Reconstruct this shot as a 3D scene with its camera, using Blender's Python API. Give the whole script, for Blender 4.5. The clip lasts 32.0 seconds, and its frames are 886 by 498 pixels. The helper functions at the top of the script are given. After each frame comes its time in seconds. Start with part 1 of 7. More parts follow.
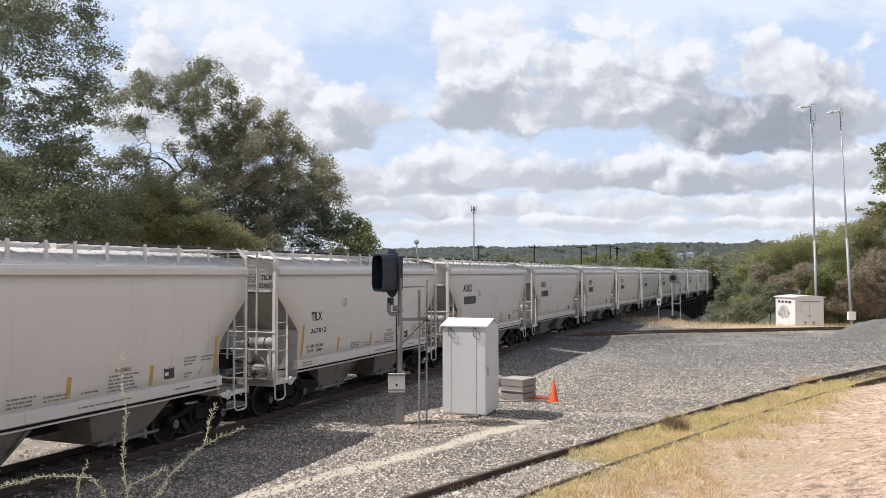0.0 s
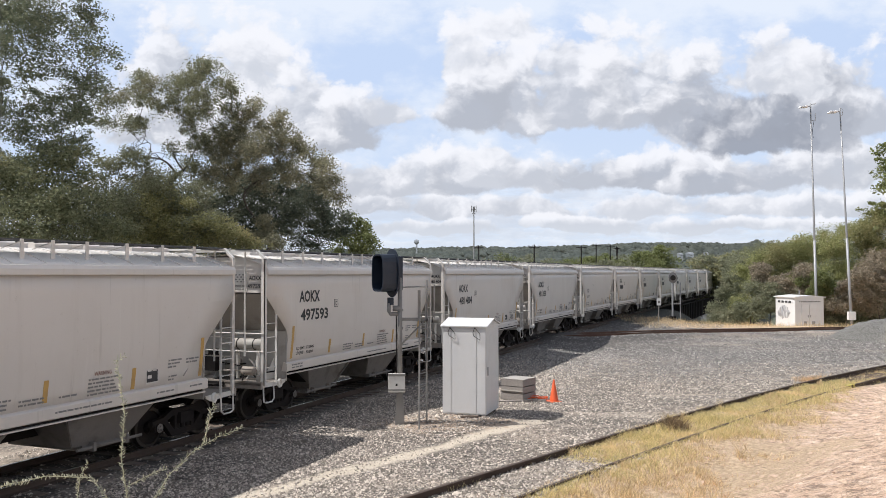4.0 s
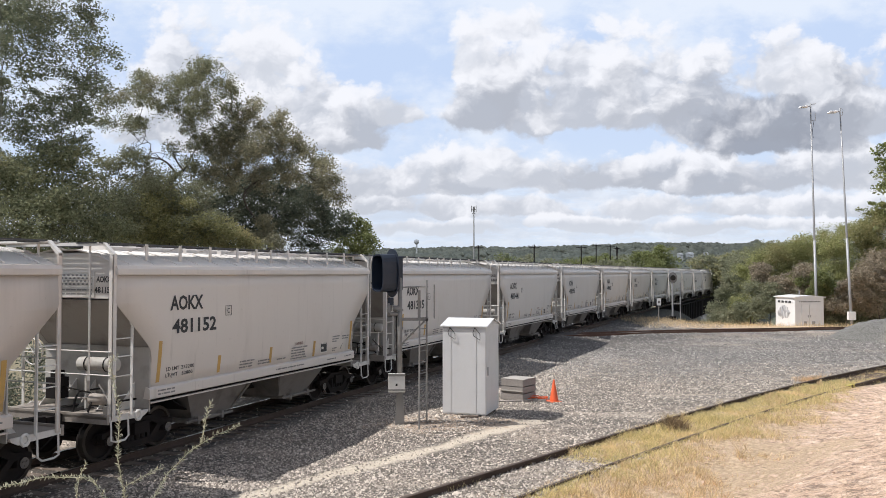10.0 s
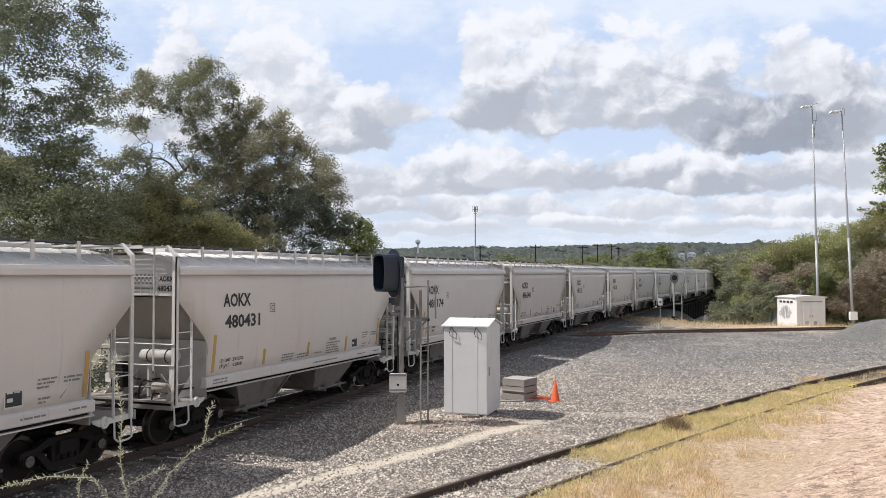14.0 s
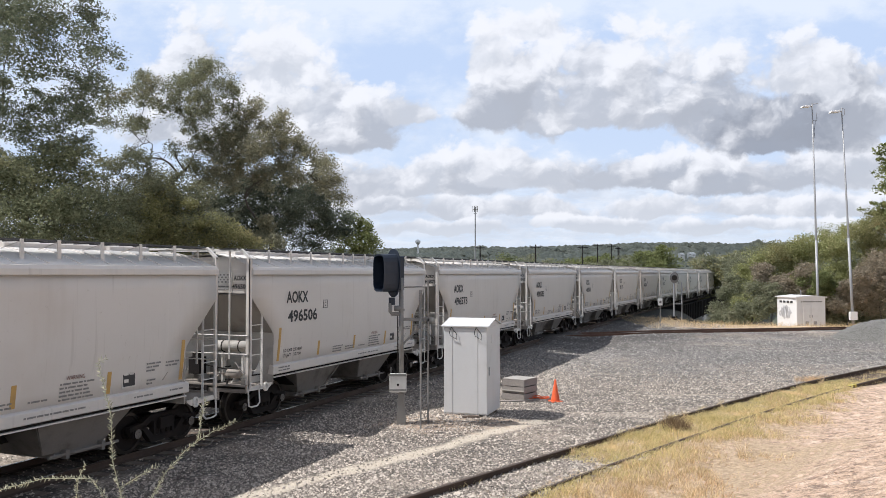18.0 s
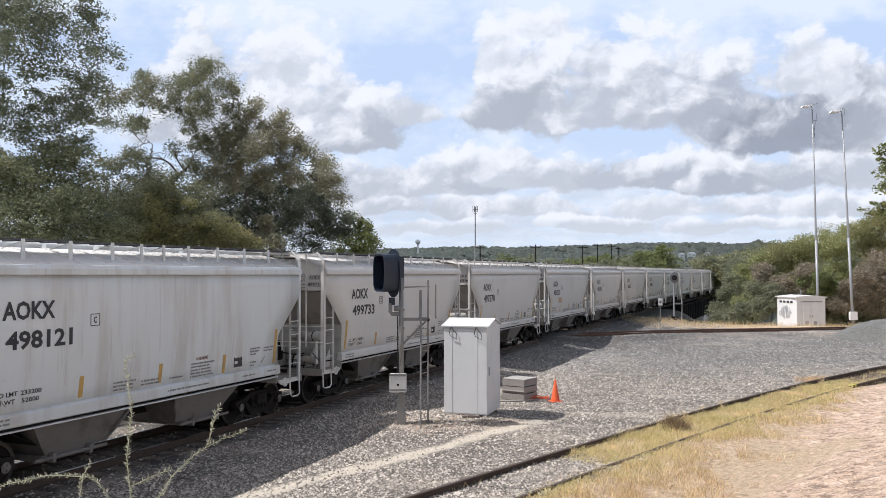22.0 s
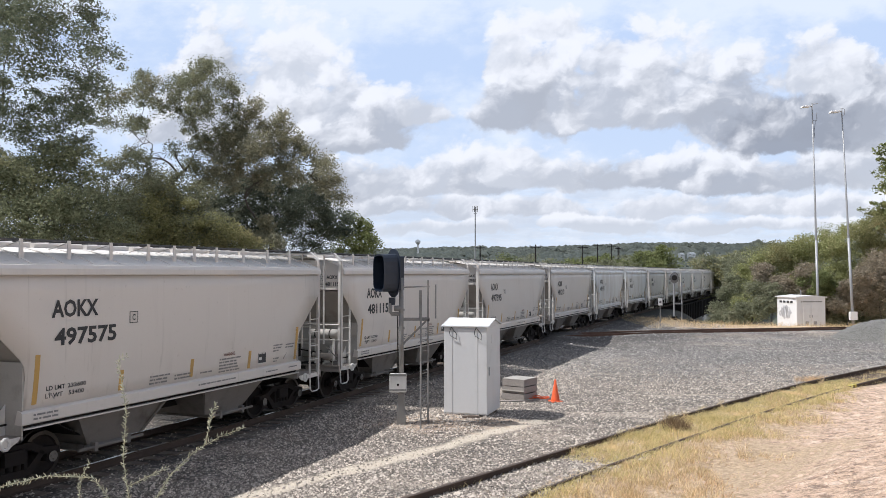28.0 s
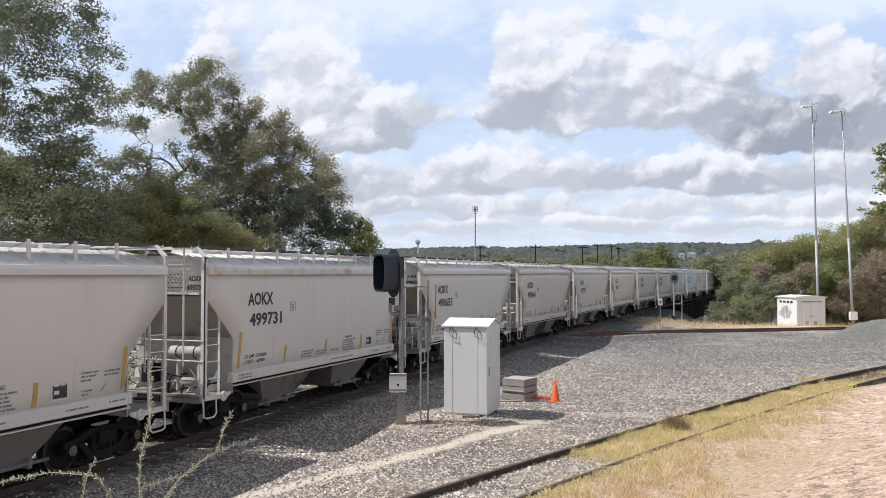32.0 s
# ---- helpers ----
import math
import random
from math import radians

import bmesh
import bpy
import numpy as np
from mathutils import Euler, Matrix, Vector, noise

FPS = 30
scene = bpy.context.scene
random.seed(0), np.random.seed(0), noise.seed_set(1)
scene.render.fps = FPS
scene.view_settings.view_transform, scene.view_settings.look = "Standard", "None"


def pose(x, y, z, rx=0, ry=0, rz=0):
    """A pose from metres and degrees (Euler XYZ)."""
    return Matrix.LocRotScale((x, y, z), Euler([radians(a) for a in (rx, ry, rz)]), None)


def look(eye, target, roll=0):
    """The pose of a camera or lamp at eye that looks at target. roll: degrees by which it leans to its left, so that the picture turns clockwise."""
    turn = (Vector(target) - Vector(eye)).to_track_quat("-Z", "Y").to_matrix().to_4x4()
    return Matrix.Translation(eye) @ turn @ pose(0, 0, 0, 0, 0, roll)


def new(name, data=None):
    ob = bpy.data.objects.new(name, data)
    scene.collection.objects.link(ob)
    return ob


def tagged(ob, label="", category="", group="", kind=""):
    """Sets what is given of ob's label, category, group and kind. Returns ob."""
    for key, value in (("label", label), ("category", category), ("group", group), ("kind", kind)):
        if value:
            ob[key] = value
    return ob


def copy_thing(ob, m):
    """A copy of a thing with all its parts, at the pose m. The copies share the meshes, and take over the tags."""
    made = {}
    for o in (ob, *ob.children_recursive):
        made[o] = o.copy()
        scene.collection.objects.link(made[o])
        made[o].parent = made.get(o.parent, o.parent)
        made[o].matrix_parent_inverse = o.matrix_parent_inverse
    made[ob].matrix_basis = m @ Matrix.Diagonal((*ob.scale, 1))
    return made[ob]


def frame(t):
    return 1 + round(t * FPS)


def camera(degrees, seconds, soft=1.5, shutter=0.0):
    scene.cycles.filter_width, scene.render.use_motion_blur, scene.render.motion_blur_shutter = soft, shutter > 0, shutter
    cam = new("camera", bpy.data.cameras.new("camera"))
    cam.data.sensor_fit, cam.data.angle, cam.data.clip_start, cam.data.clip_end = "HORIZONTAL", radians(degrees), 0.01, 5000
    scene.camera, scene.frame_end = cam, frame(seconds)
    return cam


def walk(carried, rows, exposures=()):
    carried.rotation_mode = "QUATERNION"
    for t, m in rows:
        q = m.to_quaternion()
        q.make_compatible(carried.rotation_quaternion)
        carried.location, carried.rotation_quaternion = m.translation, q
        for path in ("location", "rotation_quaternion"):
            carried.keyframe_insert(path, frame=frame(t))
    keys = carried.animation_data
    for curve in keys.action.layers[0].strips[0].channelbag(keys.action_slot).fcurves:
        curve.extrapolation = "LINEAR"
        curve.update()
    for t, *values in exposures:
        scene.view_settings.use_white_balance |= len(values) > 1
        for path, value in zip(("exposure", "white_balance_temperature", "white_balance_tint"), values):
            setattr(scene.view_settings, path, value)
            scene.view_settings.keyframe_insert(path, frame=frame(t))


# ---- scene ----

# x: to the right of the view, y: ahead, z: up from the rail heads of the main line
cam = camera(56.8, 32.0, soft=0.65)
EYE = (0, 0, 3.97)


def gaze(turn):
    return pose(*EYE, 91.685, 0, turn)


walk(cam, [(0, gaze(0)), (12.4, gaze(0)), (12.9, gaze(0.095)), (32, gaze(0.095))],
     [(0, 0, 6320, 11.5), (13, 0, 6300, 11.5), (21, 0, 6130, 11.5), (25, 0, 6070, 11.5), (32, 0, 6190, 11.5)])

# ---- world, sun ----
SUN_FROM = Vector((-0.572, -0.082, 0.816))
world = bpy.data.worlds.new("sky")
scene.world = world
world.use_nodes = True
wn = world.node_tree
sky = wn.nodes.new("ShaderNodeTexSky")
sky.sky_type, sky.sun_disc = "NISHITA", False
sky.sun_elevation, sky.sun_rotation = radians(54.7), radians(-98.2)
# broken white cloud over the whole sky
back = wn.nodes["Background"]
back.inputs["Strength"].default_value = 0.115
cover = wn.nodes.new("ShaderNodeTexNoise")
cover.inputs["Scale"].default_value, cover.inputs["Detail"].default_value = 3.2, 6.0
place = wn.nodes.new("ShaderNodeTexCoord")
wn.links.new(place.outputs["Generated"], cover.inputs["Vector"])
part_cloud = wn.nodes.new("ShaderNodeMapRange")
part_cloud.inputs["From Min"].default_value, part_cloud.inputs["From Max"].default_value, part_cloud.inputs["To Max"].default_value = 0.38, 0.58, 0.9
wn.links.new(cover.outputs["Fac"], part_cloud.inputs["Value"])
blend = wn.nodes.new("ShaderNodeMix")
blend.data_type = "RGBA"
wn.links.new(part_cloud.outputs[0], blend.inputs[0])
wn.links.new(sky.outputs["Color"], blend.inputs[6])
blend.inputs[7].default_value = (7.0, 7.1, 7.4, 1.0)
wn.links.new(blend.outputs[2], back.inputs["Color"])
lamp = bpy.data.lights.new("sun", "SUN")
lamp.energy, lamp.angle, lamp.color = 5.0, radians(0.6), (1.0, 0.96, 0.90)
sun = new("sun", lamp)
sun.matrix_world = look(SUN_FROM * 50, (0, 0, 0))


# ---- mesh building ----
class Shape:
    """Collects the faces of one mesh."""

    def __init__(self):
        self.v, self.f = [], []

    def add(self, verts, faces):
        n = len(self.v)
        self.v += [tuple(p) for p in verts]
        self.f += [tuple(i + n for i in face) for face in faces]
        return self

    def box(self, x0, x1, y0, y1, z0, z1, m=None):
        p = [(x, y, z) for z in (z0, z1) for y in (y0, y1) for x in (x0, x1)]
        if m:
            p = [m @ Vector(q) for q in p]
        return self.add(p, [(0, 2, 3, 1), (4, 5, 7, 6), (0, 1, 5, 4), (2, 6, 7, 3), (0, 4, 6, 2), (1, 3, 7, 5)])

    def tube(self, path, r, n=6, ends=True):
        """A round bar along a path; r: one radius, or one a point."""
        path = [Vector(p) for p in path]
        r = r if isinstance(r, (list, tuple)) else [r] * len(path)
        rings, verts = len(path), []
        way = (path[1] - path[0]).normalized()
        u = way.orthogonal().normalized()
        for i, p in enumerate(path):
            a = (path[min(i + 1, rings - 1)] - path[max(i - 1, 0)]).normalized()
            u = (u - a * u.dot(a)).normalized()
            w = a.cross(u)
            verts += [p + (u * math.cos(2 * math.pi * k / n) + w * math.sin(2 * math.pi * k / n)) * r[i] for k in range(n)]
        faces = [(i * n + k, i * n + (k + 1) % n, i * n + n + (k + 1) % n, i * n + n + k) for i in range(rings - 1) for k in range(n)]
        if ends:
            faces += [tuple(range(n - 1, -1, -1)), tuple(range((rings - 1) * n, rings * n))]
        return self.add(verts, faces)

    def prism(self, outline, a, b, axis):
        """A flat outline drawn out from a to b along an axis: 0 (outline y, z), 1 (x, z) or 2 (x, y)."""
        n = len(outline)
        put = {0: lambda p, d: (d, p[0], p[1]), 1: lambda p, d: (p[0], d, p[1]), 2: lambda p, d: (p[0], p[1], d)}[axis]
        verts = [put(p, d) for d in (a, b) for p in outline]
        faces = [tuple(range(n - 1, -1, -1)), tuple(range(n, 2 * n))] + [(i, (i + 1) % n, n + (i + 1) % n, n + i) for i in range(n)]
        return self.add(verts, faces)

    def sheet(self, corners, thick):
        """A plate of four corners, with a thickness."""
        c = [Vector(p) for p in corners]
        n = (c[1] - c[0]).cross(c[-1] - c[0]).normalized() * thick
        k = len(c)
        return self.add(c + [p - n for p in c], [tuple(range(k)), tuple(range(2 * k - 1, k - 1, -1))] + [(i, i + k, (i + 1) % k + k, (i + 1) % k) for i in range(k)])

    def mesh(self, name, smooth=False):
        me = bpy.data.meshes.new(name)
        me.from_pydata(self.v, [], self.f)
        me.update()
        if smooth:
            me.polygons.foreach_set("use_smooth", [True] * len(me.polygons))
        return me


def turned_out(me):
    bm = bmesh.new()
    bm.from_mesh(me)
    bmesh.ops.recalc_face_normals(bm, faces=bm.faces)
    bm.to_mesh(me)
    bm.free()
    return me


def part(name, shape, material, parent=None, label="", at=None, smooth=False, bevel=0.0, kind=""):
    """One mesh object, under a thing or a part."""
    me = shape if isinstance(shape, bpy.types.Mesh) else turned_out(shape.mesh(name, smooth))
    if not me.materials:
        me.materials.append(material)
    ob = new(name, me)
    ob.parent = parent
    if at is not None:
        ob.matrix_basis = at
    if bevel:
        mod = ob.modifiers.new("bevel", "BEVEL")
        mod.width, mod.segments, mod.limit_method = bevel, 2, "ANGLE"
    return tagged(ob, label, kind=kind)


def thing(name, label, category, at=None, group="", kind=""):
    ob = new(name)
    ob.empty_display_size = 0.3
    if at is not None:
        ob.matrix_basis = at
    return tagged(ob, label, category, group, kind)


# ---- materials ----
class Nodes:
    def __init__(self, name, tree=None):
        if tree is None:
            self.mat = bpy.data.materials.new(name)
            self.mat.use_nodes = True
            self.tree = self.mat.node_tree
            self.bsdf = self.tree.nodes["Principled BSDF"]
        else:
            self.tree = tree

    def node(self, kind, **values):
        n = self.tree.nodes.new("ShaderNode" + kind)
        for key, v in values.items():
            if key in ("operation", "blend_type", "data_type", "noise_dimensions", "feature", "noise_type", "mode", "interpolation_type", "voronoi_dimensions", "distance"):
                if key == "operation": n.operation = v
                elif key == "blend_type": n.blend_type = v
                elif key == "data_type": n.data_type = v
                elif key == "noise_dimensions": n.noise_dimensions = v
                elif key == "feature": n.feature = v
                elif key == "interpolation_type": n.interpolation_type = v
        return n

    def put(self, socket, v):
        if isinstance(v, bpy.types.NodeSocket):
            self.tree.links.new(v, socket)
        elif v is not None:
            socket.default_value = v

    def math(self, op, a, b=None, c=None, clamp=False):
        n = self.node("Math", operation=op)
        n.use_clamp = clamp
        for i, v in enumerate((a, b, c)):
            self.put(n.inputs[i], v)
        return n.outputs[0]

    def vec(self, op, a, b=None):
        n = self.node("VectorMath", operation=op)
        self.put(n.inputs[0], a)
        self.put(n.inputs[1], b)
        return n.outputs["Value"] if op in ("LENGTH", "DOT_PRODUCT") else n.outputs[0]

    def coord(self, which="Object"):
        return self.node("TexCoord").outputs[which]

    def noise(self, vector, scale, detail=4.0, rough=0.55, stretch=None):
        n = self.node("TexNoise")
        if stretch:
            vector = self.vec("MULTIPLY", vector, stretch)
        self.put(n.inputs["Vector"], vector)
        n.inputs["Scale"].default_value, n.inputs["Detail"].default_value, n.inputs["Roughness"].default_value = scale, detail, rough
        return n.outputs["Fac"]

    def cells(self, vector, scale, out="Distance", feature="F1"):
        n = self.node("TexVoronoi", feature=feature)
        self.put(n.inputs["Vector"], vector)
        n.inputs["Scale"].default_value = scale
        return n.outputs[out]

    def step(self, value, lo, hi, a=0.0, b=1.0):
        n = self.node("MapRange", interpolation_type="SMOOTHSTEP")
        for key, v in (("Value", value), ("From Min", lo), ("From Max", hi), ("To Min", a), ("To Max", b)):
            self.put(n.inputs[key], v)
        return n.outputs[0]

    def mix(self, fac, a, b, blend="MIX"):
        n = self.node("Mix", data_type="RGBA", blend_type=blend)
        self.put(n.inputs[0], fac)
        for i, v in ((6, a), (7, b)):
            self.put(n.inputs[i], (*v, 1.0) if isinstance(v, tuple) and len(v) == 3 else v)
        return n.outputs[2]

    def rand(self):
        return self.node("ObjectInfo").outputs["Random"]

    def island(self):
        return self.node("NewGeometry").outputs["Random Per Island"]

    def done(self, color, rough=0.7, metal=0.0, bump=None, strength=0.3, far=0.02, normal=None):
        self.put(self.bsdf.inputs["Base Color"], (*color, 1.0) if isinstance(color, tuple) else color)
        self.put(self.bsdf.inputs["Roughness"], rough)
        self.put(self.bsdf.inputs["Metallic"], metal)
        if bump is not None:
            b = self.node("Bump")
            b.inputs["Strength"].default_value, b.inputs["Distance"].default_value = strength, far
            self.put(b.inputs["Height"], bump)
            self.put(self.bsdf.inputs["Normal"], b.outputs[0])
        return self.mat


def worn(name, color, rough=0.6, metal=0.0, spread=0.12, dirt=(0.16, 0.12, 0.08), amount=0.25, grain=40.0):
    """Paint or metal with grain, patches and some dirt."""
    n = Nodes(name)
    p = n.coord()
    small, large = n.noise(p, grain, 4), n.noise(p, 1.7, 5)
    c = n.mix(n.step(small, 0.3, 0.7, 0.0, spread), color, tuple(v * 0.6 for v in color))
    c = n.mix(n.step(large, 0.5, 0.75, 0.0, amount), c, dirt)
    return n.done(c, n.step(large, 0.2, 0.8, rough - 0.1, rough + 0.12), metal, small, 0.15, 0.004)


def car_paint(name, warm, cool, streaks):
    n = Nodes(name)
    p, r = n.coord(), n.rand()
    shift = n.node("CombineXYZ")
    n.put(shift.inputs[0], n.math("MULTIPLY", r, 90.0))
    q = n.vec("ADD", p, shift.outputs[0])
    streak = n.noise(q, 1.0, 6, 0.65, (1.7, 1.7, 0.16))
    patch = n.noise(q, 0.42, 5, 0.6)
    fine = n.noise(q, 24.0, 3)
    specks = n.noise(q, 7.0, 6, 0.7)
    base = n.mix(r, warm, cool)
    c = n.mix(n.step(streak, 0.54 - 0.1 * streaks, 0.80 - 0.1 * streaks, 0.0, 0.32 + 0.2 * streaks), base, (0.42, 0.38, 0.33))
    c = n.mix(n.step(patch, 0.50, 0.78, 0.0, 0.30), c, (0.50, 0.44, 0.37))
    c = n.mix(n.step(specks, 0.62, 0.74, 0.0, 0.30), c, (0.30, 0.25, 0.20))
    c = n.mix(n.step(fine, 0.55, 0.8, 0.0, 0.08), c, (0.35, 0.32, 0.28))
    # thin rain streaks down the sheets
    thin = n.noise(q, 1.0, 4, 0.6, (7.0, 7.0, 0.22))
    c = n.mix(n.step(thin, 0.60, 0.72, 0.0, 0.30 + 0.1 * streaks), c, (0.36, 0.33, 0.29))
    c = n.mix(n.step(thin, 0.36, 0.26, 0.0, 0.18), c, (0.74, 0.71, 0.67))
    return n.done(c, n.step(patch, 0.2, 0.8, 0.40, 0.62), 0.0, n.noise(q, 1.1, 2), 0.10, 0.04)


def gravel():
    n = Nodes("gravel")
    p = n.coord()
    d = n.cells(p, 17.0)
    tint = n.cells(p, 17.0, "Color")
    big = n.noise(p, 0.16, 5, 0.6)
    mid = n.noise(p, 1.1, 4)
    grey = n.mix(n.vec("DOT_PRODUCT", tint, (0.33, 0.33, 0.33)), (0.10, 0.10, 0.09), (0.38, 0.37, 0.33))
    c = n.mix(n.step(d, 0.25, 0.62, 0.0, 0.75), grey, (0.07, 0.065, 0.06))
    c = n.mix(n.step(big, 0.50, 0.66, 0.0, 0.35), c, (0.36, 0.33, 0.27))
    c = n.mix(n.step(mid, 0.5, 0.75, 0.0, 0.25), c, (0.22, 0.21, 0.20))
    h = n.math("SUBTRACT", 1.0, n.math("MULTIPLY", d, 1.4))
    return n.done(c, 0.9, 0.0, h, 0.9, 0.03)


def stone(name, dark, pale):
    n = Nodes(name)
    r = n.island()
    c = n.mix(n.math("POWER", r, 1.7), dark, pale)
    c = n.mix(n.step(n.noise(n.coord(), 45.0, 3), 0.45, 0.7, 0.0, 0.25), c, (0.28, 0.235, 0.19))
    return n.done(c, 0.88)


def leaf(name, dark, light, dry, share):
    n = Nodes(name)
    r = n.island()
    patch = n.noise(n.coord(), 0.45, 3)
    c = n.mix(r, dark, light)
    c = n.mix(n.step(patch, 0.60 - share, 0.78 - share, 0.0, 0.85), c, dry)
    n.put(n.bsdf.inputs["Base Color"], c)
    n.bsdf.inputs["Roughness"].default_value = 0.65
    n.bsdf.inputs["Specular IOR Level"].default_value = 0.22
    tr = n.node("BsdfTranslucent")
    n.put(tr.inputs["Color"], c)
    mixer = n.node("MixShader")
    mixer.inputs[0].default_value = 0.42
    n.tree.links.new(n.bsdf.outputs[0], mixer.inputs[1])
    n.tree.links.new(tr.outputs[0], mixer.inputs[2])
    n.tree.links.new(mixer.outputs[0], n.tree.nodes["Material Output"].inputs["Surface"])
    return n.mat


def earth():
    """The ground far and near: the yard's gravel, sand, dry grass soil and far woodland, by place."""
    n = Nodes("earth")
    p = n.coord()
    sep = n.node("SeparateXYZ")
    n.put(sep.inputs[0], p)
    x, y = sep.outputs[0], sep.outputs[1]
    d = n.cells(p, 15.0)
    tint = n.vec("DOT_PRODUCT", n.cells(p, 15.0, "Color"), (0.33, 0.33, 0.33))
    big, mid, fine = n.noise(p, 0.13, 5, 0.6), n.noise(p, 0.9, 4), n.noise(p, 9.0, 5, 0.65)
    c = n.mix(n.math("POWER", tint, 1.6), (0.10, 0.083, 0.068), (0.68, 0.60, 0.505))
    c = n.mix(n.step(d, 0.26, 0.58, 0.0, 0.85), c, (0.05, 0.045, 0.04))
    c = n.mix(n.step(n.math("ADD", n.math("MULTIPLY", big, 0.7), n.math("MULTIPLY", mid, 0.3)), 0.50, 0.60, 0.0, 0.45), c, (0.50, 0.41, 0.32))
    # pale wheel tracks across the yard, darker stone towards its far side
    ruts = n.noise(p, 1.0, 4, 0.6, (0.10, 0.55, 1.0))
    c = n.mix(n.step(ruts, 0.54, 0.66, 0.0, 0.55), c, (0.56, 0.47, 0.37))
    dark = n.math("MULTIPLY", n.step(y, 29.0, 42.0), n.step(n.noise(p, 1.0, 4, 0.6, (0.16, 0.34, 1.0)), 0.36, 0.58, 0.15, 0.75))
    c = n.mix(dark, c, (0.115, 0.11, 0.105))
    soil = n.mix(n.step(fine, 0.3, 0.7), (0.47, 0.315, 0.215), (0.83, 0.61, 0.445))
    soil = n.mix(n.step(mid, 0.45, 0.7, 0.0, 0.5), soil, (0.70, 0.50, 0.36))
    clod = n.noise(p, 3.2, 6, 0.7)
    lumps = n.noise(p, 1.0, 8, 0.74, (5.5, 2.6, 5.0))
    soil = n.mix(n.step(lumps, 0.50, 0.58, 0.0, 0.9), soil, (0.25, 0.17, 0.12))
    soil = n.mix(n.step(n.noise(p, 1.0, 5, 0.7, (1.1, 2.6, 2.0)), 0.54, 0.64, 0.0, 0.7), soil, (0.36, 0.245, 0.165))
    pale = n.noise(p, 1.0, 6, 0.7, (3.4, 1.3, 3.0))
    soil = n.mix(n.step(pale, 0.52, 0.62, 0.0, 0.8), soil, (0.88, 0.69, 0.545))
    soil = n.mix(n.step(clod, 0.46, 0.32, 0.0, 0.7), soil, (0.90, 0.72, 0.58))
    straw = n.mix(n.step(fine, 0.3, 0.7), (0.40, 0.285, 0.18), (0.68, 0.52, 0.345))
    straw = n.mix(n.step(lumps, 0.55, 0.66, 0.0, 0.6), straw, (0.27, 0.18, 0.115))
    # the bank on the camera's side of the siding
    off = n.math("SUBTRACT", n.math("MULTIPLY", n.math("SUBTRACT", x, 2.6), 0.70), n.math("MULTIPLY", n.math("SUBTRACT", y, 16.5), 0.715))
    edge = n.math("ADD", n.math("ADD", off, n.step(y, 17.0, 19.5, 0.0, 1.4)), n.math("MULTIPLY", n.math("SUBTRACT", mid, 0.5), 1.6))
    bank = n.mix(n.step(n.math("ADD", edge, n.math("MULTIPLY", n.math("SUBTRACT", n.noise(p, 1.6, 5, 0.65), 0.5), 4.0)), n.math("SUBTRACT", 2.3, n.step(y, 14.0, 30.0, -1.2, 1.9)), n.math("SUBTRACT", 3.5, n.step(y, 14.0, 30.0, -1.2, 1.9))), straw, soil)
    on_bank = n.step(edge, -0.5, 0.1)
    c = n.mix(on_bank, c, bank)
    # oil-stained dark ballast under the main line, with the train's shade painted in
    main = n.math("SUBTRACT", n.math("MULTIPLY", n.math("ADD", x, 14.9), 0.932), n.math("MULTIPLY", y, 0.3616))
    oil_and_shade = n.math("ADD", n.math("ABSOLUTE", main), n.math("MULTIPLY", n.math("SUBTRACT", mid, 0.5), 1.2))
    c = n.mix(n.step(oil_and_shade, 1.1, 1.9, 0.8, 0.0), c, (0.035, 0.03, 0.026))
    # the sandy lane between siding and main line
    lane = n.math("ABSOLUTE", n.math("SUBTRACT", n.math("MULTIPLY", n.math("ADD", x, 1.8), 0.766), n.math("MULTIPLY", n.math("SUBTRACT", y, 18.3), 0.643)))
    lane = n.math("ADD", lane, n.math("MULTIPLY", n.math("SUBTRACT", mid, 0.5), 0.8))
    c = n.mix(n.math("MULTIPLY", n.step(lane, 0.12, 0.42, 0.85, 0.0), n.step(y, 25.5, 22.5)), c, (0.60, 0.52, 0.41))
    # trodden sandy soil round the signal and its case
    round_case = n.math("ADD", n.vec("LENGTH", n.vec("MULTIPLY", n.vec("SUBTRACT", p, (0.0, 23.1, 0.0)), (0.42, 0.62, 0.0))), n.math("MULTIPLY", n.math("SUBTRACT", n.noise(p, 2.2, 5, 0.65), 0.5), 1.8))
    c = n.mix(n.step(round_case, 0.55, 1.0, 0.85, 0.0), c, n.mix(n.step(fine, 0.3, 0.7), (0.30, 0.215, 0.15), (0.55, 0.43, 0.32)))
    # dark ballast where the back track leaves the main line, the train's shadow painted in
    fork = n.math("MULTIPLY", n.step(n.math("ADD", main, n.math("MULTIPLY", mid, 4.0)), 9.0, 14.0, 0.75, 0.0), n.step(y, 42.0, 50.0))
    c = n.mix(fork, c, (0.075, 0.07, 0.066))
    # grass strip behind the back track, then woodland
    strip = n.math("MULTIPLY", n.step(n.math("ADD", y, n.math("MULTIPLY", mid, 4.0)), 65.0, 67.0), n.step(n.math("ADD", x, n.math("MULTIPLY", mid, 6.0)), 20.5, 22.5))
    c = n.mix(strip, c, straw)
    woods = n.mix(n.noise(p, 0.05, 6, 0.7), (0.05, 0.06, 0.04), (0.13, 0.135, 0.09))
    c = n.mix(n.step(y, 76.0, 84.0), c, woods)
    # the far train's shadow, painted near black on the ground beside it
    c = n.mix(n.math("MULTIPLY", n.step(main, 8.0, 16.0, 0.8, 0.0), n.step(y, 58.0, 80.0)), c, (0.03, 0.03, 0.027))
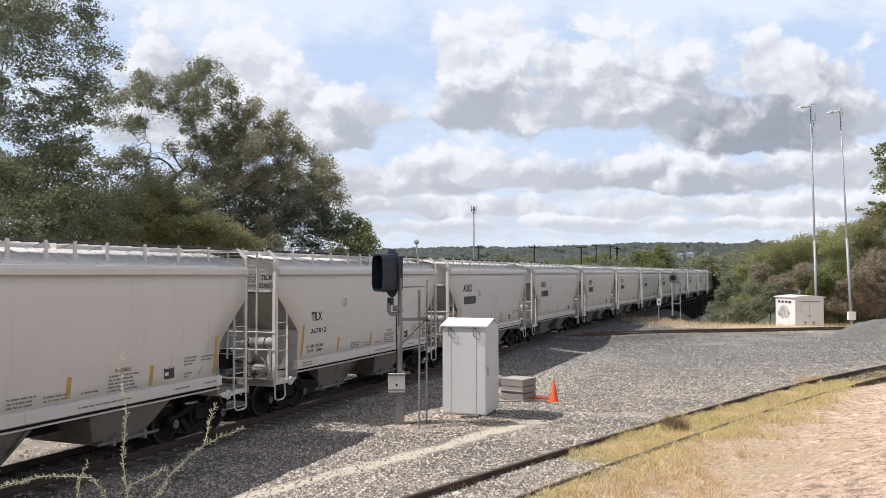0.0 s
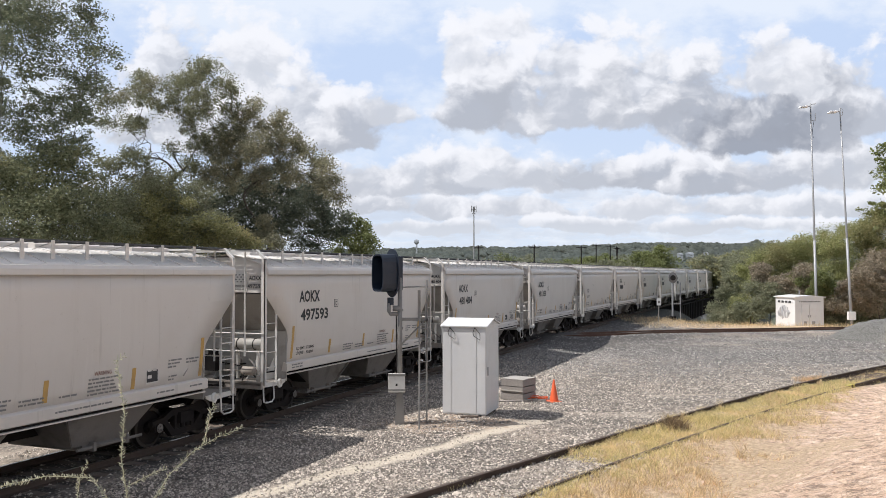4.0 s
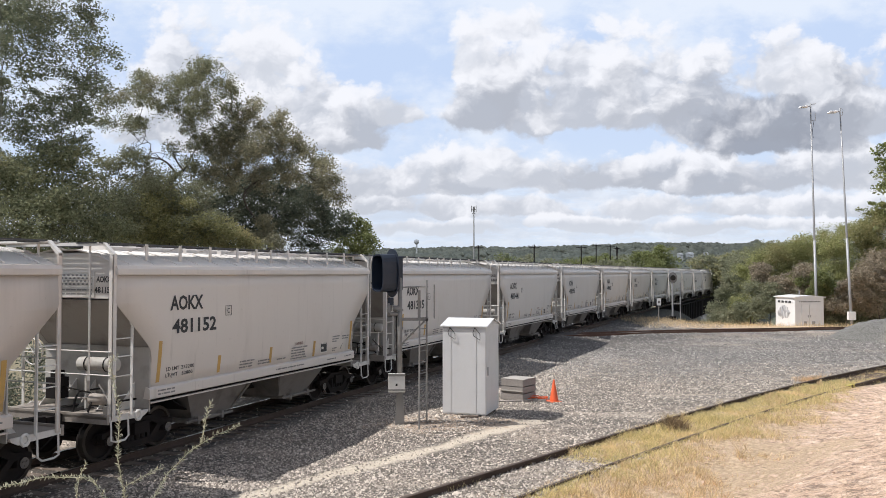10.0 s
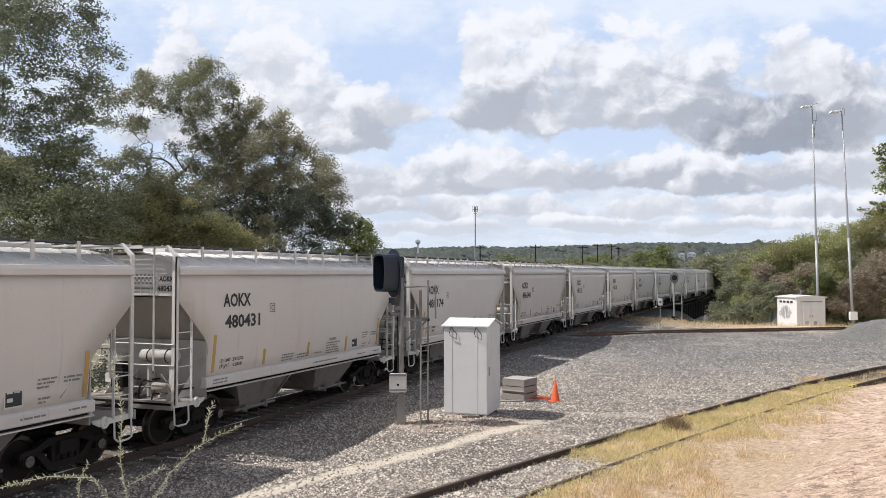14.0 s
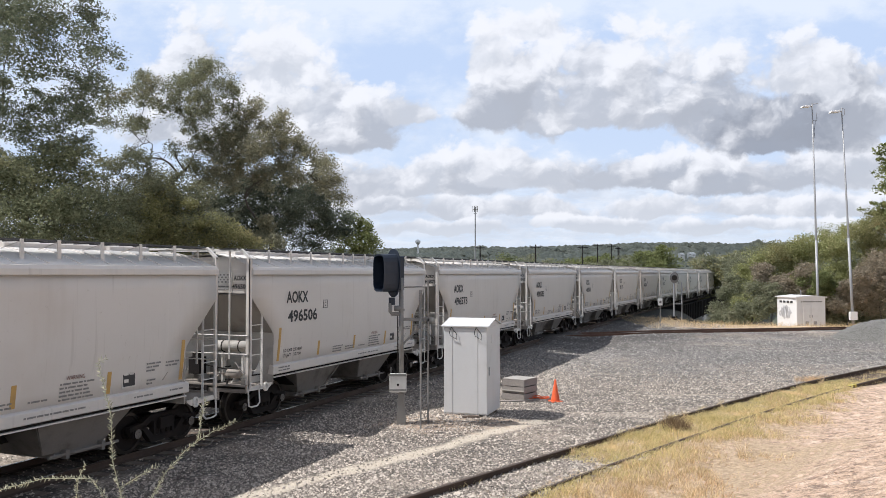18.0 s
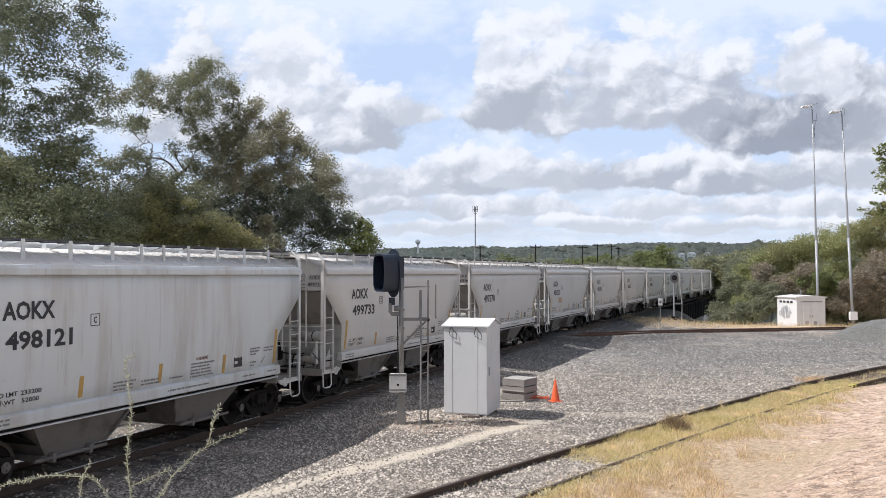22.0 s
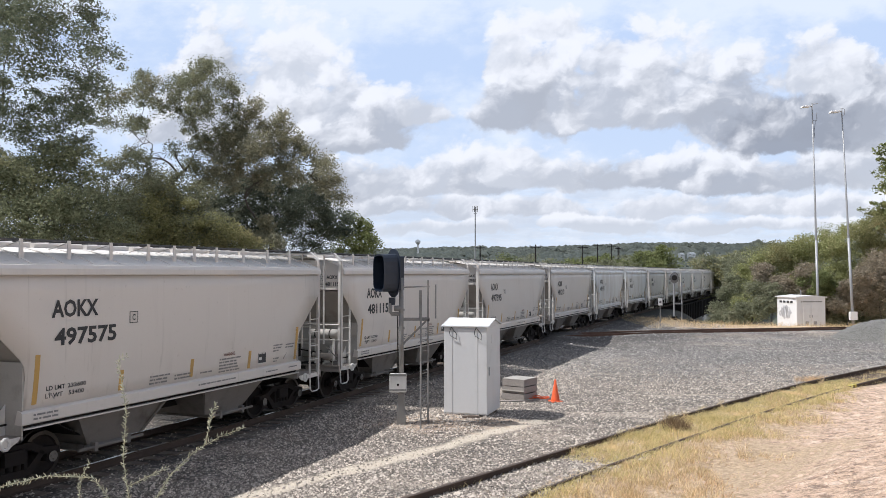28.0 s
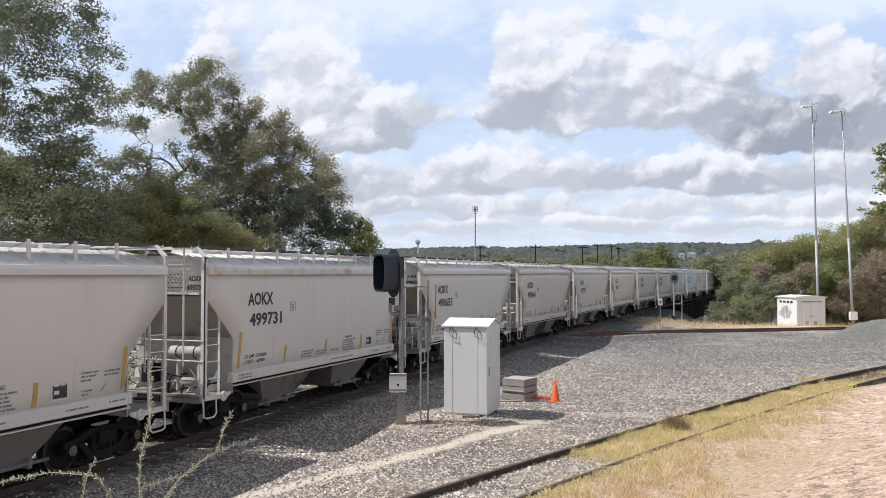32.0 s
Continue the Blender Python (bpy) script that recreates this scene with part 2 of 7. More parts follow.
    left = n.math("ADD", n.math("MULTIPLY", n.math("ADD", x, 14.9), 0.932), n.math("MULTIPLY", y, -0.3616))
    c = n.mix(n.step(left, -7.0, -4.0, 1.0, 0.0), c, n.mix(mid, (0.10, 0.085, 0.05), (0.26, 0.22, 0.13)))
    h = n.math("SUBTRACT", fine, n.math("MULTIPLY", d, 0.6))
    h = n.math("ADD", h, n.math("MULTIPLY", on_bank, n.math("SUBTRACT", n.math("MULTIPLY", clod, 5.0), n.math("MULTIPLY", lumps, 2.5))))
    return n.done(c, 0.92, 0.0, h, 0.9, 0.045)


# ---- lettering ----
MARKS = [("TILX", "329875"), ("AOKX", "481359"), ("AOKX", "481404"), ("AOKX", "497593"), ("AOKX", "498621"), ("AOKX", "498595"), ("AOKX", "481441"), ("AOKX", "481335"),
         ("AOKX", "481152"), ("AOKX", "496540"), ("AOKX", "481174"), ("AOKX", "480431"), ("AOKX", "498583"), ("AOKX", "496573"), ("AOKX", "496506"), ("AOKX", "481330"),
         ("AOKX", "497570"), ("AOKX", "499733"), ("AOKX", "498121"), ("AOKX", "498173"), ("AOKX", "481213"), ("AOKX", "497595"), ("AOKX", "481115"), ("AOKX", "497575"),
         ("AOKX", "498646"), ("AOKX", "498655"), ("AOKX", "499731")]


WEIGHTS = {"498595": ("233600", "52400"), "496540": ("233300", "52700"), "499733": ("233200", "52800"), "497575": ("232600", "53400"), "497570": ("232600", "53400"), "496506": ("233300", "52700"), "481404": ("233200", "52800"), "497593": ("232800", "53200"), "481441": ("232900", "53100")}


def letter_meshes():
    """All the lettering, drawn once in the built-in font."""
    words = {w for pair in MARKS for w in pair} | {"C", "WARNING", "LD LMT", "LT WT"} | {w for pair in WEIGHTS.values() for w in pair}
    made = {}
    for w in sorted(words):
        cu = bpy.data.curves.new("letters", "FONT")
        cu.body, cu.size, cu.offset, cu.resolution_u = w, 1.0, 0.03 if w.isalpha() and len(w) == 4 or len(w) == 6 and w[0] == "4" else 0.02, 2
        made[w] = new("letters", cu)
    graph = bpy.context.evaluated_depsgraph_get()
    out = {w: bpy.data.meshes.new_from_object(ob.evaluated_get(graph)) for w, ob in made.items()}
    for ob in made.values():
        bpy.data.objects.remove(ob)
    return out


def drawn_to(source, like, width, tall, material):
    """Letters standing in the x z plane, as wide and tall a hand as the word "like" has at this width and height; they begin where it would."""
    def spread(me):
        co = np.empty(len(me.vertices) * 3)
        me.vertices.foreach_get("co", co)
        co = co.reshape(-1, 3)
        return co, co.min(0), co.max(0)
    _, lo, hi = spread(like)
    me = source.copy()
    co, lo2, _ = spread(me)
    out = np.zeros_like(co)
    out[:, 0] = (co[:, 0] - lo2[0]) / (hi[0] - lo[0]) * width - width / 2
    out[:, 2] = (co[:, 1] - (lo[1] + hi[1]) / 2) / (hi[1] - lo[1]) * tall
    me.vertices.foreach_set("co", out.ravel())
    me.materials.clear()
    me.materials.append(material)
    me.update()
    return me


LETTERS = letter_meshes()

PAINT = car_paint("car_paint", (0.635, 0.588, 0.535), (0.60, 0.577, 0.545), 0.0)
PAINT_COOL = car_paint("car_paint_bluish", (0.645, 0.665, 0.66), (0.63, 0.655, 0.655), 1.2)
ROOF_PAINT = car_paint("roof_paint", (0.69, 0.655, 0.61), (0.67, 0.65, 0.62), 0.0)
RUSTY_EAVE = worn("rusting_eave_paint", (0.58, 0.54, 0.49), 0.6, 0.0, 0.12, (0.36, 0.16, 0.07), 0.8)
PAINT_TAN = car_paint("car_paint_tan", (0.59, 0.53, 0.475), (0.58, 0.525, 0.475), 0.3)
WHITE = worn("white_paint", (0.64, 0.62, 0.58), 0.55, 0.0, 0.14, (0.26, 0.22, 0.17), 0.5)
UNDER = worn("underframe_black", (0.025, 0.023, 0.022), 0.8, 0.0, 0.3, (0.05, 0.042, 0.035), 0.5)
GRIME = worn("grimy_steel", (0.026, 0.023, 0.022), 0.75, 0.1, 0.3, (0.05, 0.038, 0.03), 0.5)
TREAD = worn("wheel_tread", (0.06, 0.055, 0.05), 0.4, 0.8, 0.1, (0.1, 0.08, 0.06), 0.2)
for m in (UNDER, GRIME):
    m.node_tree.nodes["Principled BSDF"].inputs["Specular IOR Level"].default_value = 0.08
BLACK = worn("black_lettering", (0.03, 0.03, 0.032), 0.6, 0.0, 0.1, (0.2, 0.19, 0.17), 0.15)
GREYTEXT = worn("grey_lettering", (0.20, 0.195, 0.19), 0.6, 0.0, 0.1, (0.3, 0.28, 0.25), 0.2)
YELLOW = worn("amber_reflector", (0.52, 0.32, 0.09), 0.5, 0.0, 0.2, (0.24, 0.18, 0.12), 0.6)
ALU = worn("galvanized_steel", (0.33, 0.335, 0.34), 0.55, 0.3, 0.15, (0.3, 0.28, 0.25), 0.2)
CASE_PAINT = worn("case_paint", (0.60, 0.60, 0.595), 0.45, 0.0, 0.08, (0.40, 0.36, 0.30), 0.18)
CABINET = worn("cabinet_white", (0.70, 0.70, 0.69), 0.4, 0.0, 0.06, (0.45, 0.40, 0.33), 0.16)
SIGNAL = worn("signal_black", (0.012, 0.02, 0.036), 0.5, 0.0, 0.2, (0.06, 0.06, 0.07), 0.3)
RUST = worn("rail_rust", (0.075, 0.052, 0.04), 0.8, 0.1, 0.3, (0.055, 0.04, 0.03), 0.6)
SHINE = worn("rail_head", (0.42, 0.41, 0.40), 0.25, 0.9, 0.1, (0.2, 0.16, 0.12), 0.2)
TIE = worn("tie_wood", (0.15, 0.115, 0.09), 0.9, 0.0, 0.4, (0.27, 0.24, 0.20), 0.6, 25.0)
WOOD = worn("weathered_wood", (0.29, 0.26, 0.235), 0.85, 0.0, 0.4, (0.16, 0.14, 0.12), 0.5, 22.0)
ORANGE = worn("orange_plastic", (0.80, 0.13, 0.04), 0.5, 0.0, 0.1, (0.4, 0.16, 0.09), 0.3)
BARK = worn("bark", (0.10, 0.088, 0.076), 0.9, 0.0, 0.5, (0.22, 0.20, 0.17), 0.5, 18.0)
STONE, STONE_DARK, EARTH = stone("stone", (0.11, 0.092, 0.077), (0.66, 0.58, 0.49)), stone("dark_stone", (0.075, 0.07, 0.066), (0.46, 0.435, 0.40)), earth()
LEAF_A = leaf("leaf_dark_green", (0.125, 0.146, 0.095), (0.27, 0.295, 0.195), (0.29, 0.285, 0.18), 0.03)
LEAF_B = leaf("leaf_olive", (0.16, 0.172, 0.108), (0.32, 0.325, 0.21), (0.34, 0.30, 0.20), 0.05)
LEAF_C = leaf("leaf_fresh_green", (0.13, 0.15, 0.06), (0.27, 0.295, 0.125), (0.30, 0.27, 0.13), 0.04)
LEAF_D = leaf("leaf_brownish", (0.22, 0.215, 0.14), (0.41, 0.39, 0.265), (0.43, 0.34, 0.24), 0.03)
LEAF_E = leaf("leaf_blue_green", (0.125, 0.142, 0.082), (0.33, 0.34, 0.20), (0.36, 0.33, 0.18), 0.05)
LEAF_O = leaf("leaf_oak_green", (0.085, 0.102, 0.076), (0.20, 0.222, 0.165), (0.23, 0.225, 0.155), 0.03)
LEAF_H = leaf("leaf_yellow_olive", (0.19, 0.19, 0.085), (0.40, 0.385, 0.19), (0.42, 0.35, 0.19), 0.05)
LEAF_G = leaf("leaf_sunlit_thicket", (0.21, 0.22, 0.09), (0.42, 0.43, 0.195), (0.43, 0.38, 0.20), 0.06)
LEAF_T = leaf("leaf_dead_twigs", (0.23, 0.195, 0.14), (0.42, 0.36, 0.27), (0.38, 0.31, 0.21), 0.05)
MAST_STEEL = worn("weathered_mast_steel", (0.25, 0.24, 0.225), 0.6, 0.3, 0.2, (0.09, 0.07, 0.055), 0.5)
RUST_BROWN = worn("rail_brown", (0.15, 0.085, 0.06), 0.8, 0.1, 0.3, (0.07, 0.045, 0.035), 0.6)


# ---- the lines of the place ----
def main_line(s, q=0.0):
    """Place and heading of the main line at s metres along it, q metres to its right."""
    th = 0.37 + 0.00033 * s
    if abs(s) < 1e-6:
        x, y = -14.914, 0.0
    else:
        x, y = -14.914 + (math.cos(0.37) - math.cos(th)) / 0.00033, (math.sin(th) - math.sin(0.37)) / 0.00033
    return x + q * math.cos(th), y - q * math.sin(th), th


def curve_line(x, y, headings, step):
    """A line of points from a start, by headings in degrees."""
    out = [(x, y, radians(headings[0]))]
    for a in headings:
        x, y = x + step * math.sin(radians(a)), y + step * math.cos(radians(a))
        out.append((x, y, radians(a)))
    return out


SIDING = curve_line(-9.30, 3.40, [40.5 + min(0.015 * max(0, k - 14) ** 1.9, 26.0) for k in range(70)], 1.0)
BACK = curve_line(2.55, 50.3, [56 + 21 * min(1, k / 18) for k in range(46)], 1.0)


def beside(line, x, y):
    """Distance from a line to its right, at (x, y). Its points lie a metre apart and bend little."""
    (x0, y0, _), (x1, y1, _) = line[0], line[-1]
    n = len(line)
    guess = int(((x - x0) * (x1 - x0) + (y - y0) * (y1 - y0)) / math.hypot(x1 - x0, y1 - y0))
    best = min(range(max(0, min(n - 8, guess - 3)), max(8, min(n, guess + 5))), key=lambda i: (line[i][0] - x) ** 2 + (line[i][1] - y) ** 2)
    px, py, a = line[best]
    return (x - px) * math.cos(a) - (y - py) * math.sin(a)


def smooth(v, lo, hi):
    t = min(1.0, max(0.0, (v - lo) / (hi - lo)))
    return t * t * (3 - 2 * t)


def height(x, y):
    q = (x + 14.914) * 0.9323 - y * 0.3616
    along = (x + 14.914) * 0.3616 + y * 0.9323
    far = smooth(y, 500, 2500)
    z = -0.34 + 0.10 * noise.noise((x * 0.11, y * 0.11, 3.0)) * smooth(abs(q), 3, 6)
    z += 0.03 * noise.noise((x * 0.9, y * 0.9, 7.0))
    # beds of the tracks
    z += (0.15 - 0.0) * smooth(abs(q), 3.2, 1.7)
    if -12 < x < 60 and -5 < y < 80:
        d = beside(SIDING, x, y)
        z += 0.19 * smooth(d, -1.5, -0.72) * smooth(d, 3.0, 1.2) + 0.09 * smooth(d, 0.72, 0.95) * smooth(d, 4.0, 2.0)
        if y < 62:
            bank = max(0.0, d - 1.2)
            z += 2.75 * smooth(bank, 0.0, 9.5) + 0.10 * noise.noise((x * 0.5, y * 0.5, 1.0)) * smooth(d, 1.2, 3.0)
        e = beside(BACK, x, y) if x < 45 and y > 40 else 9
        z += 0.20 * smooth(abs(e), 2.6, 1.4)
    # a mound of earth at the signal case
    z += 0.22 * math.exp(-((x + 0.2) ** 2 / 5 + (y - 23.6) ** 2 / 4))
    # the yard sinks a little towards its middle
    z -= 0.18 * smooth(y, 26, 40) * smooth(y, 56, 48) * smooth(q, 2.5, 5.0)
    # the valley beyond the yard
    if y > 60:
        drop = 7.0 * smooth(along, 78, 108)
        # under the bridge it falls away altogether
        z -= drop * max(smooth(abs(q), 3.5, 14), smooth(along, 108, 120) * smooth(along, 300, 286))
    if far > 0:
        z += far * (73 + 18 * noise.noise((x * 0.0021, y * 0.0011, 2.0)) + 14 * smooth(x, 300, 900) + 7 * noise.noise((x * 0.008, y * 0.004, 5.0)))
    return z


def grid_line(lo, fine_lo, fine_hi, hi, step):
    mid = np.arange(fine_lo, fine_hi, step)
    def grow(a, b):
        out, d, v = [], step, a
        while abs(v - a) < abs(b - a):
            d *= 1.16
            v += d if b > a else -d
            out.append(v)
        return out
    return sorted(grow(fine_lo, lo)) + list(mid) + grow(fine_hi, hi)


def build_ground():
    xs, ys = grid_line(-4500, -24, 40, 4500, 0.55), grid_line(-600, 6, 74, 4500, 0.55)
    verts = [(x, y, height(x, y)) for y in ys for x in xs]
    w = len(xs)
    faces = [(j * w + i, j * w + i + 1, j * w + w + i + 1, j * w + w + i) for j in range(len(ys) - 1) for i in range(w - 1)]
    me = bpy.data.meshes.new("ground")
    me.from_pydata(verts, [], faces)
    me.polygons.foreach_set("use_smooth", [True] * len(me.polygons))
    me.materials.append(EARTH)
    tagged(new("ground", me), "gravel yard with sandy lane, dry grassy bank and wooded hills", "ground", kind="structure")


build_ground()


# ---- sky backdrop: a broken sheet of cumulus ----
# heaps of cloud, far ones first: middle, base, half width and height, in tangents of the angles from the yard, and how dark the base is
LOW_DECK = [(-0.099, 0.080, 0.083, 0.023, 0.35), (-0.010, 0.077, 0.083, 0.023, 0.30), (0.080, 0.076, 0.069, 0.025, 0.30), (0.232, 0.077, 0.072, 0.026, 0.15), (0.356, 0.077, 0.076, 0.023, 0.20), (0.452, 0.077, 0.076, 0.025, 0.25), (0.542, 0.081, 0.062, 0.025, 0.25), (-0.168, 0.077, 0.076, 0.028, 0.30), (0.156, 0.059, 0.103, 0.014, 0.20), (-0.017, 0.056, 0.103, 0.012, 0.20), (0.328, 0.056, 0.117, 0.012, 0.20), (0.487, 0.054, 0.103, 0.014, 0.20)]
MIDDLE_DECK = [(-0.154, 0.099, 0.076, 0.048, 0.50), (-0.092, 0.102, 0.062, 0.043, 0.35), (-0.044, 0.106, 0.059, 0.059, 0.30), (0.011, 0.105, 0.066, 0.055, 0.45), (0.054, 0.114, 0.048, 0.062, 0.20), (0.108, 0.109, 0.062, 0.043, 0.35), (0.173, 0.114, 0.069, 0.043, 0.45), (0.246, 0.111, 0.076, 0.046, 0.55), (0.321, 0.106, 0.076, 0.048, 0.60), (0.404, 0.111, 0.076, 0.055, 0.50), (0.480, 0.120, 0.069, 0.062, 0.35), (0.539, 0.127, 0.055, 0.062, 0.30)]
LEFT_HEAPS = [(-0.334, 0.185, 0.090, 0.159, 0.45), (-0.251, 0.202, 0.069, 0.128, 0.15), (-0.265, 0.165, 0.090, 0.076, 0.45), (-0.182, 0.165, 0.076, 0.114, 0.40), (-0.120, 0.163, 0.066, 0.083, 0.55), (-0.077, 0.192, 0.034, 0.048, 0.25), (-0.196, 0.153, 0.103, 0.034, 0.55)]
DARK_BANK = [(0.494, 0.185, 0.069, 0.103, 0.45), (0.446, 0.174, 0.072, 0.131, 0.70), (0.083, 0.192, 0.055, 0.138, 0.45), (0.156, 0.196, 0.083, 0.128, 0.40), (0.232, 0.192, 0.083, 0.114, 0.45), (0.304, 0.180, 0.069, 0.107, 0.60), (0.377, 0.166, 0.097, 0.103, 0.90), (0.390, 0.230, 0.083, 0.079, 0.20), (0.035, 0.191, 0.063, 0.114, 0.60), (0.011, 0.251, 0.041, 0.062, 0.10), (0.066, 0.292, 0.076, 0.041, 0.15)]


def build_sky():
    n = Nodes("cloudy_sky")
    uv = n.coord("UV")

    def billow(vector, scale, detail=4.0, rough=0.55):
        """Rounded heads of cloud: 1 at their middles."""
        c = n.node("TexVoronoi", feature="SMOOTH_F1")
        n.put(c.inputs["Vector"], vector)
        c.inputs["Scale"].default_value, c.inputs["Detail"].default_value, c.inputs["Roughness"].default_value, c.inputs["Smoothness"].default_value = scale, detail, rough, 0.55
        c.voronoi_dimensions, c.normalize = "2D", True
        return n.math("SUBTRACT", 1.20, n.math("MULTIPLY", c.outputs["Distance"], 2.8))

    warp, wide = n.node("TexNoise"), n.node("TexNoise")
    for node, scale, detail in ((warp, 12.0, 6.0), (wide, 4.0, 2.0)):
        n.put(node.inputs["Vector"], uv)
        node.inputs["Scale"].default_value, node.inputs["Detail"].default_value, node.inputs["Roughness"].default_value = scale, detail, 0.58
    bent = n.vec("ADD", uv, n.vec("MULTIPLY", n.vec("SUBTRACT", warp.outputs["Color"], (0.5, 0.5, 0.5)), (0.055, 0.040, 0.0)))
    bent = n.vec("ADD", bent, n.vec("MULTIPLY", n.vec("SUBTRACT", wide.outputs["Color"], (0.5, 0.5, 0.5)), (0.050, 0.022, 0.0)))
    curved_uv = n.vec("ADD", uv, n.vec("MULTIPLY", n.vec("SUBTRACT", warp.outputs["Color"], (0.5, 0.5, 0.5)), (0.05, 0.05, 0.0)))
    sep, sep2 = n.node("SeparateXYZ"), n.node("SeparateXYZ")
    n.put(sep.inputs[0], uv)
    n.put(sep2.inputs[0], bent)
    v, bu, bv = sep.outputs[1], sep2.outputs[0], sep2.outputs[1]
    stretched = n.vec("MULTIPLY", curved_uv, (1.0, 1.3, 1.0))
    puff = billow(stretched, 13.0)
    shade = billow(n.vec("ADD", stretched, (-0.011, 0.016, 0.0)), 13.0)
    relief = n.math("MULTIPLY", n.math("SUBTRACT", puff, shade), 0.9)
    soft = n.noise(uv, 7.0, 5, 0.5, (1.0, 1.5, 1.0))
    small = n.noise(uv, 30.0, 5, 0.6, (1.0, 1.3, 1.0))
    grain = n.math("ADD", n.math("SUBTRACT", puff, 0.55), n.math("MULTIPLY", n.math("SUBTRACT", soft, 0.5), 1.3))
    edgy = n.math("ADD", n.math("MULTIPLY", grain, 0.75), n.math("MULTIPLY", n.math("SUBTRACT", small, 0.5), 0.6))
    color = n.mix(n.step(v, 0.02, 0.26), (0.68, 0.79, 0.93), (0.56, 0.69, 0.91))
    veil = n.noise(uv, 5.0, 6, 0.6, (1.0, 1.7, 1.0))
    color = n.mix(n.step(n.math("ADD", veil, n.step(v, 0.27, 0.36, 0.0, 0.16)), 0.44, 0.66, 0.08, 0.88), color, (0.84, 0.895, 0.965))
    # the far deck: rows of low broken cloud, each with a grey base and a lit top
    for k, (base, tall, stretch) in enumerate(((0.036, 0.008, 10.0), (0.047, 0.011, 9.0), (0.060, 0.014, 8.0), (0.078, 0.019, 6.6), (0.100, 0.024, 5.4))):
        row = n.node("CombineXYZ")
        n.put(row.inputs[0], n.math("MULTIPLY", bu, stretch))
        n.put(row.inputs[1], n.math("MULTIPLY", v, stretch * 4.0))
        row.inputs[2].default_value = 3.7 * k
        lump = n.noise(row.outputs[0], 2.6, 8, 0.64)
        over = n.math("SUBTRACT", v, base)
        rise = n.math("MULTIPLY", n.math("SUBTRACT", lump, 0.42), tall * 7.0)
        top = n.math("SUBTRACT", rise, over)
        foot = n.math("ADD", over, n.math("MULTIPLY", n.math("SUBTRACT", lump, 0.5), tall * 5.0))
        inside = n.math("MULTIPLY", n.step(top, -tall * 0.4, tall * 0.7), n.step(foot, -tall * 1.4, tall * 0.3))
        lit = n.step(n.math("ADD", n.math("ADD", n.math("DIVIDE", over, tall), relief), n.math("MULTIPLY", edgy, 0.9)), -0.7, 0.9)
        color = n.mix(n.math("MULTIPLY", inside, 0.62), color, n.mix(lit, (0.63, 0.675, 0.75), (0.92, 0.94, 0.97)))
    for cx, base, w, h, dark in LOW_DECK + MIDDLE_DECK + LEFT_HEAPS + DARK_BANK:
        dv = n.math("SUBTRACT", bv, base)
        reach = n.math("MAXIMUM", n.math("DIVIDE", dv, h), n.math("DIVIDE", dv, -0.16 * h - 0.007))
        across = n.math("DIVIDE", n.math("SUBTRACT", bu, cx), w)
        d = n.math("SUBTRACT", 1.0, n.math("SQRT", n.math("ADD", n.math("MULTIPLY", across, across), n.math("MULTIPLY", reach, reach))))
        cover = n.step(n.math("ADD", d, n.math("MULTIPLY", edgy, 0.85)), -0.06, 0.26)
        up = n.math("DIVIDE", n.math("SUBTRACT", v, 0.188), 0.135) if (cx, base, w, h, dark) in DARK_BANK else n.math("DIVIDE", n.math("SUBTRACT", v, base), h)
        # lit from the upper left: heads, left flanks and thin edges are bright
        light = n.math("ADD", n.math("MULTIPLY", up, 0.95), n.math("MULTIPLY", n.math("SUBTRACT", 0.5, d), 0.45))
        light = n.math("SUBTRACT", light, n.math("MULTIPLY", across, 0.16))
        light = n.math("ADD", n.math("ADD", light, relief), n.math("MULTIPLY", n.math("ADD", grain, n.math("SUBTRACT", small, 0.5)), 0.22))
        base_tone = tuple(a + (b - a) * dark for a, b in zip((0.72, 0.745, 0.79), (0.31, 0.337, 0.395)))
        tone = n.mix(n.step(light, -0.20, 0.98), base_tone, (0.935, 0.94, 0.962))
        color = n.mix(n.math("MULTIPLY", cover, 0.94), color, tone)
    color = n.mix(n.step(v, 0.02, 0.075, 0.45, 0.0), color, (0.80, 0.86, 0.92))
    glow = n.node("Emission")
    n.put(glow.inputs["Color"], color)
    glow.inputs["Strength"].default_value = 1.0
    n.tree.links.new(glow.outputs[0], n.tree.nodes["Material Output"].inputs["Surface"])
    n.tree.nodes.remove(n.bsdf)
    rows, cols = 70, 60
    verts, uvs, faces = [], [], []
    for j in range(rows + 1):
        v = -0.002 + 0.52 * (j / rows) ** 1.4
        y = (344 - 4) / (v + 0.068)
        for i in range(cols + 1):
            u = -0.85 + 1.7 * i / cols
            verts.append((u * y, y, 3.97 + v * y))
            uvs.append((u, v))
    for j in range(rows):
        for i in range(cols):
            a = j * (cols + 1) + i
            faces.append((a, a + cols + 1, a + cols + 2, a + 1))
    me = bpy.data.meshes.new("backdrop")
    me.from_pydata(verts, [], faces)
    layer = me.uv_layers.new(name="sky")
    for loop in me.loops:
        layer.data[loop.index].uv = uvs[loop.vertex_index]
    me.materials.append(n.mat)
    return tagged(new("backdrop", me), "pale blue sky with drifting white and grey cumulus clouds", "sky", kind="structure")


BACKDROP = build_sky()

# ---- tracks ----
RAIL = [(-0.070, -0.172), (0.070, -0.172), (0.070, -0.160), (0.012, -0.140), (0.010, -0.045), (0.036, -0.035), (0.036, -0.004), (0.030, 0.0), (-0.030, 0.0), (-0.036, -0.004), (-0.036, -0.035), (-0.010, -0.045), (-0.012, -0.140), (-0.070, -0.160)]


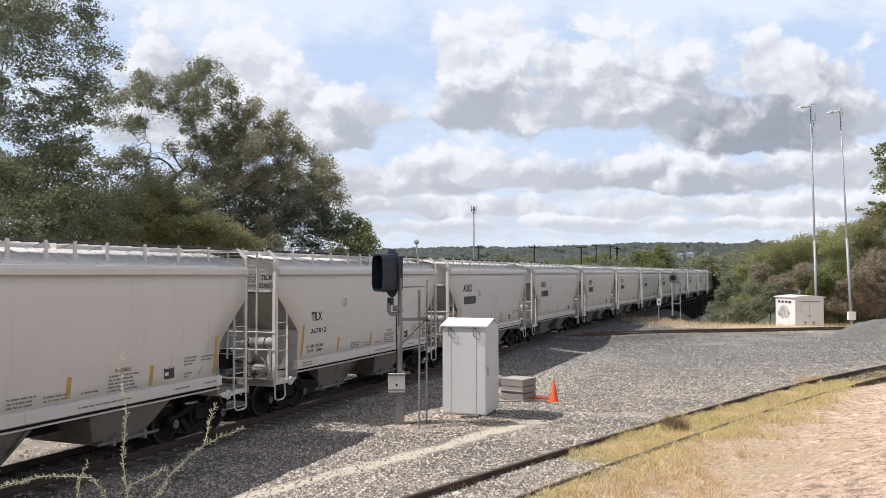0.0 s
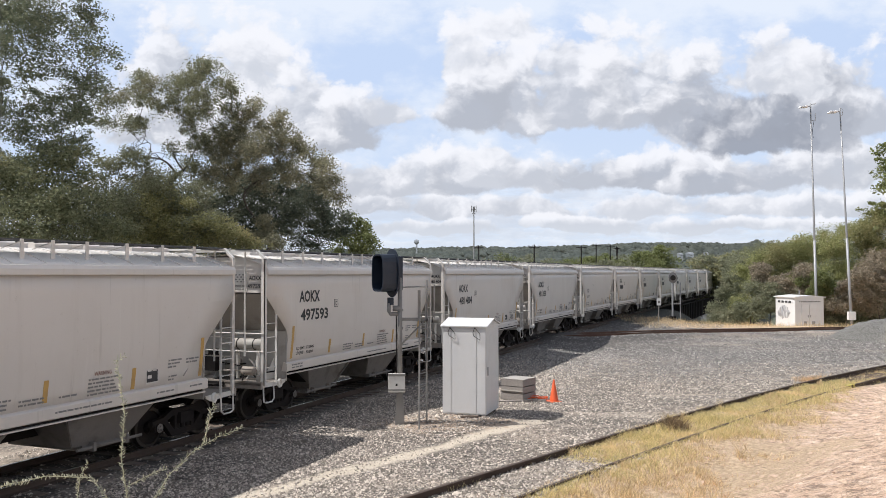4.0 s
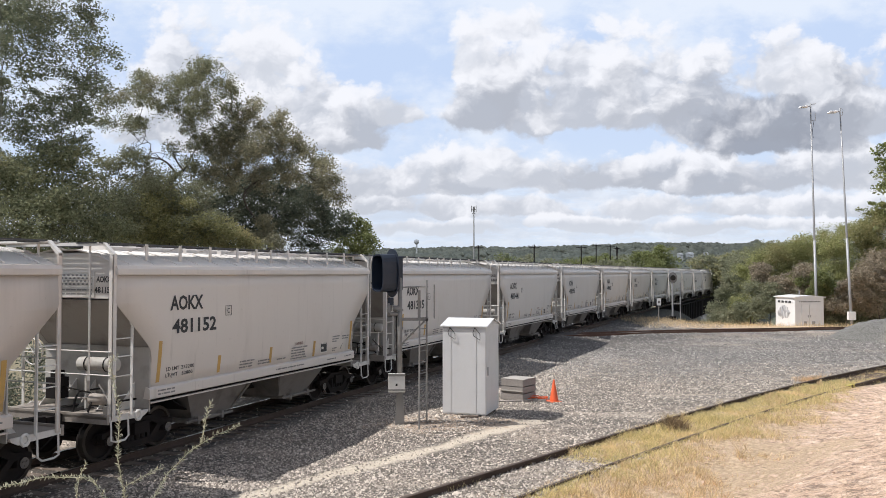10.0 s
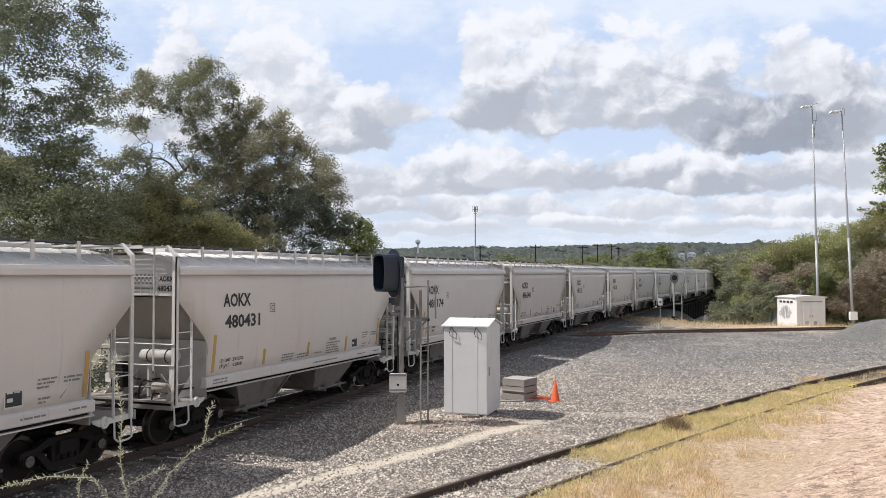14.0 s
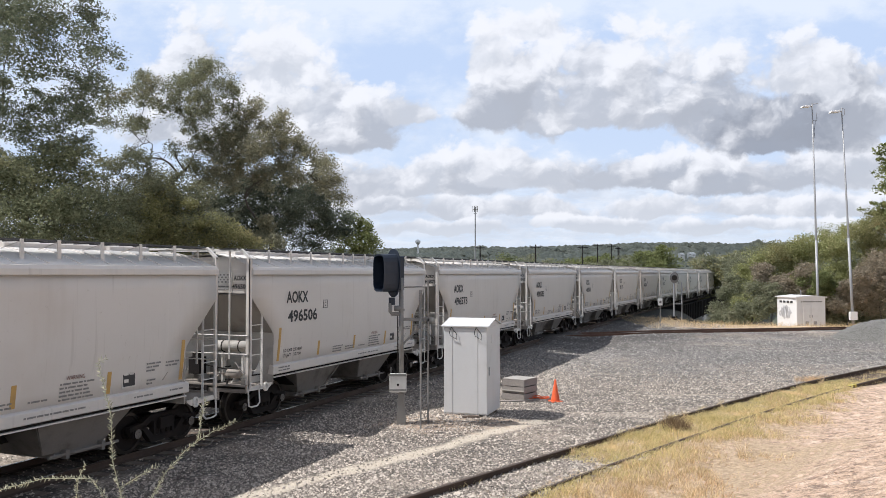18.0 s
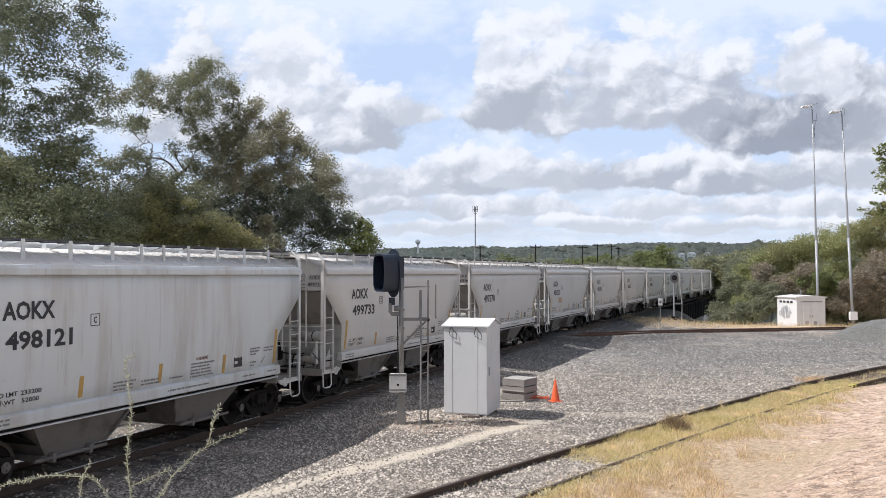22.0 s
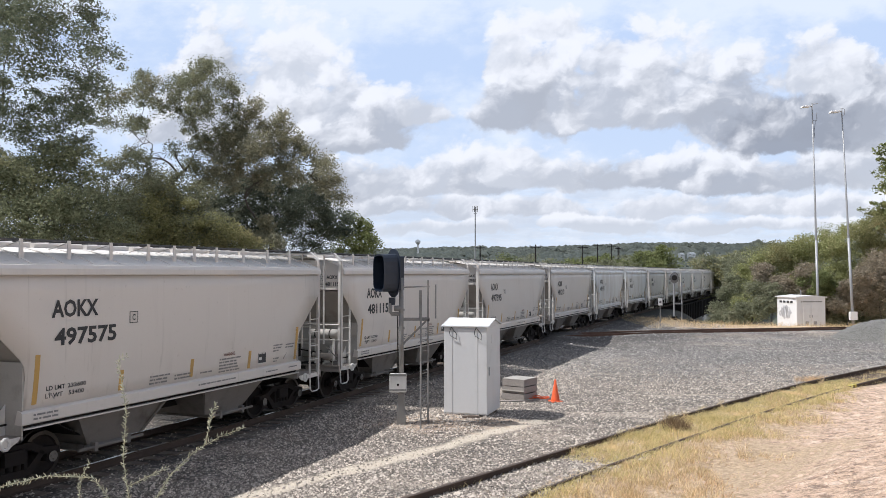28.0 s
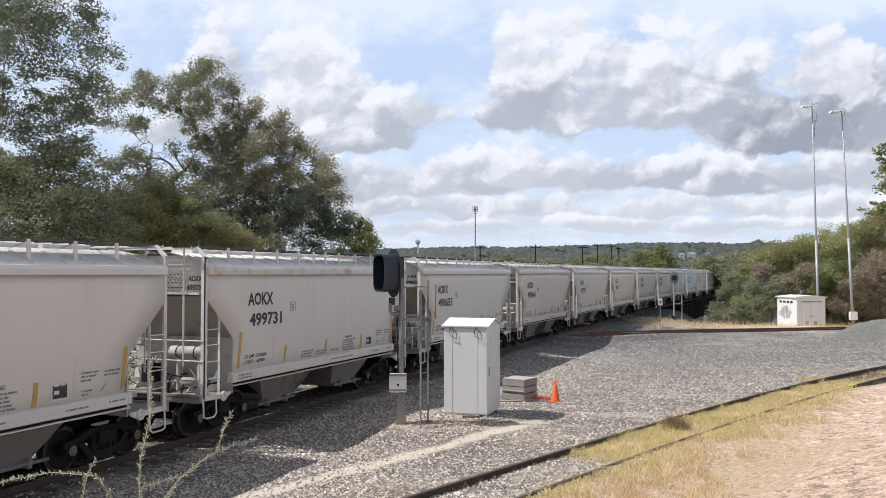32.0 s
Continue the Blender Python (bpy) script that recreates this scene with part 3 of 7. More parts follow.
def rail_mesh(points):
    """points: x, y, heading, z of the rail head's middle."""
    sh, n = Shape(), len(RAIL)
    verts, faces = [], []
    for x, y, a, z in points:
        verts += [(x + u * math.cos(a), y - u * math.sin(a), z + v) for u, v in RAIL]
    for i in range(len(points) - 1):
        faces += [(i * n + k, i * n + (k + 1) % n, i * n + n + (k + 1) % n, i * n + n + k) for k in range(n)]
    faces += [tuple(range(n)), tuple(range(len(verts) - 1, len(verts) - n - 1, -1))]
    me = turned_out(sh.add(verts, faces).mesh("rail"))
    return me


def lay_track(name, label, points, z, ties, head):
    """A track of two rails on ties along points of x, y, heading."""
    track = thing(name, label, "railway track", kind="structure")
    for q in (-0.7535, 0.7535):
        me = rail_mesh([(x + q * math.cos(a), y - q * math.sin(a), a, z) for x, y, a in points])
        me.materials.append(RUST if name != "back_track" else RUST_BROWN)
        me.materials.append(head)
        for p in me.polygons:
            if p.normal.z > 0.8 and p.center.z > z - 0.02:
                p.material_index = 1
        part("rail", me, RUST, track)
    for x, y, a in ties:
        ob = part("tie", TIES[random.randrange(3)], TIE, track, at=pose(x, y, z - 0.172, 0, 0, -math.degrees(a) + random.uniform(-1.2, 1.2)))
    return track


TIES = []
for k in range(3):
    sh = Shape().prism([(-1.28, -0.15), (1.28, -0.15), (1.29, -0.02), (1.27, 0.0), (-1.27, 0.0), (-1.29, -0.03)], -0.112 - 0.004 * k, 0.112, 1)
    me = turned_out(sh.mesh("tie"))
    me.materials.append(TIE)
    TIES.append(me)


def spaced(line, first, last, gap):
    """Places each gap metres along a line whose points lie a metre apart."""
    out, s = [], first
    while s < last:
        i, f = int(s), s - int(s)
        a, b = line[i], line[i + 1]
        out.append((a[0] + (b[0] - a[0]) * f, a[1] + (b[1] - a[1]) * f, a[2]))
        s += gap
    return out


lay_track("main_track", "main line of steel rails with bright heads on timber ties", [main_line(s) for s in range(-360, 620, 10)], 0.0,
          [main_line(6 + 0.53 * k) for k in range(130)], SHINE)
lay_track("siding_track", "rusty siding half buried in gravel and dry grass", SIDING, 0.0, spaced(SIDING, 8, 60, 0.56), RUST)
lay_track("back_track", "dark rusty track crossing behind the gravel yard", BACK, 0.0, spaced(BACK, 3, 44, 0.56), RUST_BROWN)


# ---- the hopper cars ----
# car space: x forward, y to the left of travel, z up from the rail head
def bow(z):
    """How far the side stands out from the middle at a height: it draws in towards the sill."""
    return 1.55 - 0.11 * min(1.0, max(0.0, (2.6 - z) / 1.15)) ** 1.4 - 0.02 * max(0.0, z - 3.2)


def side_sheet(sign):
    """A side of the car: columns of quads inside the outline, bowed out in its middle."""
    half = [(1.44, 4.60), (1.75, 4.585), (2.08, 4.58), (2.28, 4.62), (2.42, 4.72), (2.70, 5.01), (3.00, 5.325), (3.28, 5.62), (3.36, 5.67), (3.62, 5.667), (3.96, 5.66)]
    cols = 12
    verts, faces = [], []
    for out in (0.0, -0.02):
        for z, reach in half:
            verts += [(-reach + 2 * reach * i / cols, sign * (bow(z) + out), z) for i in range(cols + 1)]
    rows = len(half)
    for layer in (0, rows * (cols + 1)):
        for j in range(rows - 1):
            for i in range(cols):
                a = layer + j * (cols + 1) + i
                faces.append((a, a + 1, a + cols + 2, a + cols + 1))
    lift = rows * (cols + 1)
    ring = [i for i in range(cols + 1)] + [j * (cols + 1) + cols for j in range(1, rows)] + [(rows - 1) * (cols + 1) + i for i in range(cols - 1, -1, -1)] + [j * (cols + 1) for j in range(rows - 2, 0, -1)]
    for k in range(len(ring)):
        a, b = ring[k], ring[(k + 1) % len(ring)]
        faces.append((a, b, b + lift, a + lift))
    return Shape().add(verts, faces)


def roof_line(y):
    t = min(1.0, abs(y) / 1.52)
    return 4.50 - 0.36 * t ** 1.8


def roof_shape():
    ys = [-1.52, -1.42, -1.28, -1.0, -0.7, -0.36, 0.36, 0.7, 1.0, 1.28, 1.42, 1.52]
    sh = Shape()
    n = len(ys)
    verts = [(x, y, roof_line(y) + lift) for lift in (0.0, -0.03) for x in (-5.60, 5.60) for y in ys]
    faces = []
    for lay in (0, 2 * n):
        faces += [(lay + i, lay + i + 1, lay + n + i + 1, lay + n + i) for i in range(n - 1)]
    for i in range(n - 1):
        faces += [(i, i + 1, 2 * n + i + 1, 2 * n + i), (n + i, n + i + 1, 3 * n + i + 1, 3 * n + i)]
    faces += [(0, n, 3 * n, 2 * n), (n - 1, 2 * n - 1, 4 * n - 1, 3 * n - 1)]
    return sh.add(verts, faces)


def rib_shape():
    ys = [-1.50, -1.36, -1.15, -0.85, -0.5, 0.5, 0.85, 1.15, 1.36, 1.50]
    sh = Shape()
    pts = [(y, roof_line(y) + 0.022) for y in ys] + [(y, roof_line(y) - 0.004) for y in ys[::-1]]
    return sh.prism(pts, -0.022, 0.022, 0)


def ladder_shape(x0, x1, y, zs, z_top0, z_top1, z_bot):
    sh = Shape()
    sh.tube([(x0, y, z_bot), (x0, y, z_top0)], 0.024, 6)
    if x1 is not None:
        sh.box(x1 - 0.03, x1 + 0.03, y - 0.012, y + 0.012, z_bot, z_top1).box(x1 - 0.03, x1 - 0.018, y - 0.05, y - 0.012, z_bot, z_top1)
        sh.tube([(x1, y, z_top1), (x1 + (x0 - x1) * 0.12, y, z_top1 + 0.09)], 0.016, 5)
        for z in zs:
            sh.tube([(x0, y, z), (x1, y, z)], 0.014, 5)
    return sh


def wheel_shape(y):
    """A wheel's profile turned about the axle, its flange inward."""
    s = 1 if y > 0 else -1
    prof = [(0.0, 0.08), (0.12, 0.08), (0.14, 0.02), (0.36, 0.03), (0.385, 0.065), (0.457, 0.062), (0.462, -0.05), (0.487, -0.06), (0.485, -0.085), (0.38, -0.08), (0.34, -0.03), (0.13, -0.05), (0.0, -0.06)]
    n, verts, faces = 18, [], []
    for r, d in prof:
        verts += [(r * math.cos(2 * math.pi * k / n), y + s * d, r * math.sin(2 * math.pi * k / n)) for k in range(n)]
    for i in range(len(prof) - 1):
        faces += [(i * n + k, i * n + (k + 1) % n, i * n + n + (k + 1) % n, i * n + n + k) for k in range(n)]
    return Shape().add(verts, faces)


def disc(sh, y0, y1, r, n=14, x=0.0, z=0.0):
    return sh.tube([(x, y0, z), (x, y1, z)], r, n)


def frame_side(sign):
    """A cast truck side frame with its two windows left open."""
    sh = Shape()
    y0, y1 = sign * 0.93, sign * 1.07
    top = [(-1.08, 0.50), (-1.08, 0.62), (-0.72, 0.66), (-0.45, 0.80), (0.45, 0.80), (0.72, 0.66), (1.08, 0.62), (1.08, 0.50), (0.70, 0.52), (0.42, 0.66), (-0.42, 0.66), (-0.70, 0.52)]
    sh.prism(top, y0, y1, 1)
    low = [(-0.74, 0.56), (-0.64, 0.62), (-0.34, 0.33), (0.34, 0.33), (0.64, 0.62), (0.74, 0.56), (0.42, 0.19), (-0.42, 0.19)]
    sh.prism(low, y0, y1, 1)
    for x in (-0.34, 0.26):
        sh.box(x, x + 0.08, y0, y1, 0.30, 0.70)
    return sh


def build_truck(parent, x):
    truck = part("truck", Shape().box(-0.22, 0.22, -1.15, 1.15, 0.46, 0.72).box(-0.32, 0.32, -0.35, 0.35, 0.66, 0.80), GRIME, parent, "grimy cast steel truck", at=pose(x, 0, 0))
    for sign in (-1, 1):
        part("side_frame", frame_side(sign), GRIME, truck)
        sp = Shape()
        for dx in (-0.17, 0.0, 0.17):
            disc_path = [(dx, sign * 1.0, 0.34), (dx, sign * 1.0, 0.56)]
            sp.tube(disc_path, 0.065, 8)
        part("spring", sp, UNDER, truck)
        for a in (-0.889, 0.889):
            part("bearing_adapter", Shape().box(a - 0.13, a + 0.13, sign * 0.95, sign * 1.09, 0.38, 0.53), GRIME, truck)
    for a in (-0.889, 0.889):
        w = wheel_shape(0.745)
        w2 = wheel_shape(-0.745)
        w.add(w2.v, w2.f)
        w.tube([(0, -1.02, 0), (0, 1.02, 0)], 0.08, 12)
        for sign in (-1, 1):
            disc(w, sign * 0.99, sign * 1.12, 0.105)
            for k in range(3):
                b = 2 * math.pi * k / 3
                w.tube([(0.055 * math.cos(b), sign * 1.10, 0.055 * math.sin(b)), (0.055 * math.cos(b), sign * 1.145, 0.055 * math.sin(b))], 0.018, 6)
        me = turned_out(w.mesh("wheelset"))
        me.materials.append(GRIME)
        me.materials.append(TREAD)
        me.materials.append(HUB)
        for p in me.polygons:
            if abs(p.center.y) > 1.08:
                p.material_index = 2
            if abs(abs(p.center.y) - 0.745) < 0.12 and math.hypot(p.center.x, p.center.z) > 0.40:
                p.material_index = 1
        part("wheelset", me, GRIME, truck, at=pose(a, 0, 0.457))
    return truck


DECK = worn("deck_grime", (0.30, 0.265, 0.23), 0.8, 0.0, 0.25, (0.12, 0.095, 0.075), 0.7)
HUB = worn("bearing_cap", (0.17, 0.158, 0.145), 0.55, 0.2, 0.25, (0.07, 0.06, 0.05), 0.6)
# grime on the hoppers; shade below the body is in the base colour too
HOPPER = worn("hopper_grime_shade", (0.20, 0.185, 0.17), 0.8, 0.0, 0.25, (0.07, 0.06, 0.05), 0.75)
GRATE = worn("roof_walk_steel", (0.09, 0.093, 0.095), 0.5, 0.5, 0.2, (0.16, 0.14, 0.12), 0.3)
# dirty end slopes, toned down further for the shade under the overhang
SLOPE = worn("slope_sheet_grime_shade", (0.36, 0.335, 0.305), 0.75, 0.0, 0.2, (0.17, 0.145, 0.12), 0.5)
END_IN = worn("end_sheet_paint", (0.44, 0.42, 0.385), 0.6, 0.0, 0.15, (0.20, 0.17, 0.14), 0.55)


def build_car():
    car = thing("hopper_car", "light grey covered hopper car with black lettering, coupled in a train", "hopper car", group="cars of the freight train")
    for sign in (-1, 1):
        part("side_wall", side_sheet(sign), PAINT, car, smooth=True)
        eave = [(-0.04, 3.95), (0.10, 3.93), (0.11, 3.95), (0.105, 4.05), (0.06, 4.12), (-0.06, 4.15)]
        part("eave", Shape().prism([(sign * (1.50 + y), z) for y, z in eave], -5.69, 5.69, 0), PAINT, car)
        sill = [(-0.14, 1.25), (0.03, 1.24), (0.045, 1.26), (0.045, 1.45), (0.0, 1.48), (-0.08, 1.50)]
        # under the sill a strip blackened as its shadow, then the pale edge of the bottom flange
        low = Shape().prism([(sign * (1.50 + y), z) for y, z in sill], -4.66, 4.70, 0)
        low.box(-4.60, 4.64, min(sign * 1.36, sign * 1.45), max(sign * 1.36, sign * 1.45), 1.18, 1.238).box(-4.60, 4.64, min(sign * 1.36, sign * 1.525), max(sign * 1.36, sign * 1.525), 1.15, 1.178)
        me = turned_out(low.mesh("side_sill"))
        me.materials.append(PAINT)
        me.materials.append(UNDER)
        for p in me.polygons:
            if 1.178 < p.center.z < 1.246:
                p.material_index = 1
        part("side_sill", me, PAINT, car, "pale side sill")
        board = Shape()
        for k in range(16):
            y = sign * (0.74 + 0.0333 * k)
            board.box(-5.95, 5.95, y - 0.007, y + 0.007, 4.575, 4.605)
        for k in range(29):
            board.box(-5.9 + 0.42 * k, -5.87 + 0.42 * k, min(sign * 0.72, sign * 1.27), max(sign * 0.72, sign * 1.27), 4.555, 4.578)
        part("running_board", board, GRATE, car, "steel grating roof walk")
        for x in (-4.5, -3.4, -2.3, -1.2, -0.35, 0.35, 1.2, 2.3, 3.4, 4.5):
            z = roof_line(1.30)
            part("bracket", Shape().prism([(x - 0.05, z - 0.02), (x + 0.05, z - 0.02), (x + 0.035, 4.60), (x - 0.035, 4.60)], sign * 1.26, sign * 1.285, 1).tube([(x, sign * 0.74, 4.43), (x, sign * 1.26, 4.56)], 0.014, 4), PAINT, car)
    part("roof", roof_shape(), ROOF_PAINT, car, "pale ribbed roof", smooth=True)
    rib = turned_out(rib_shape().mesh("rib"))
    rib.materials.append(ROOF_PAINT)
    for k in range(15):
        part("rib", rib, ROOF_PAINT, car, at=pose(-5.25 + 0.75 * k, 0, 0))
    hatch = Shape().prism([(-0.33, 4.47), (0.33, 4.47), (0.33, 4.56), (0.26, 4.60), (-0.26, 4.60), (-0.33, 4.56)], -0.62, 0.62, 0)
    hm = turned_out(hatch.mesh("hatch_cover"))
    hm.materials.append(PAINT)
    for x in (-4.1, -2.75, -1.4, 0.0, 1.4, 2.75, 4.1):
        part("hatch_cover", hm, PAINT, car, at=pose(x, 0, 0))
    part("center_sill", Shape().box(-5.9, 5.9, -0.33, 0.33, 0.72, 1.06), UNDER, car, "black center sill")
    for e in (-1, 1):
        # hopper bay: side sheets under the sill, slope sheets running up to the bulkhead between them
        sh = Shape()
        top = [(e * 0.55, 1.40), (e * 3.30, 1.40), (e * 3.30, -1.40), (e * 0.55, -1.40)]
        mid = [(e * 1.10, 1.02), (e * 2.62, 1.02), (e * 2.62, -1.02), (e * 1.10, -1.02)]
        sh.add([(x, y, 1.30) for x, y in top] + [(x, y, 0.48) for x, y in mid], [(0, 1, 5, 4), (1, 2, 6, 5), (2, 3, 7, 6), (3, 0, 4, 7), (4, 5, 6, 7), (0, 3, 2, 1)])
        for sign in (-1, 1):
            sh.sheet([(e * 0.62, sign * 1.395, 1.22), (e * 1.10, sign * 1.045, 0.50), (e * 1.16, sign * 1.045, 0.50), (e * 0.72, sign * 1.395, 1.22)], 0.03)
        part("hopper_bay", sh, HOPPER, car, "dusty grey hopper bay with shade in its colour")
        # these sheets face down and away: their shade is put in as black
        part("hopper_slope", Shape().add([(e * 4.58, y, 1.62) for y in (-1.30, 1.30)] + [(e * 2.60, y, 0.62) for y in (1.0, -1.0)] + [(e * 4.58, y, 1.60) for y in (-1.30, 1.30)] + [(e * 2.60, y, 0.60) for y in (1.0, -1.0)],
                                         [(0, 1, 2, 3), (7, 6, 5, 4), (0, 4, 5, 1), (1, 5, 6, 2), (2, 6, 7, 3), (3, 7, 4, 0)]), UNDER, car, "hopper slope sheet coloured black for shade")
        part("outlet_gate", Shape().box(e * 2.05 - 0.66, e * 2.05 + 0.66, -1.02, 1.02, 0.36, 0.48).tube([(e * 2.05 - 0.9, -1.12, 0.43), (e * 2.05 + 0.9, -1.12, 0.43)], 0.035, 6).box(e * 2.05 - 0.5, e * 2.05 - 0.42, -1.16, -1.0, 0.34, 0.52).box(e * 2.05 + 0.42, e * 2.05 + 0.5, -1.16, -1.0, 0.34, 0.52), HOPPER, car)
        # end
        part("end_wall", Shape().box(min(e * 5.52, e * 5.56), max(e * 5.52, e * 5.56), -1.48, 1.48, 3.44, 4.10).prism([(-1.5, 4.10), (1.5, 4.10), (0.9, 4.40), (-0.9, 4.40)], e * 5.52, e * 5.56, 0), PAINT, car)
        part("slope_sheet", Shape().sheet([(e * 5.54, -1.48, 3.40), (e * 5.54, 1.48, 3.40), (e * 3.9, 1.48, 1.62), (e * 3.9, -1.48, 1.62)], 0.02), SLOPE, car, "sloped end sheet")
        part("bulkhead", Shape().box(min(e * 4.60, e * 4.63), max(e * 4.60, e * 4.63), -1.5, 1.5, 0.98, 2.36), END_IN, car, "pale cross bulkhead")
        for y in (-1.1, -0.55, 0.0, 0.55, 1.1):
            part("gusset", Shape().prism([(e * 4.64, 1.05), (e * 5.15, 1.05), (e * 4.64, 1.60)], y - 0.01, y + 0.01, 1), WHITE, car)
        deck = Shape().box(min(e * 4.64, e * 5.86), max(e * 4.64, e * 5.86), -1.50, 1.50, 1.00, 1.05)
        deck.box(min(e * 5.80, e * 5.86), max(e * 5.80, e * 5.86), -1.52, 1.52, 0.90, 1.10)
        part("end_platform", deck, DECK, car, "grimy end platform")
        walkway = Shape()
        for k in range(9):
            x = e * (5.60 + 0.038 * k)
            walkway.box(x - 0.011, x + 0.011, -1.28, 1.28, 4.545, 4.575)
        walkway.box(min(e * 5.90, e * 5.92), max(e * 5.90, e * 5.92), -1.28, 1.28, 4.53, 4.60)
        part("crossover_walk", walkway, WHITE, car, "fine steel grating", kind="stuff")
        for sign in (-1, 1):
            part("corner_post", Shape().prism([(e * 5.75, 0.98), (e * 5.75, 4.34), (e * 5.655, 4.34), (e * 5.655, 0.98)], sign * 1.51, sign * 1.54, 1).prism([(e * 5.75, 0.98), (e * 5.75, 4.34), (e * 5.735, 4.34), (e * 5.735, 0.98)], sign * 1.42, sign * 1.54, 1), PAINT, car, "white corner post")
            part("roof_brace", Shape().prism([(sign * 1.54, 4.30), (sign * 1.54, 4.36), (sign * 1.26, 4.60), (sign * 1.20, 4.60), (sign * 1.46, 4.34)], e * 5.66, e * 5.75, 0), WHITE, car)
            part("end_post", Shape().tube([(e * 5.76, sign * 0.92, 1.75), (e * 5.76, sign * 0.92, 4.56)], 0.026, 6), WHITE, car)
            part("side_ladder", ladder_shape(e * 5.69, e * 5.20, sign * 1.53, (1.45, 1.85, 2.25, 2.62), 2.9, 2.85, 1.02), WHITE, car)
            part("stirrup_step", Shape().tube([(e * 5.74, sign * 1.50, 1.0), (e * 5.74, sign * 1.52, 0.56), (e * 5.62, sign * 1.52, 0.52), (e * 5.36, sign * 1.52, 0.52), (e * 5.26, sign * 1.52, 0.60), (e * 5.26, sign * 1.50, 1.0)], 0.022, 6), WHITE, car)
            pad = Shape()
            ring = [(e * 4.98 + 0.085 * math.cos(2 * math.pi * k / 10), sign * 1.52, 0.97 + 0.10 * math.sin(2 * math.pi * k / 10)) for k in range(11)]
            pad.tube(ring, 0.032, 6)
            part("lift_ring", pad, WHITE, car)
            part("side_bracket", Shape().prism([(e * 4.66, 1.05), (e * 5.84, 1.05), (e * 5.84, 0.94), (e * 5.10, 0.92), (e * 4.86, 0.90), (e * 4.70, 0.98)], sign * 1.475, sign * 1.51, 1), WHITE, car)
        rail = Shape()
        for z in (1.88, 2.36):
            rail.tube([(e * 5.76, -1.48, z), (e * 5.76, 1.48, z)], 0.016, 5)
        part("grab_rail", rail, WHITE, car)
        cp = Shape().box(min(e * 5.86, e * 6.10), max(e * 5.86, e * 6.10), -0.16, 0.16, 0.74, 1.0).box(min(e * 6.1, e * 6.40), max(e * 6.1, e * 6.40), -0.13, 0.14, 0.74, 1.02)
        cp.box(min(e * 6.3, e * 6.46), max(e * 6.3, e * 6.46), e * -0.16, e * -0.06, 0.76, 1.0)
        part("coupler", cp, GRIME, car)
        part("air_hose", Shape().tube([(e * 5.95, e * 0.35, 0.80), (e * 6.15, e * 0.36, 0.62), (e * 6.30, e * 0.25, 0.42), (e * 6.40, e * 0.05, 0.40)], 0.022, 6), UNDER, car)
        build_truck(car, e * 4.45)
    # a notice board on the rear end: a panel of small dots over lines too small to read
    board = part("notice_board", Shape().box(-5.575, -5.562, -0.86, 0.60, 3.46, 4.00), WHITE, car, "pale notice board")
    dots = Shape()
    for row in range(4):
        for k in range(12):
            y = -0.80 + 0.115 * k + 0.05 * (row % 2)
            dots.box(-5.579, -5.575, y, y + 0.055, 3.72 + 0.062 * row, 3.755 + 0.062 * row)
    for row in range(2):
        for k in range(9):
            dots.box(-5.579, -5.575, -0.80 + 0.15 * k, -0.68 + 0.15 * k + 0.02 * (k % 2), 3.52 + 0.085 * row, 3.55 + 0.085 * row)
    part("dot_pattern", dots, GREYTEXT, board, kind="stuff")
    # brake gear on the rear end
    tank = Shape().tube([(-5.15, -1.12, 2.02), (-5.15, -1.06, 2.02), (-5.15, -0.1, 2.02), (-5.15, -0.04, 2.02)], [0.09, 0.15, 0.15, 0.09], 16)
    # white tank in the duller end paint, which stands in for its shade
    part("air_reservoir", tank, END_IN, car, "white air reservoir tank dulled for shade", smooth=True)
    for y in (-0.85, -0.32):
        part("tank_strap", Shape().tube([(-5.15 + 0.155 * math.cos(b), y, 2.02 + 0.155 * math.sin(b)) for b in np.linspace(0.4, 2 * math.pi + 0.4, 13)], 0.014, 4), UNDER, car)
    part("reservoir_bracket", Shape().box(-5.2, -5.1, -0.95, -0.9, 1.05, 1.9), WHITE, car)
    part("reservoir_bracket", Shape().box(-5.2, -5.1, -0.3, -0.25, 1.05, 1.9), WHITE, car)
    cyl = Shape().tube([(-5.30, -0.95, 1.30), (-5.30, -0.90, 1.30), (-5.30, -0.55, 1.30), (-5.30, -0.50, 1.30)], [0.07, 0.12, 0.12, 0.06], 12).tube([(-5.30, -0.5, 1.30), (-5.30, 0.1, 1.28)], 0.025, 6)
    part("brake_cylinder", cyl, DECK, car, "rusty brake cylinder", smooth=True)
    part("valve_bracket", Shape().box(-5.62, -5.50, -1.42, -1.18, 1.05, 1.22).box(-5.60, -5.52, -1.40, -1.30, 1.22, 1.42).tube([(-5.56, -1.30, 1.30), (-5.45, -1.1, 1.40), (-5.35, -0.8, 1.62)], 0.018, 5), HUB, car, "grey valve on the end platform")
    valve = Shape().box(-5.35, -5.05, 0.35, 0.7, 1.25, 1.7).box(-5.3, -5.1, 0.42, 0.62, 1.7, 1.85).tube([(-5.2, 0.35, 1.5), (-5.2, -0.5, 1.4), (-5.2, -0.9, 1.12)], 0.02, 6)
    part("brake_valve", valve, GRIME, car)
    wheel = Shape()
    ring = [(-5.82, 0.55 + 0.27 * math.cos(2 * math.pi * k / 16), 2.3 + 0.27 * math.sin(2 * math.pi * k / 16)) for k in range(17)]
    wheel.tube(ring, 0.016, 6)
    for k in range(4):
        a = math.pi * k / 4
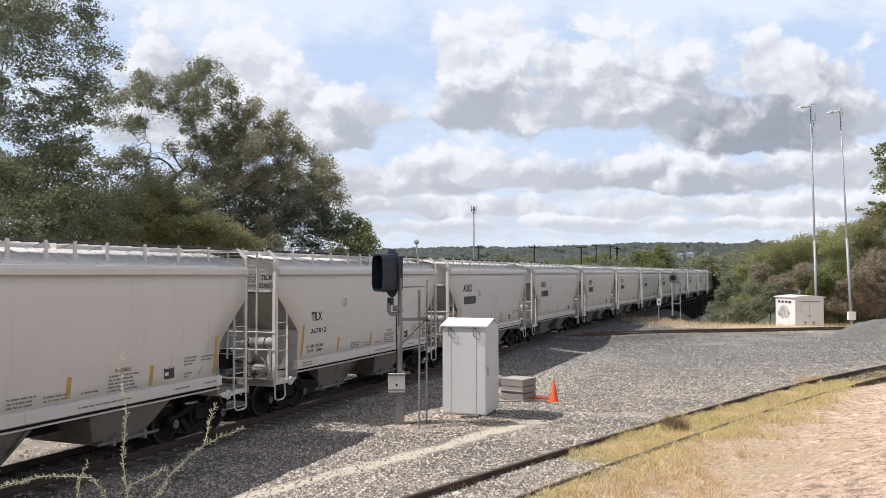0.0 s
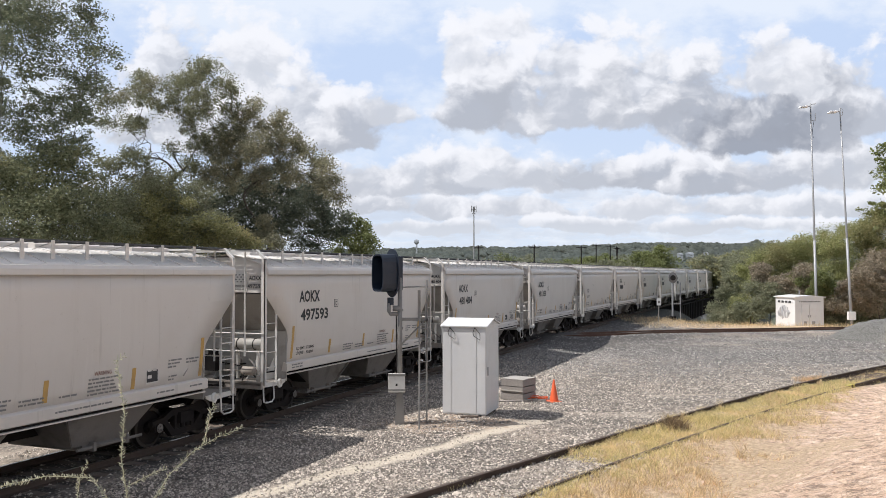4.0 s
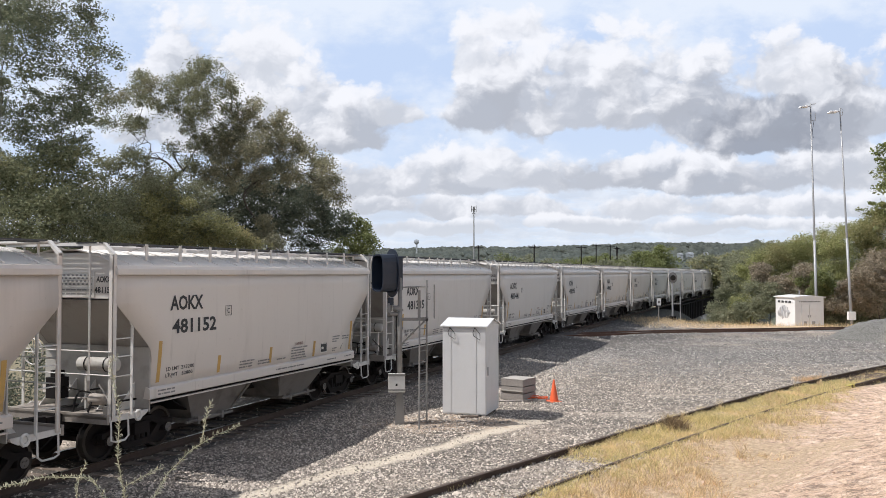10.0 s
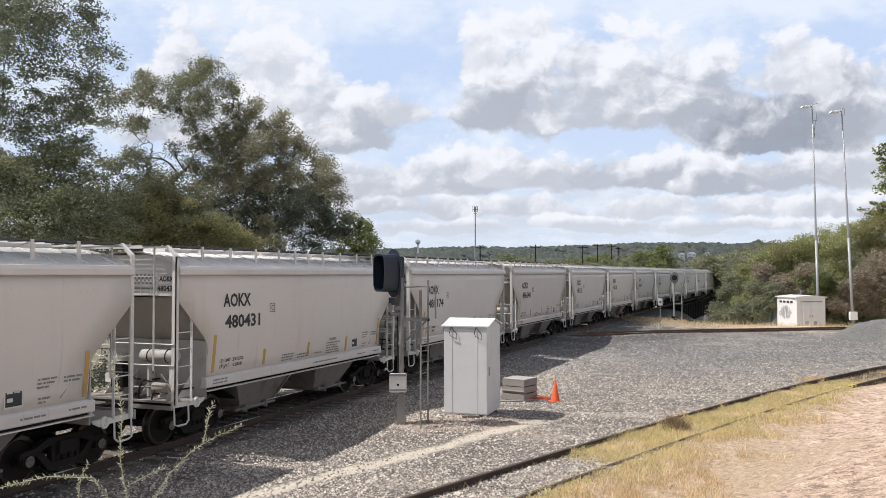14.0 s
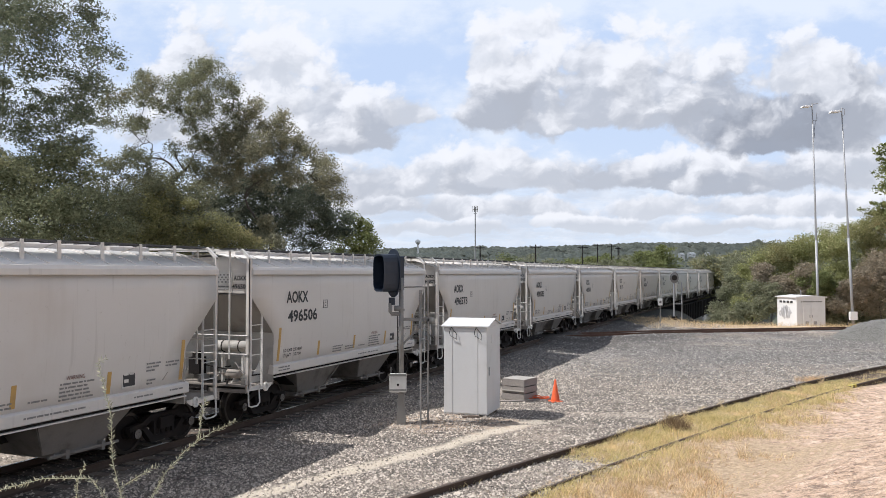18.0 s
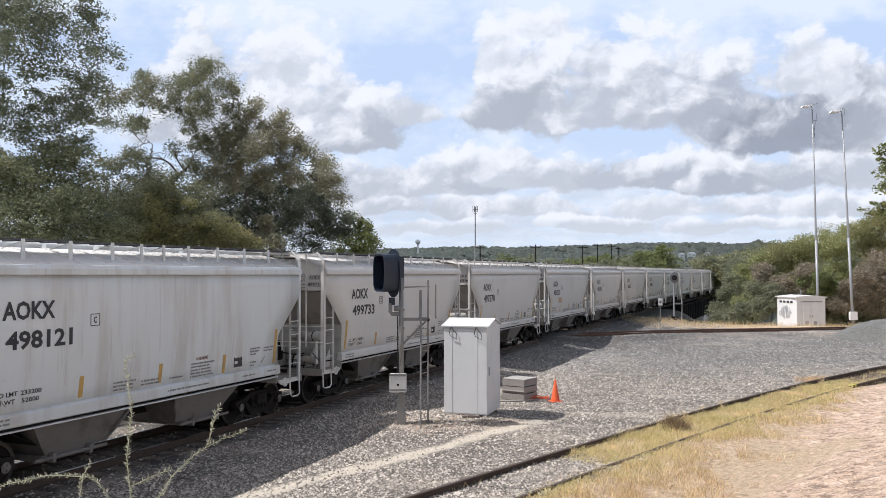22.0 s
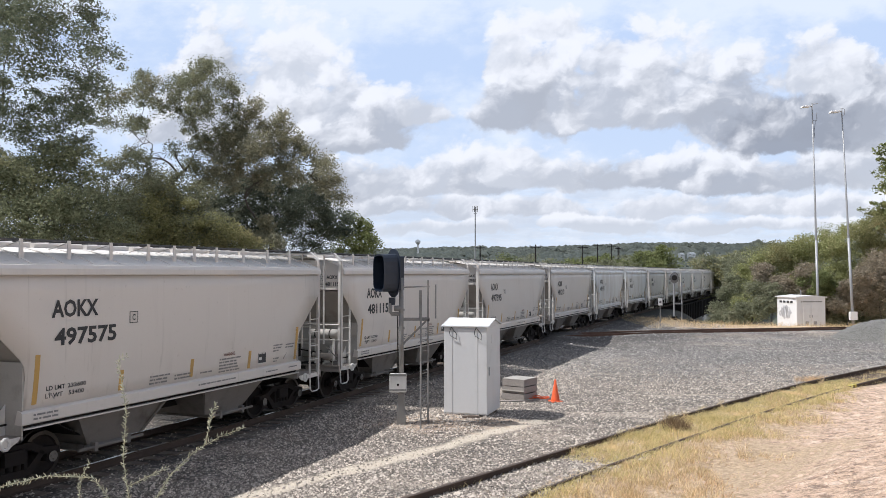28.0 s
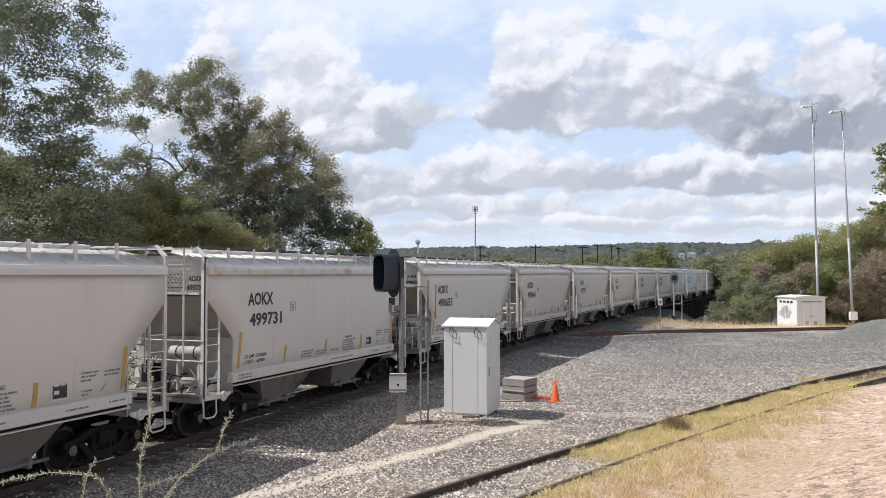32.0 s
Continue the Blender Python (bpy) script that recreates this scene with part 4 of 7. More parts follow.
        wheel.tube([(-5.82, 0.55 - 0.27 * math.cos(a), 2.3 - 0.27 * math.sin(a)), (-5.82, 0.55 + 0.27 * math.cos(a), 2.3 + 0.27 * math.sin(a))], 0.010, 5)
    part("brake_wheel", wheel, WHITE, car)
    pipes = Shape()
    for y, z in ((-0.6, 1.30), (-0.2, 1.42), (-1.2, 1.25)):
        pipes.tube([(-4.7, y, z), (-5.3, y, z + 0.02), (-5.5, y - 0.1, z - 0.12), (-5.55, y - 0.1, 1.06)], 0.022, 6)
    part("brake_pipe", pipes, GRIME, car)
    # markings on both sides
    for sign in (-1, 1):
        face = lambda z: sign * (bow(z) + 0.006)
        for x, z0, z1, lean in ((-4.34, 1.57, 2.48, 0.02), (-2.20, 1.55, 1.97, 0.05), (0.03, 1.56, 1.98, 0.05), (2.30, 1.52, 1.97, 0.05), (4.50, 1.55, 2.45, 0.02)):
            sh = Shape()
            zs = [z0 + (z1 - z0) * k / 4 for k in range(5)]
            verts = [(x + d, face(z), z) for z in zs for d in (-0.055, 0.055)] + [(x + d, face(z) - sign * 0.004, z) for z in zs for d in (-0.055, 0.055)]
            faces = [(2 * k, 2 * k + 1, 2 * k + 3, 2 * k + 2) for k in range(4)] + [(10 + 2 * k, 12 + 2 * k, 13 + 2 * k, 11 + 2 * k) for k in range(4)] + [(0, 10, 11, 1), (8, 9, 19, 18)] + [(2 * k, 2 * k + 2, 12 + 2 * k, 10 + 2 * k) for k in range(4)] + [(2 * k + 1, 11 + 2 * k, 13 + 2 * k, 2 * k + 3) for k in range(4)]
            part("reflector_strip", sh.add(verts, faces), YELLOW, car, "faded amber reflective strip")
        box = Shape()
        cx, cz, w, h = sign * -1.0, 1.78, 0.34, 0.34
        cx = 2.86 if sign < 0 else -2.86
        y = face(cz)
        box.box(cx - w / 2, cx + w / 2, min(y, y + sign * 0.003), max(y, y + sign * 0.003), cz - h / 2, cz + h / 2)
        rim = Shape().box(cx - 0.2, cx + 0.2, min(y - sign * 0.003, y), max(y - sign * 0.003, y), cz - 0.2, cz + 0.2)
        part("data_plate", box, BLACK, car, "black square data plate")
        part("plate_rim", rim, WHITE, car)
        cells = Shape()
        for i in range(2):
            for j in range(2):
                x0, z0 = cx - 0.14 + 0.15 * i, cz - 0.14 + 0.15 * j
                if (i, j) != (1, 0):
                    cells.box(x0, x0 + 0.12, min(y + sign * 0.003, y + sign * 0.006), max(y + sign * 0.003, y + sign * 0.006), z0 + 0.05, z0 + 0.12)
        part("data_panel", cells, WHITE, car, kind="stuff")
        m = 1 if sign < 0 else -1
        if sign > 0:
            continue
        for x0, z0, n, w in ((-1.35, 1.72, 3, 0.62), (-0.55, 1.66, 2, 0.5), (0.35, 1.62, 1, 0.45), (1.05, 1.86, 5, 0.78), (3.35, 2.02, 3, 0.34), (3.95, 2.0, 2, 0.34), (3.4, 1.66, 2, 0.2), (-4.42, 1.40, 2, 0.52), (0.2, 1.36, 1, 1.3), (2.95, 1.36, 1, 0.5), (4.05, 1.37, 1, 0.3)):
            lines = Shape()
            for k in range(n):
                z = z0 - 0.075 * k
                y = face(z) + (sign * 0.004 if z > 1.5 else sign * 0.0)
                if z < 1.5:
                    y = sign * 1.549
                x = x0
                step = 0
                while x < x0 + w * (1 - 0.12 * (k % 3)):
                    d = 0.05 + 0.045 * ((step * 7 + k * 5) % 4)
                    lines.box(m * x, m * (x + d), min(y, y + sign * 0.003), max(y, y + sign * 0.003), z - 0.017, z + 0.017)
                    x += d + 0.028
                    step += 1
            part("stencil_block", lines, GREYTEXT, car, kind="stuff")
    return car


FIRST_READ = -5
REDTEXT = worn("faded_red_lettering", (0.23, 0.12, 0.10), 0.6, 0.0, 0.1, (0.3, 0.26, 0.22), 0.2)
CARS = {}


def build_train():
    base = build_car()
    CARS[0] = base
    # the cars far ahead go without the smallest parts
    plain = copy_thing(base, Matrix.Identity(4))
    CARS[-7] = plain
    for o in list(plain.children_recursive):
        if o.name.split(".")[0] in ("stencil_block", "gusset", "data_panel", "bearing_adapter", "spring", "lift_ring", "brake_pipe", "air_hose", "reservoir_bracket", "rib"):
            bpy.data.objects.remove(o)
    for k in range(-18, 24):
        if k not in CARS:
            CARS[k] = copy_thing(base if k > -7 else plain, Matrix.Identity(4))
    cache = {}

    def letters(body, w, h, mat):
        key = (body, w, h)
        if key not in cache:
            like = "498595" if body.isdigit() and h > 0.1 else body
            cache[key] = drawn_to(LETTERS[body], LETTERS[like], w, h, mat)
        return cache[key]

    plate_c = Shape()
    for a, b, c, d in ((-0.12, 0.12, 0.106, 0.12), (-0.12, 0.12, -0.12, -0.106), (-0.12, -0.106, -0.106, 0.106), (0.106, 0.12, -0.106, 0.106)):
        plate_c.box(a, b, -0.002, 0.002, c, d)
    frame_mesh = turned_out(plate_c.mesh("plate_frame"))
    bars = Shape()
    for k in range(6):
        bars.box(-0.75 + 0.26 * k, -0.55 + 0.26 * k, -0.002, 0.002, -0.17, 0.17)
    bar_mesh = turned_out(bars.mesh("number_bars"))
    for k, car in CARS.items():
        i = k - FIRST_READ
        readable = 0 <= i < len(MARKS)
        mark, number = MARKS[i] if readable else ("AOKX", "")
        z1, z2, z3 = 3.30, 2.77, 3.05
        y = lambda z: -(bow(z) + 0.007)
        if mark == "TILX":
            part("reporting_mark", letters(mark, 0.62, 0.26, BLACK), BLACK, car, at=pose(-3.62, y(2.62), 2.70))
            part("car_number", letters(number, 0.92, 0.26, BLACK), BLACK, car, at=pose(-3.47, y(2.25), 2.32))
        else:
            part("reporting_mark", letters(mark, 1.14, 0.34, BLACK), BLACK, car, at=pose(-3.48, y(z1), z1))
            part("car_number", letters(number, 1.56, 0.34, BLACK) if number else bar_mesh, BLACK, car, at=pose(-3.20, y(z2), z2))
        part("plate_mark", frame_mesh, BLACK, car, at=pose(-1.93, y(z3), z3))
        part("plate_letter", letters("C", 0.09, 0.13, BLACK), BLACK, car, at=pose(-1.93, y(z3), z3))
        if k > -7:
            limit, light = WEIGHTS.get(number, ("233200", "52800"))
            part("limit_word", letters("LD LMT", 0.44, 0.085, BLACK), BLACK, car, at=pose(-3.88, y(1.83), 1.83))
            part("limit_weight", letters(limit, 0.46, 0.085, BLACK), BLACK, car, at=pose(-3.37, y(1.83), 1.83))
            part("light_word", letters("LT WT", 0.40, 0.085, BLACK), BLACK, car, at=pose(-3.90, y(1.69), 1.69))
            part("light_weight", letters(light, 0.38, 0.085, BLACK), BLACK, car, at=pose(-3.37, y(1.69), 1.69))
            part("warning_word", letters("WARNING", 0.46, 0.085, REDTEXT), REDTEXT, car, at=pose(1.42, y(1.97), 1.97))
        if k in (4, 13, 14, 19):
            for o in car.children_recursive:
                if o.type == "MESH" and o.material_slots and o.material_slots[0].material == PAINT:
                    o.material_slots[0].link = "OBJECT"
                    o.material_slots[0].material = PAINT_COOL if k in (13, 14) else PAINT_TAN
        if k == 21:
            for o in car.children:
                if o.name.split(".")[0] == "eave":
                    o.material_slots[0].link = "OBJECT"
                    o.material_slots[0].material = RUSTY_EAVE
        if number:
            for x, turn, yy in ((-5.564, -90, -1.10), (5.564, 90, -1.10)):
                part("end_mark", letters(mark, 0.40, 0.13, BLACK), BLACK, car, at=pose(x, yy, 3.84, 0, 0, turn))
                part("end_number", letters(number, 0.50, 0.13, BLACK), BLACK, car, at=pose(x, yy, 3.62, 0, 0, turn))


build_train()


def build_scrawls():
    """Sprayed scribbles on two of the cars."""
    paint = worn("orange_spray", (0.60, 0.24, 0.10), 0.6, 0.0, 0.1, (0.5, 0.3, 0.2), 0.3)
    for k, x0, z0, size, mat in ((10, -2.75, 2.28, 0.085, paint), (-3, 3.55, 1.72, 0.06, GREYTEXT)):
        path = []
        for i in range(42):
            a = i * 0.62
            x = x0 + size * (0.22 * i + 1.1 * math.sin(a))
            z = z0 + size * (1.5 * math.cos(a * 0.83) + 0.7 * math.sin(a * 1.9))
            path.append((x, -(bow(z) + 0.006), z))
        part("scrawl", Shape().tube(path, 0.011, 4), mat, CARS[k], "sprayed scribble")


build_scrawls()


def along(k, t):
    """How far car k stands along the main line at t seconds: the train gathers speed slowly."""
    u = t - 6.0
    return 23.42 + 9.72 * u + 0.03 * u * u - 12.82 * k


def car_pose(s):
    x, y, th = main_line(s)
    return pose(x, y, 0, 0, 0, 90 - math.degrees(th))


# ---- signal, case and the small things of the yard ----
def build_signal():
    sig = thing("railway_signal", "dark hooded railway signal head on a weathered steel mast with ladder", "signal", at=pose(-1.19, 22.70, height(-1.19, 22.70) - 0.02))
    part("base", Shape().prism([(-0.13, 0.0), (0.13, 0.0), (0.085, 0.88), (-0.085, 0.88)], -0.10, 0.10, 1), MAST_STEEL, sig, "grey tapered steel foot", bevel=0.01)
    part("mast", Shape().tube([(0, 0, 0.6), (0.0, 0, 4.05)], [0.075, 0.062], 12), MAST_STEEL, sig, smooth=True)
    for z in (0.92, 2.2, 2.62, 3.12):
        part("collar", Shape().tube([(0, 0, z), (0, 0, z + 0.07)], 0.092, 12), MAST_STEEL, sig)
    box = part("junction_box", Shape().box(-0.31, 0.15, -0.26, -0.08, 0.92, 1.42), WHITE, sig, "weathered white junction box", bevel=0.012)
    part("lid_frame", Shape().box(-0.31, 0.15, -0.272, -0.262, 1.36, 1.43).box(-0.31, 0.15, -0.272, -0.262, 0.97, 1.01), MAST_STEEL, box)
    part("latch", Shape().box(-0.10, -0.05, -0.29, -0.262, 1.10, 1.16), GRIME, box)
    arm = part("head_bracket", Shape().tube([(0.0, 0, 3.05), (-0.26, -0.05, 3.05), (-0.30, -0.06, 3.12), (-0.30, -0.06, 3.35)], 0.055, 10).tube([(0, 0, 3.2), (-0.20, -0.02, 3.2)], 0.08, 10), MAST_STEEL, sig, smooth=True)
    head = part("signal_head", Shape().tube([(-0.26, -0.02, 3.3), (-0.26, -0.02, 3.5)], 0.09, 10), SIGNAL, sig)
    turn = pose(-0.22, -0.02, 4.18, 0, 0, -50)
    n = 28
    oval = [(0.335 * math.cos(2 * math.pi * k / n), 0.67 * (1 if math.sin(2 * math.pi * k / n) > 0 else -1) * abs(math.sin(2 * math.pi * k / n)) ** 0.8) for k in range(n)]
    part("backplate", Shape().prism(oval, -0.02, 0.02, 1), SIGNAL, head, "dark oval backplate", at=turn)
    hood = Shape()
    m = 18
    ring = []
    for k in range(m):
        a = 2 * math.pi * k / m
        c, s = math.cos(a), math.sin(a)
        ring.append((0.275 * math.copysign(abs(c) ** 0.55, c), 0.53 * math.copysign(abs(s) ** 0.5, s)))
    verts = [(x * g, y, z * g) for y, g in ((-0.02, 1.0), (-0.50, 0.97)) for x, z in ring] + [(x * g, y, z * g) for y, g in ((-0.02, 0.94), (-0.50, 0.91)) for x, z in ring]
    faces = [(k, (k + 1) % m, m + (k + 1) % m, m + k) for k in range(m)] + [(2 * m + k, 3 * m + k, 3 * m + (k + 1) % m, 2 * m + (k + 1) % m) for k in range(m)] + [(m + k, m + (k + 1) % m, 3 * m + (k + 1) % m, 3 * m + k) for k in range(m)]
    part("hood", hood.add(verts, faces), SIGNAL, head, "deep dark visor hood", at=turn, smooth=False)
    for z in (-0.30, 0.0, 0.30):
        part("lens", Shape().tube([(0, -0.06, z), (0, -0.09, z)], 0.11, 16), SIGNAL, head, at=turn)
    part("lamp_housing", Shape().box(-0.17, 0.17, 0.02, 0.26, -0.48, 0.46), SIGNAL, head, at=turn, bevel=0.03)
    # ladder and work platform
    lad = part("ladder", Shape().tube([(0.74, -0.10, -0.05), (0.74, -0.02, 3.98)], 0.026, 6), MAST_STEEL, sig)
    part("ladder_rail", Shape().tube([(0.55, -0.55, -0.05), (0.55, -0.25, 2.95)], 0.026, 6), MAST_STEEL, lad)
    for k in range(10):
        z = 0.25 + 0.3 * k
        part("rung", Shape().tube([(0.74, -0.10 + 0.02 * z, z), (0.55, -0.55 + 0.1 * z, z)], 0.013, 5), MAST_STEEL, lad)
    plat = part("platform", Shape().box(0.04, 0.78, -0.10, -0.06, 2.86, 2.93).box(0.04, 0.78, 0.20, 0.24, 2.86, 2.93).box(0.72, 0.78, -0.10, 0.24, 2.86, 2.92), MAST_STEEL, sig)
    part("platform_brace", Shape().tube([(0.03, -0.02, 2.20), (0.68, -0.04, 2.85)], 0.028, 6), MAST_STEEL, plat)
    part("rail_bar", Shape().tube([(0.02, 0, 3.78), (0.50, -0.02, 3.80), (0.78, -0.02, 3.80)], 0.02, 6), MAST_STEEL, plat)
    part("guard_plate", Shape().box(0.93, 0.97, -0.03, 0.0, 2.92, 3.86), MAST_STEEL, plat)
    part("guard_post", Shape().box(0.49, 0.57, -0.03, 0.0, 2.92, 3.70), MAST_STEEL, plat)
    part("conduit", Shape().tube([(-0.09, -0.02, 1.3), (-0.10, -0.02, 3.0)], 0.018, 6), GRIME, sig)
    return sig


def build_case():
    x, y = 0.64, 23.86
    case = thing("signal_case", "tall white metal signal equipment case with gabled roof on gravel", "equipment case", at=pose(x - 0.03, y, height(0.7, 24.2) - 0.03, 0, 0, -17.5))
    w, d, h = 0.655, 1.55, 2.61
    part("body", Shape().box(-w, w, 0, d, 0.07, h), CASE_PAINT, case, bevel=0.015)
    part("skid", Shape().box(-w + 0.1, w - 0.1, 0.04, 0.18, -0.03, 0.07), UNDER, case)
    part("skid", Shape().box(-w + 0.1, w - 0.1, d - 0.18, d - 0.04, -0.03, 0.07), UNDER, case)
    for x0, x1 in ((-w + 0.015, -w + 0.265), (-w + 0.285, w - 0.285), (w - 0.265, w - 0.015)):
        part("panel", Shape().box(x0, x1, -0.012, 0.0, 0.11, h - 0.06), CASE_PAINT, case, bevel=0.004)
    roof = [(-0.06, h - 0.005), (-0.06, h + 0.025), (d * 0.5, h + 0.22), (d + 0.06, h + 0.025), (d + 0.06, h - 0.005), (d * 0.5, h + 0.19)]
    part("roof", Shape().prism(roof, -w - 0.06, w + 0.06, 0), CASE_PAINT, case, "bright white sheet roof")
    part("gable", Shape().prism([(0.0, h), (d * 0.5, h + 0.185), (d, h)], -w + 0.01, w - 0.01, 0), CASE_PAINT, case)
    for x0 in (-0.42, 0.33):
        part("lifting_loop", Shape().tube([(x0, -0.03, h - 0.02), (x0 - 0.05, -0.05, h - 0.16), (x0 - 0.02, -0.06, h - 0.26), (x0 + 0.17, -0.06, h - 0.37), (x0 + 0.16, -0.05, h - 0.20), (x0, -0.03, h - 0.02)], 0.010, 5), UNDER, case)
    part("vent", Shape().box(w, w + 0.012, 0.45, 1.0, h - 0.5, h - 0.25), CASE_PAINT, case)
    part("hasp", Shape().box(w, w + 0.03, 0.16, 0.2, 1.2, 1.45), ALU, case)
    return case


PALE_WOOD = worn("sun_bleached_wood", (0.42, 0.39, 0.35), 0.85, 0.0, 0.4, (0.25, 0.22, 0.19), 0.4, 22.0)


def build_crate():
    x, y = 2.03, 28.3
    crate = thing("wooden_crate", "weathered grey open wooden crate of rough boards", "crate", at=pose(x, y, height(2.6, 28.4) - 0.01, 0, 0, -35))
    w, d, h = 0.80, 0.87, 0.74
    for k in range(3):
        z = 0.05 + 0.235 * k
        part("board", Shape().box(-0.02, w, -0.022 + 0.004 * k, 0.0, z, z + 0.21), WOOD, crate)
        part("board", Shape().box(-0.02, w, d, d + 0.022, z, z + 0.21), WOOD, crate)
        part("board", Shape().box(w + 0.002, w + 0.024, -0.02, d + 0.02, z + 0.004, z + 0.208), WOOD, crate)
        part("board", Shape().box(-0.044, -0.022, -0.02, d + 0.02, z, z + 0.21), WOOD, crate)
    for a in (0.0, w - 0.07):
        for b in (0.002, d - 0.072):
            part("post", Shape().box(a, a + 0.07, b, b + 0.07, 0.0, h), WOOD, crate)
    part("rim_board", Shape().box(-0.03, w + 0.03, -0.05, -0.026, 0.35, 0.39), PALE_WOOD, crate, "pale strap board")
    for k in range(4):
        part("lid_board", Shape().box(-0.03, w + 0.03, 0.0 + 0.218 * k, 0.20 + 0.218 * k, h, h + 0.022), PALE_WOOD, crate)
    part("floor_board", Shape().box(0, w, 0.07, d - 0.07, 0.02, 0.05), WOOD, crate)
    for k, (px, py, turn, long) in enumerate(((2.3, 27.7, 12, 1.3), (2.9, 28.0, -8, 1.1), (0.75, 23.5, 5, 0.5))):
        p = thing("timber_plank", "old dark plank lying on the ground", "plank", at=pose(px, py, height(px, py) + 0.01, 0, 0, turn))
        part("plank", Shape().box(-long / 2, long / 2, -0.07, 0.07, -0.02, 0.05), WOOD if k < 2 else TIE, p)


def build_netting():
    """Torn orange netting trodden into the stones between crate and cone."""
    net = thing("plastic_netting", "torn orange plastic netting lying on the gravel", "netting", at=pose(3.15, 28.25, height(3.15, 28.25) + 0.02))
    rnd = random.Random(4)
    for k in range(7):
        y = -0.12 + 0.04 * k
        part("strand", Shape().tube([(x, y + rnd.uniform(-0.05, 0.05), 0.03 + rnd.uniform(0.0, 0.10)) for x in np.linspace(-0.5, 0.45, 7)], 0.012, 4), ORANGE, net)
    for k in range(5):
        x = -0.42 + 0.2 * k
        part("strand", Shape().tube([(x + rnd.uniform(-0.05, 0.05), y, 0.03 + rnd.uniform(0.0, 0.10)) for y in np.linspace(-0.15, 0.16, 4)], 0.012, 4), ORANGE, net)


def build_clamp():
    px, py, a = min(SIDING, key=lambda p: (p[0] - 13.6) ** 2 + (p[1] - 29.6) ** 2)
    x, y = px + 0.7535 * math.cos(a), py - 0.7535 * math.sin(a)
    clamp = thing("rail_clamp", "yellow painted steel clamp on the rusty siding rail", "rail clamp", at=pose(x, y, 0.0, 0, 0, 90 - math.degrees(a)))
    paint = worn("yellow_paint", (0.52, 0.44, 0.11), 0.6, 0.0, 0.25, (0.30, 0.22, 0.12), 0.5)
    part("plate", Shape().box(-0.28, 0.28, -0.05, 0.05, 0.002, 0.03), paint, clamp, bevel=0.008)
    for d in (-0.18, 0.18):
        part("jaw", Shape().box(d - 0.05, d + 0.05, -0.09, -0.05, -0.14, 0.03), paint, clamp)
        part("jaw", Shape().box(d - 0.05, d + 0.05, 0.05, 0.09, -0.14, 0.03), paint, clamp)


def build_cone():
    cone = thing("traffic_cone", "faded orange traffic cone standing on gravel", "cone", at=pose(3.76, 27.9, height(3.76, 27.9) - 0.01, 0, 0, 20))
    part("base", Shape().prism([(-0.19, -0.19), (0.19, -0.19), (0.19, 0.19), (-0.19, 0.19)], 0.0, 0.035, 2), ORANGE, cone, bevel=0.01)
    part("body", Shape().tube([(0, 0, 0.03), (0, 0, 0.07), (0, 0, 0.72), (0, 0, 0.75)], [0.155, 0.145, 0.03, 0.02], 20), ORANGE, cone, smooth=True)


def build_shelter():
    """The white equipment shelter behind the back track."""
    sh = thing("equipment_shelter", "white metal equipment shelter with double doors and grey scrawl", "shelter", at=pose(30.15, 70.3, height(31, 71), 0, 0, 12))
    w, d, h = 2.80, 2.75, 2.72
    part("body", Shape().box(0, w, 0, d, 0.0, h), CABINET, sh, bevel=0.03)
    part("roof", Shape().prism([(-0.12, h), (w / 2, h + 0.14), (w + 0.12, h), (w + 0.12, h - 0.07), (-0.12, h - 0.07)], -0.12, d + 0.12, 1), CABINET, sh)
    for x0 in (0.60, 1.38):
        door = part("door", Shape().box(x0, x0 + 0.74, -0.05, 0.0, 0.22, 2.02), CABINET, sh, "pale grey door", bevel=0.01)
        part("handle", Shape().box(x0 + (0.60 if x0 < 1 else 0.06), x0 + (0.66 if x0 < 1 else 0.12), -0.09, -0.05, 0.95, 1.15), ALU, door)
        part("louver", Shape().box(x0 + 0.22, x0 + 0.52, -0.065, -0.05, 0.34, 0.62), ALU, door)
    sign = part("sign_board", Shape().box(0.30, 2.60, -0.03, 0.0, 2.18, 2.42), CABINET, sh, "narrow sign board with dark lettering bars")
    for k in range(13):
        part("sign_bar", Shape().box(0.40 + 0.163 * k, 0.40 + 0.163 * k + (0.13 if k % 4 else 0.09), -0.036, -0.03, 2.25, 2.36), GREYTEXT, sign)
    # sprayed strokes run together into a ragged patch
    scrawl, stroke = Shape(), random.Random(8)
    for k in range(16):
        y = 0.75 + 0.10 * k
        tall = 0.55 * math.sin(math.pi * (k + 1.5) / 19)
        scrawl.tube([(-0.012, y + stroke.uniform(-0.1, 0.1), 1.35 - tall + stroke.uniform(-0.1, 0.1)), (-0.012, y + stroke.uniform(-0.15, 0.15), 1.35), (-0.012, y + stroke.uniform(-0.1, 0.1), 1.35 + tall + stroke.uniform(-0.1, 0.1))], 0.045, 4)
    part("scrawl", scrawl, worn("grey_spray", (0.45, 0.45, 0.46)), sh, "grey sprayed scrawl")
    mark = part("mark_board", Shape().box(-0.02, 0.0, 0.3, 2.5, 2.14, 2.40), CABINET, sh)
    for k in range(4):
        part("mark_bar", Shape().box(-0.028, -0.02, 0.5 + 0.5 * k, 0.85 + 0.5 * k, 2.17, 2.36), BLACK, mark)
    part("foundation", Shape().box(-0.1, w + 0.1, -0.1, d + 0.1, -0.4, 0.03), STONE, sh)
    part("vent_pipe", Shape().tube([(1.0, 0.8, h), (1.0, 0.8, h + 0.55)], 0.04, 8), ALU, sh)


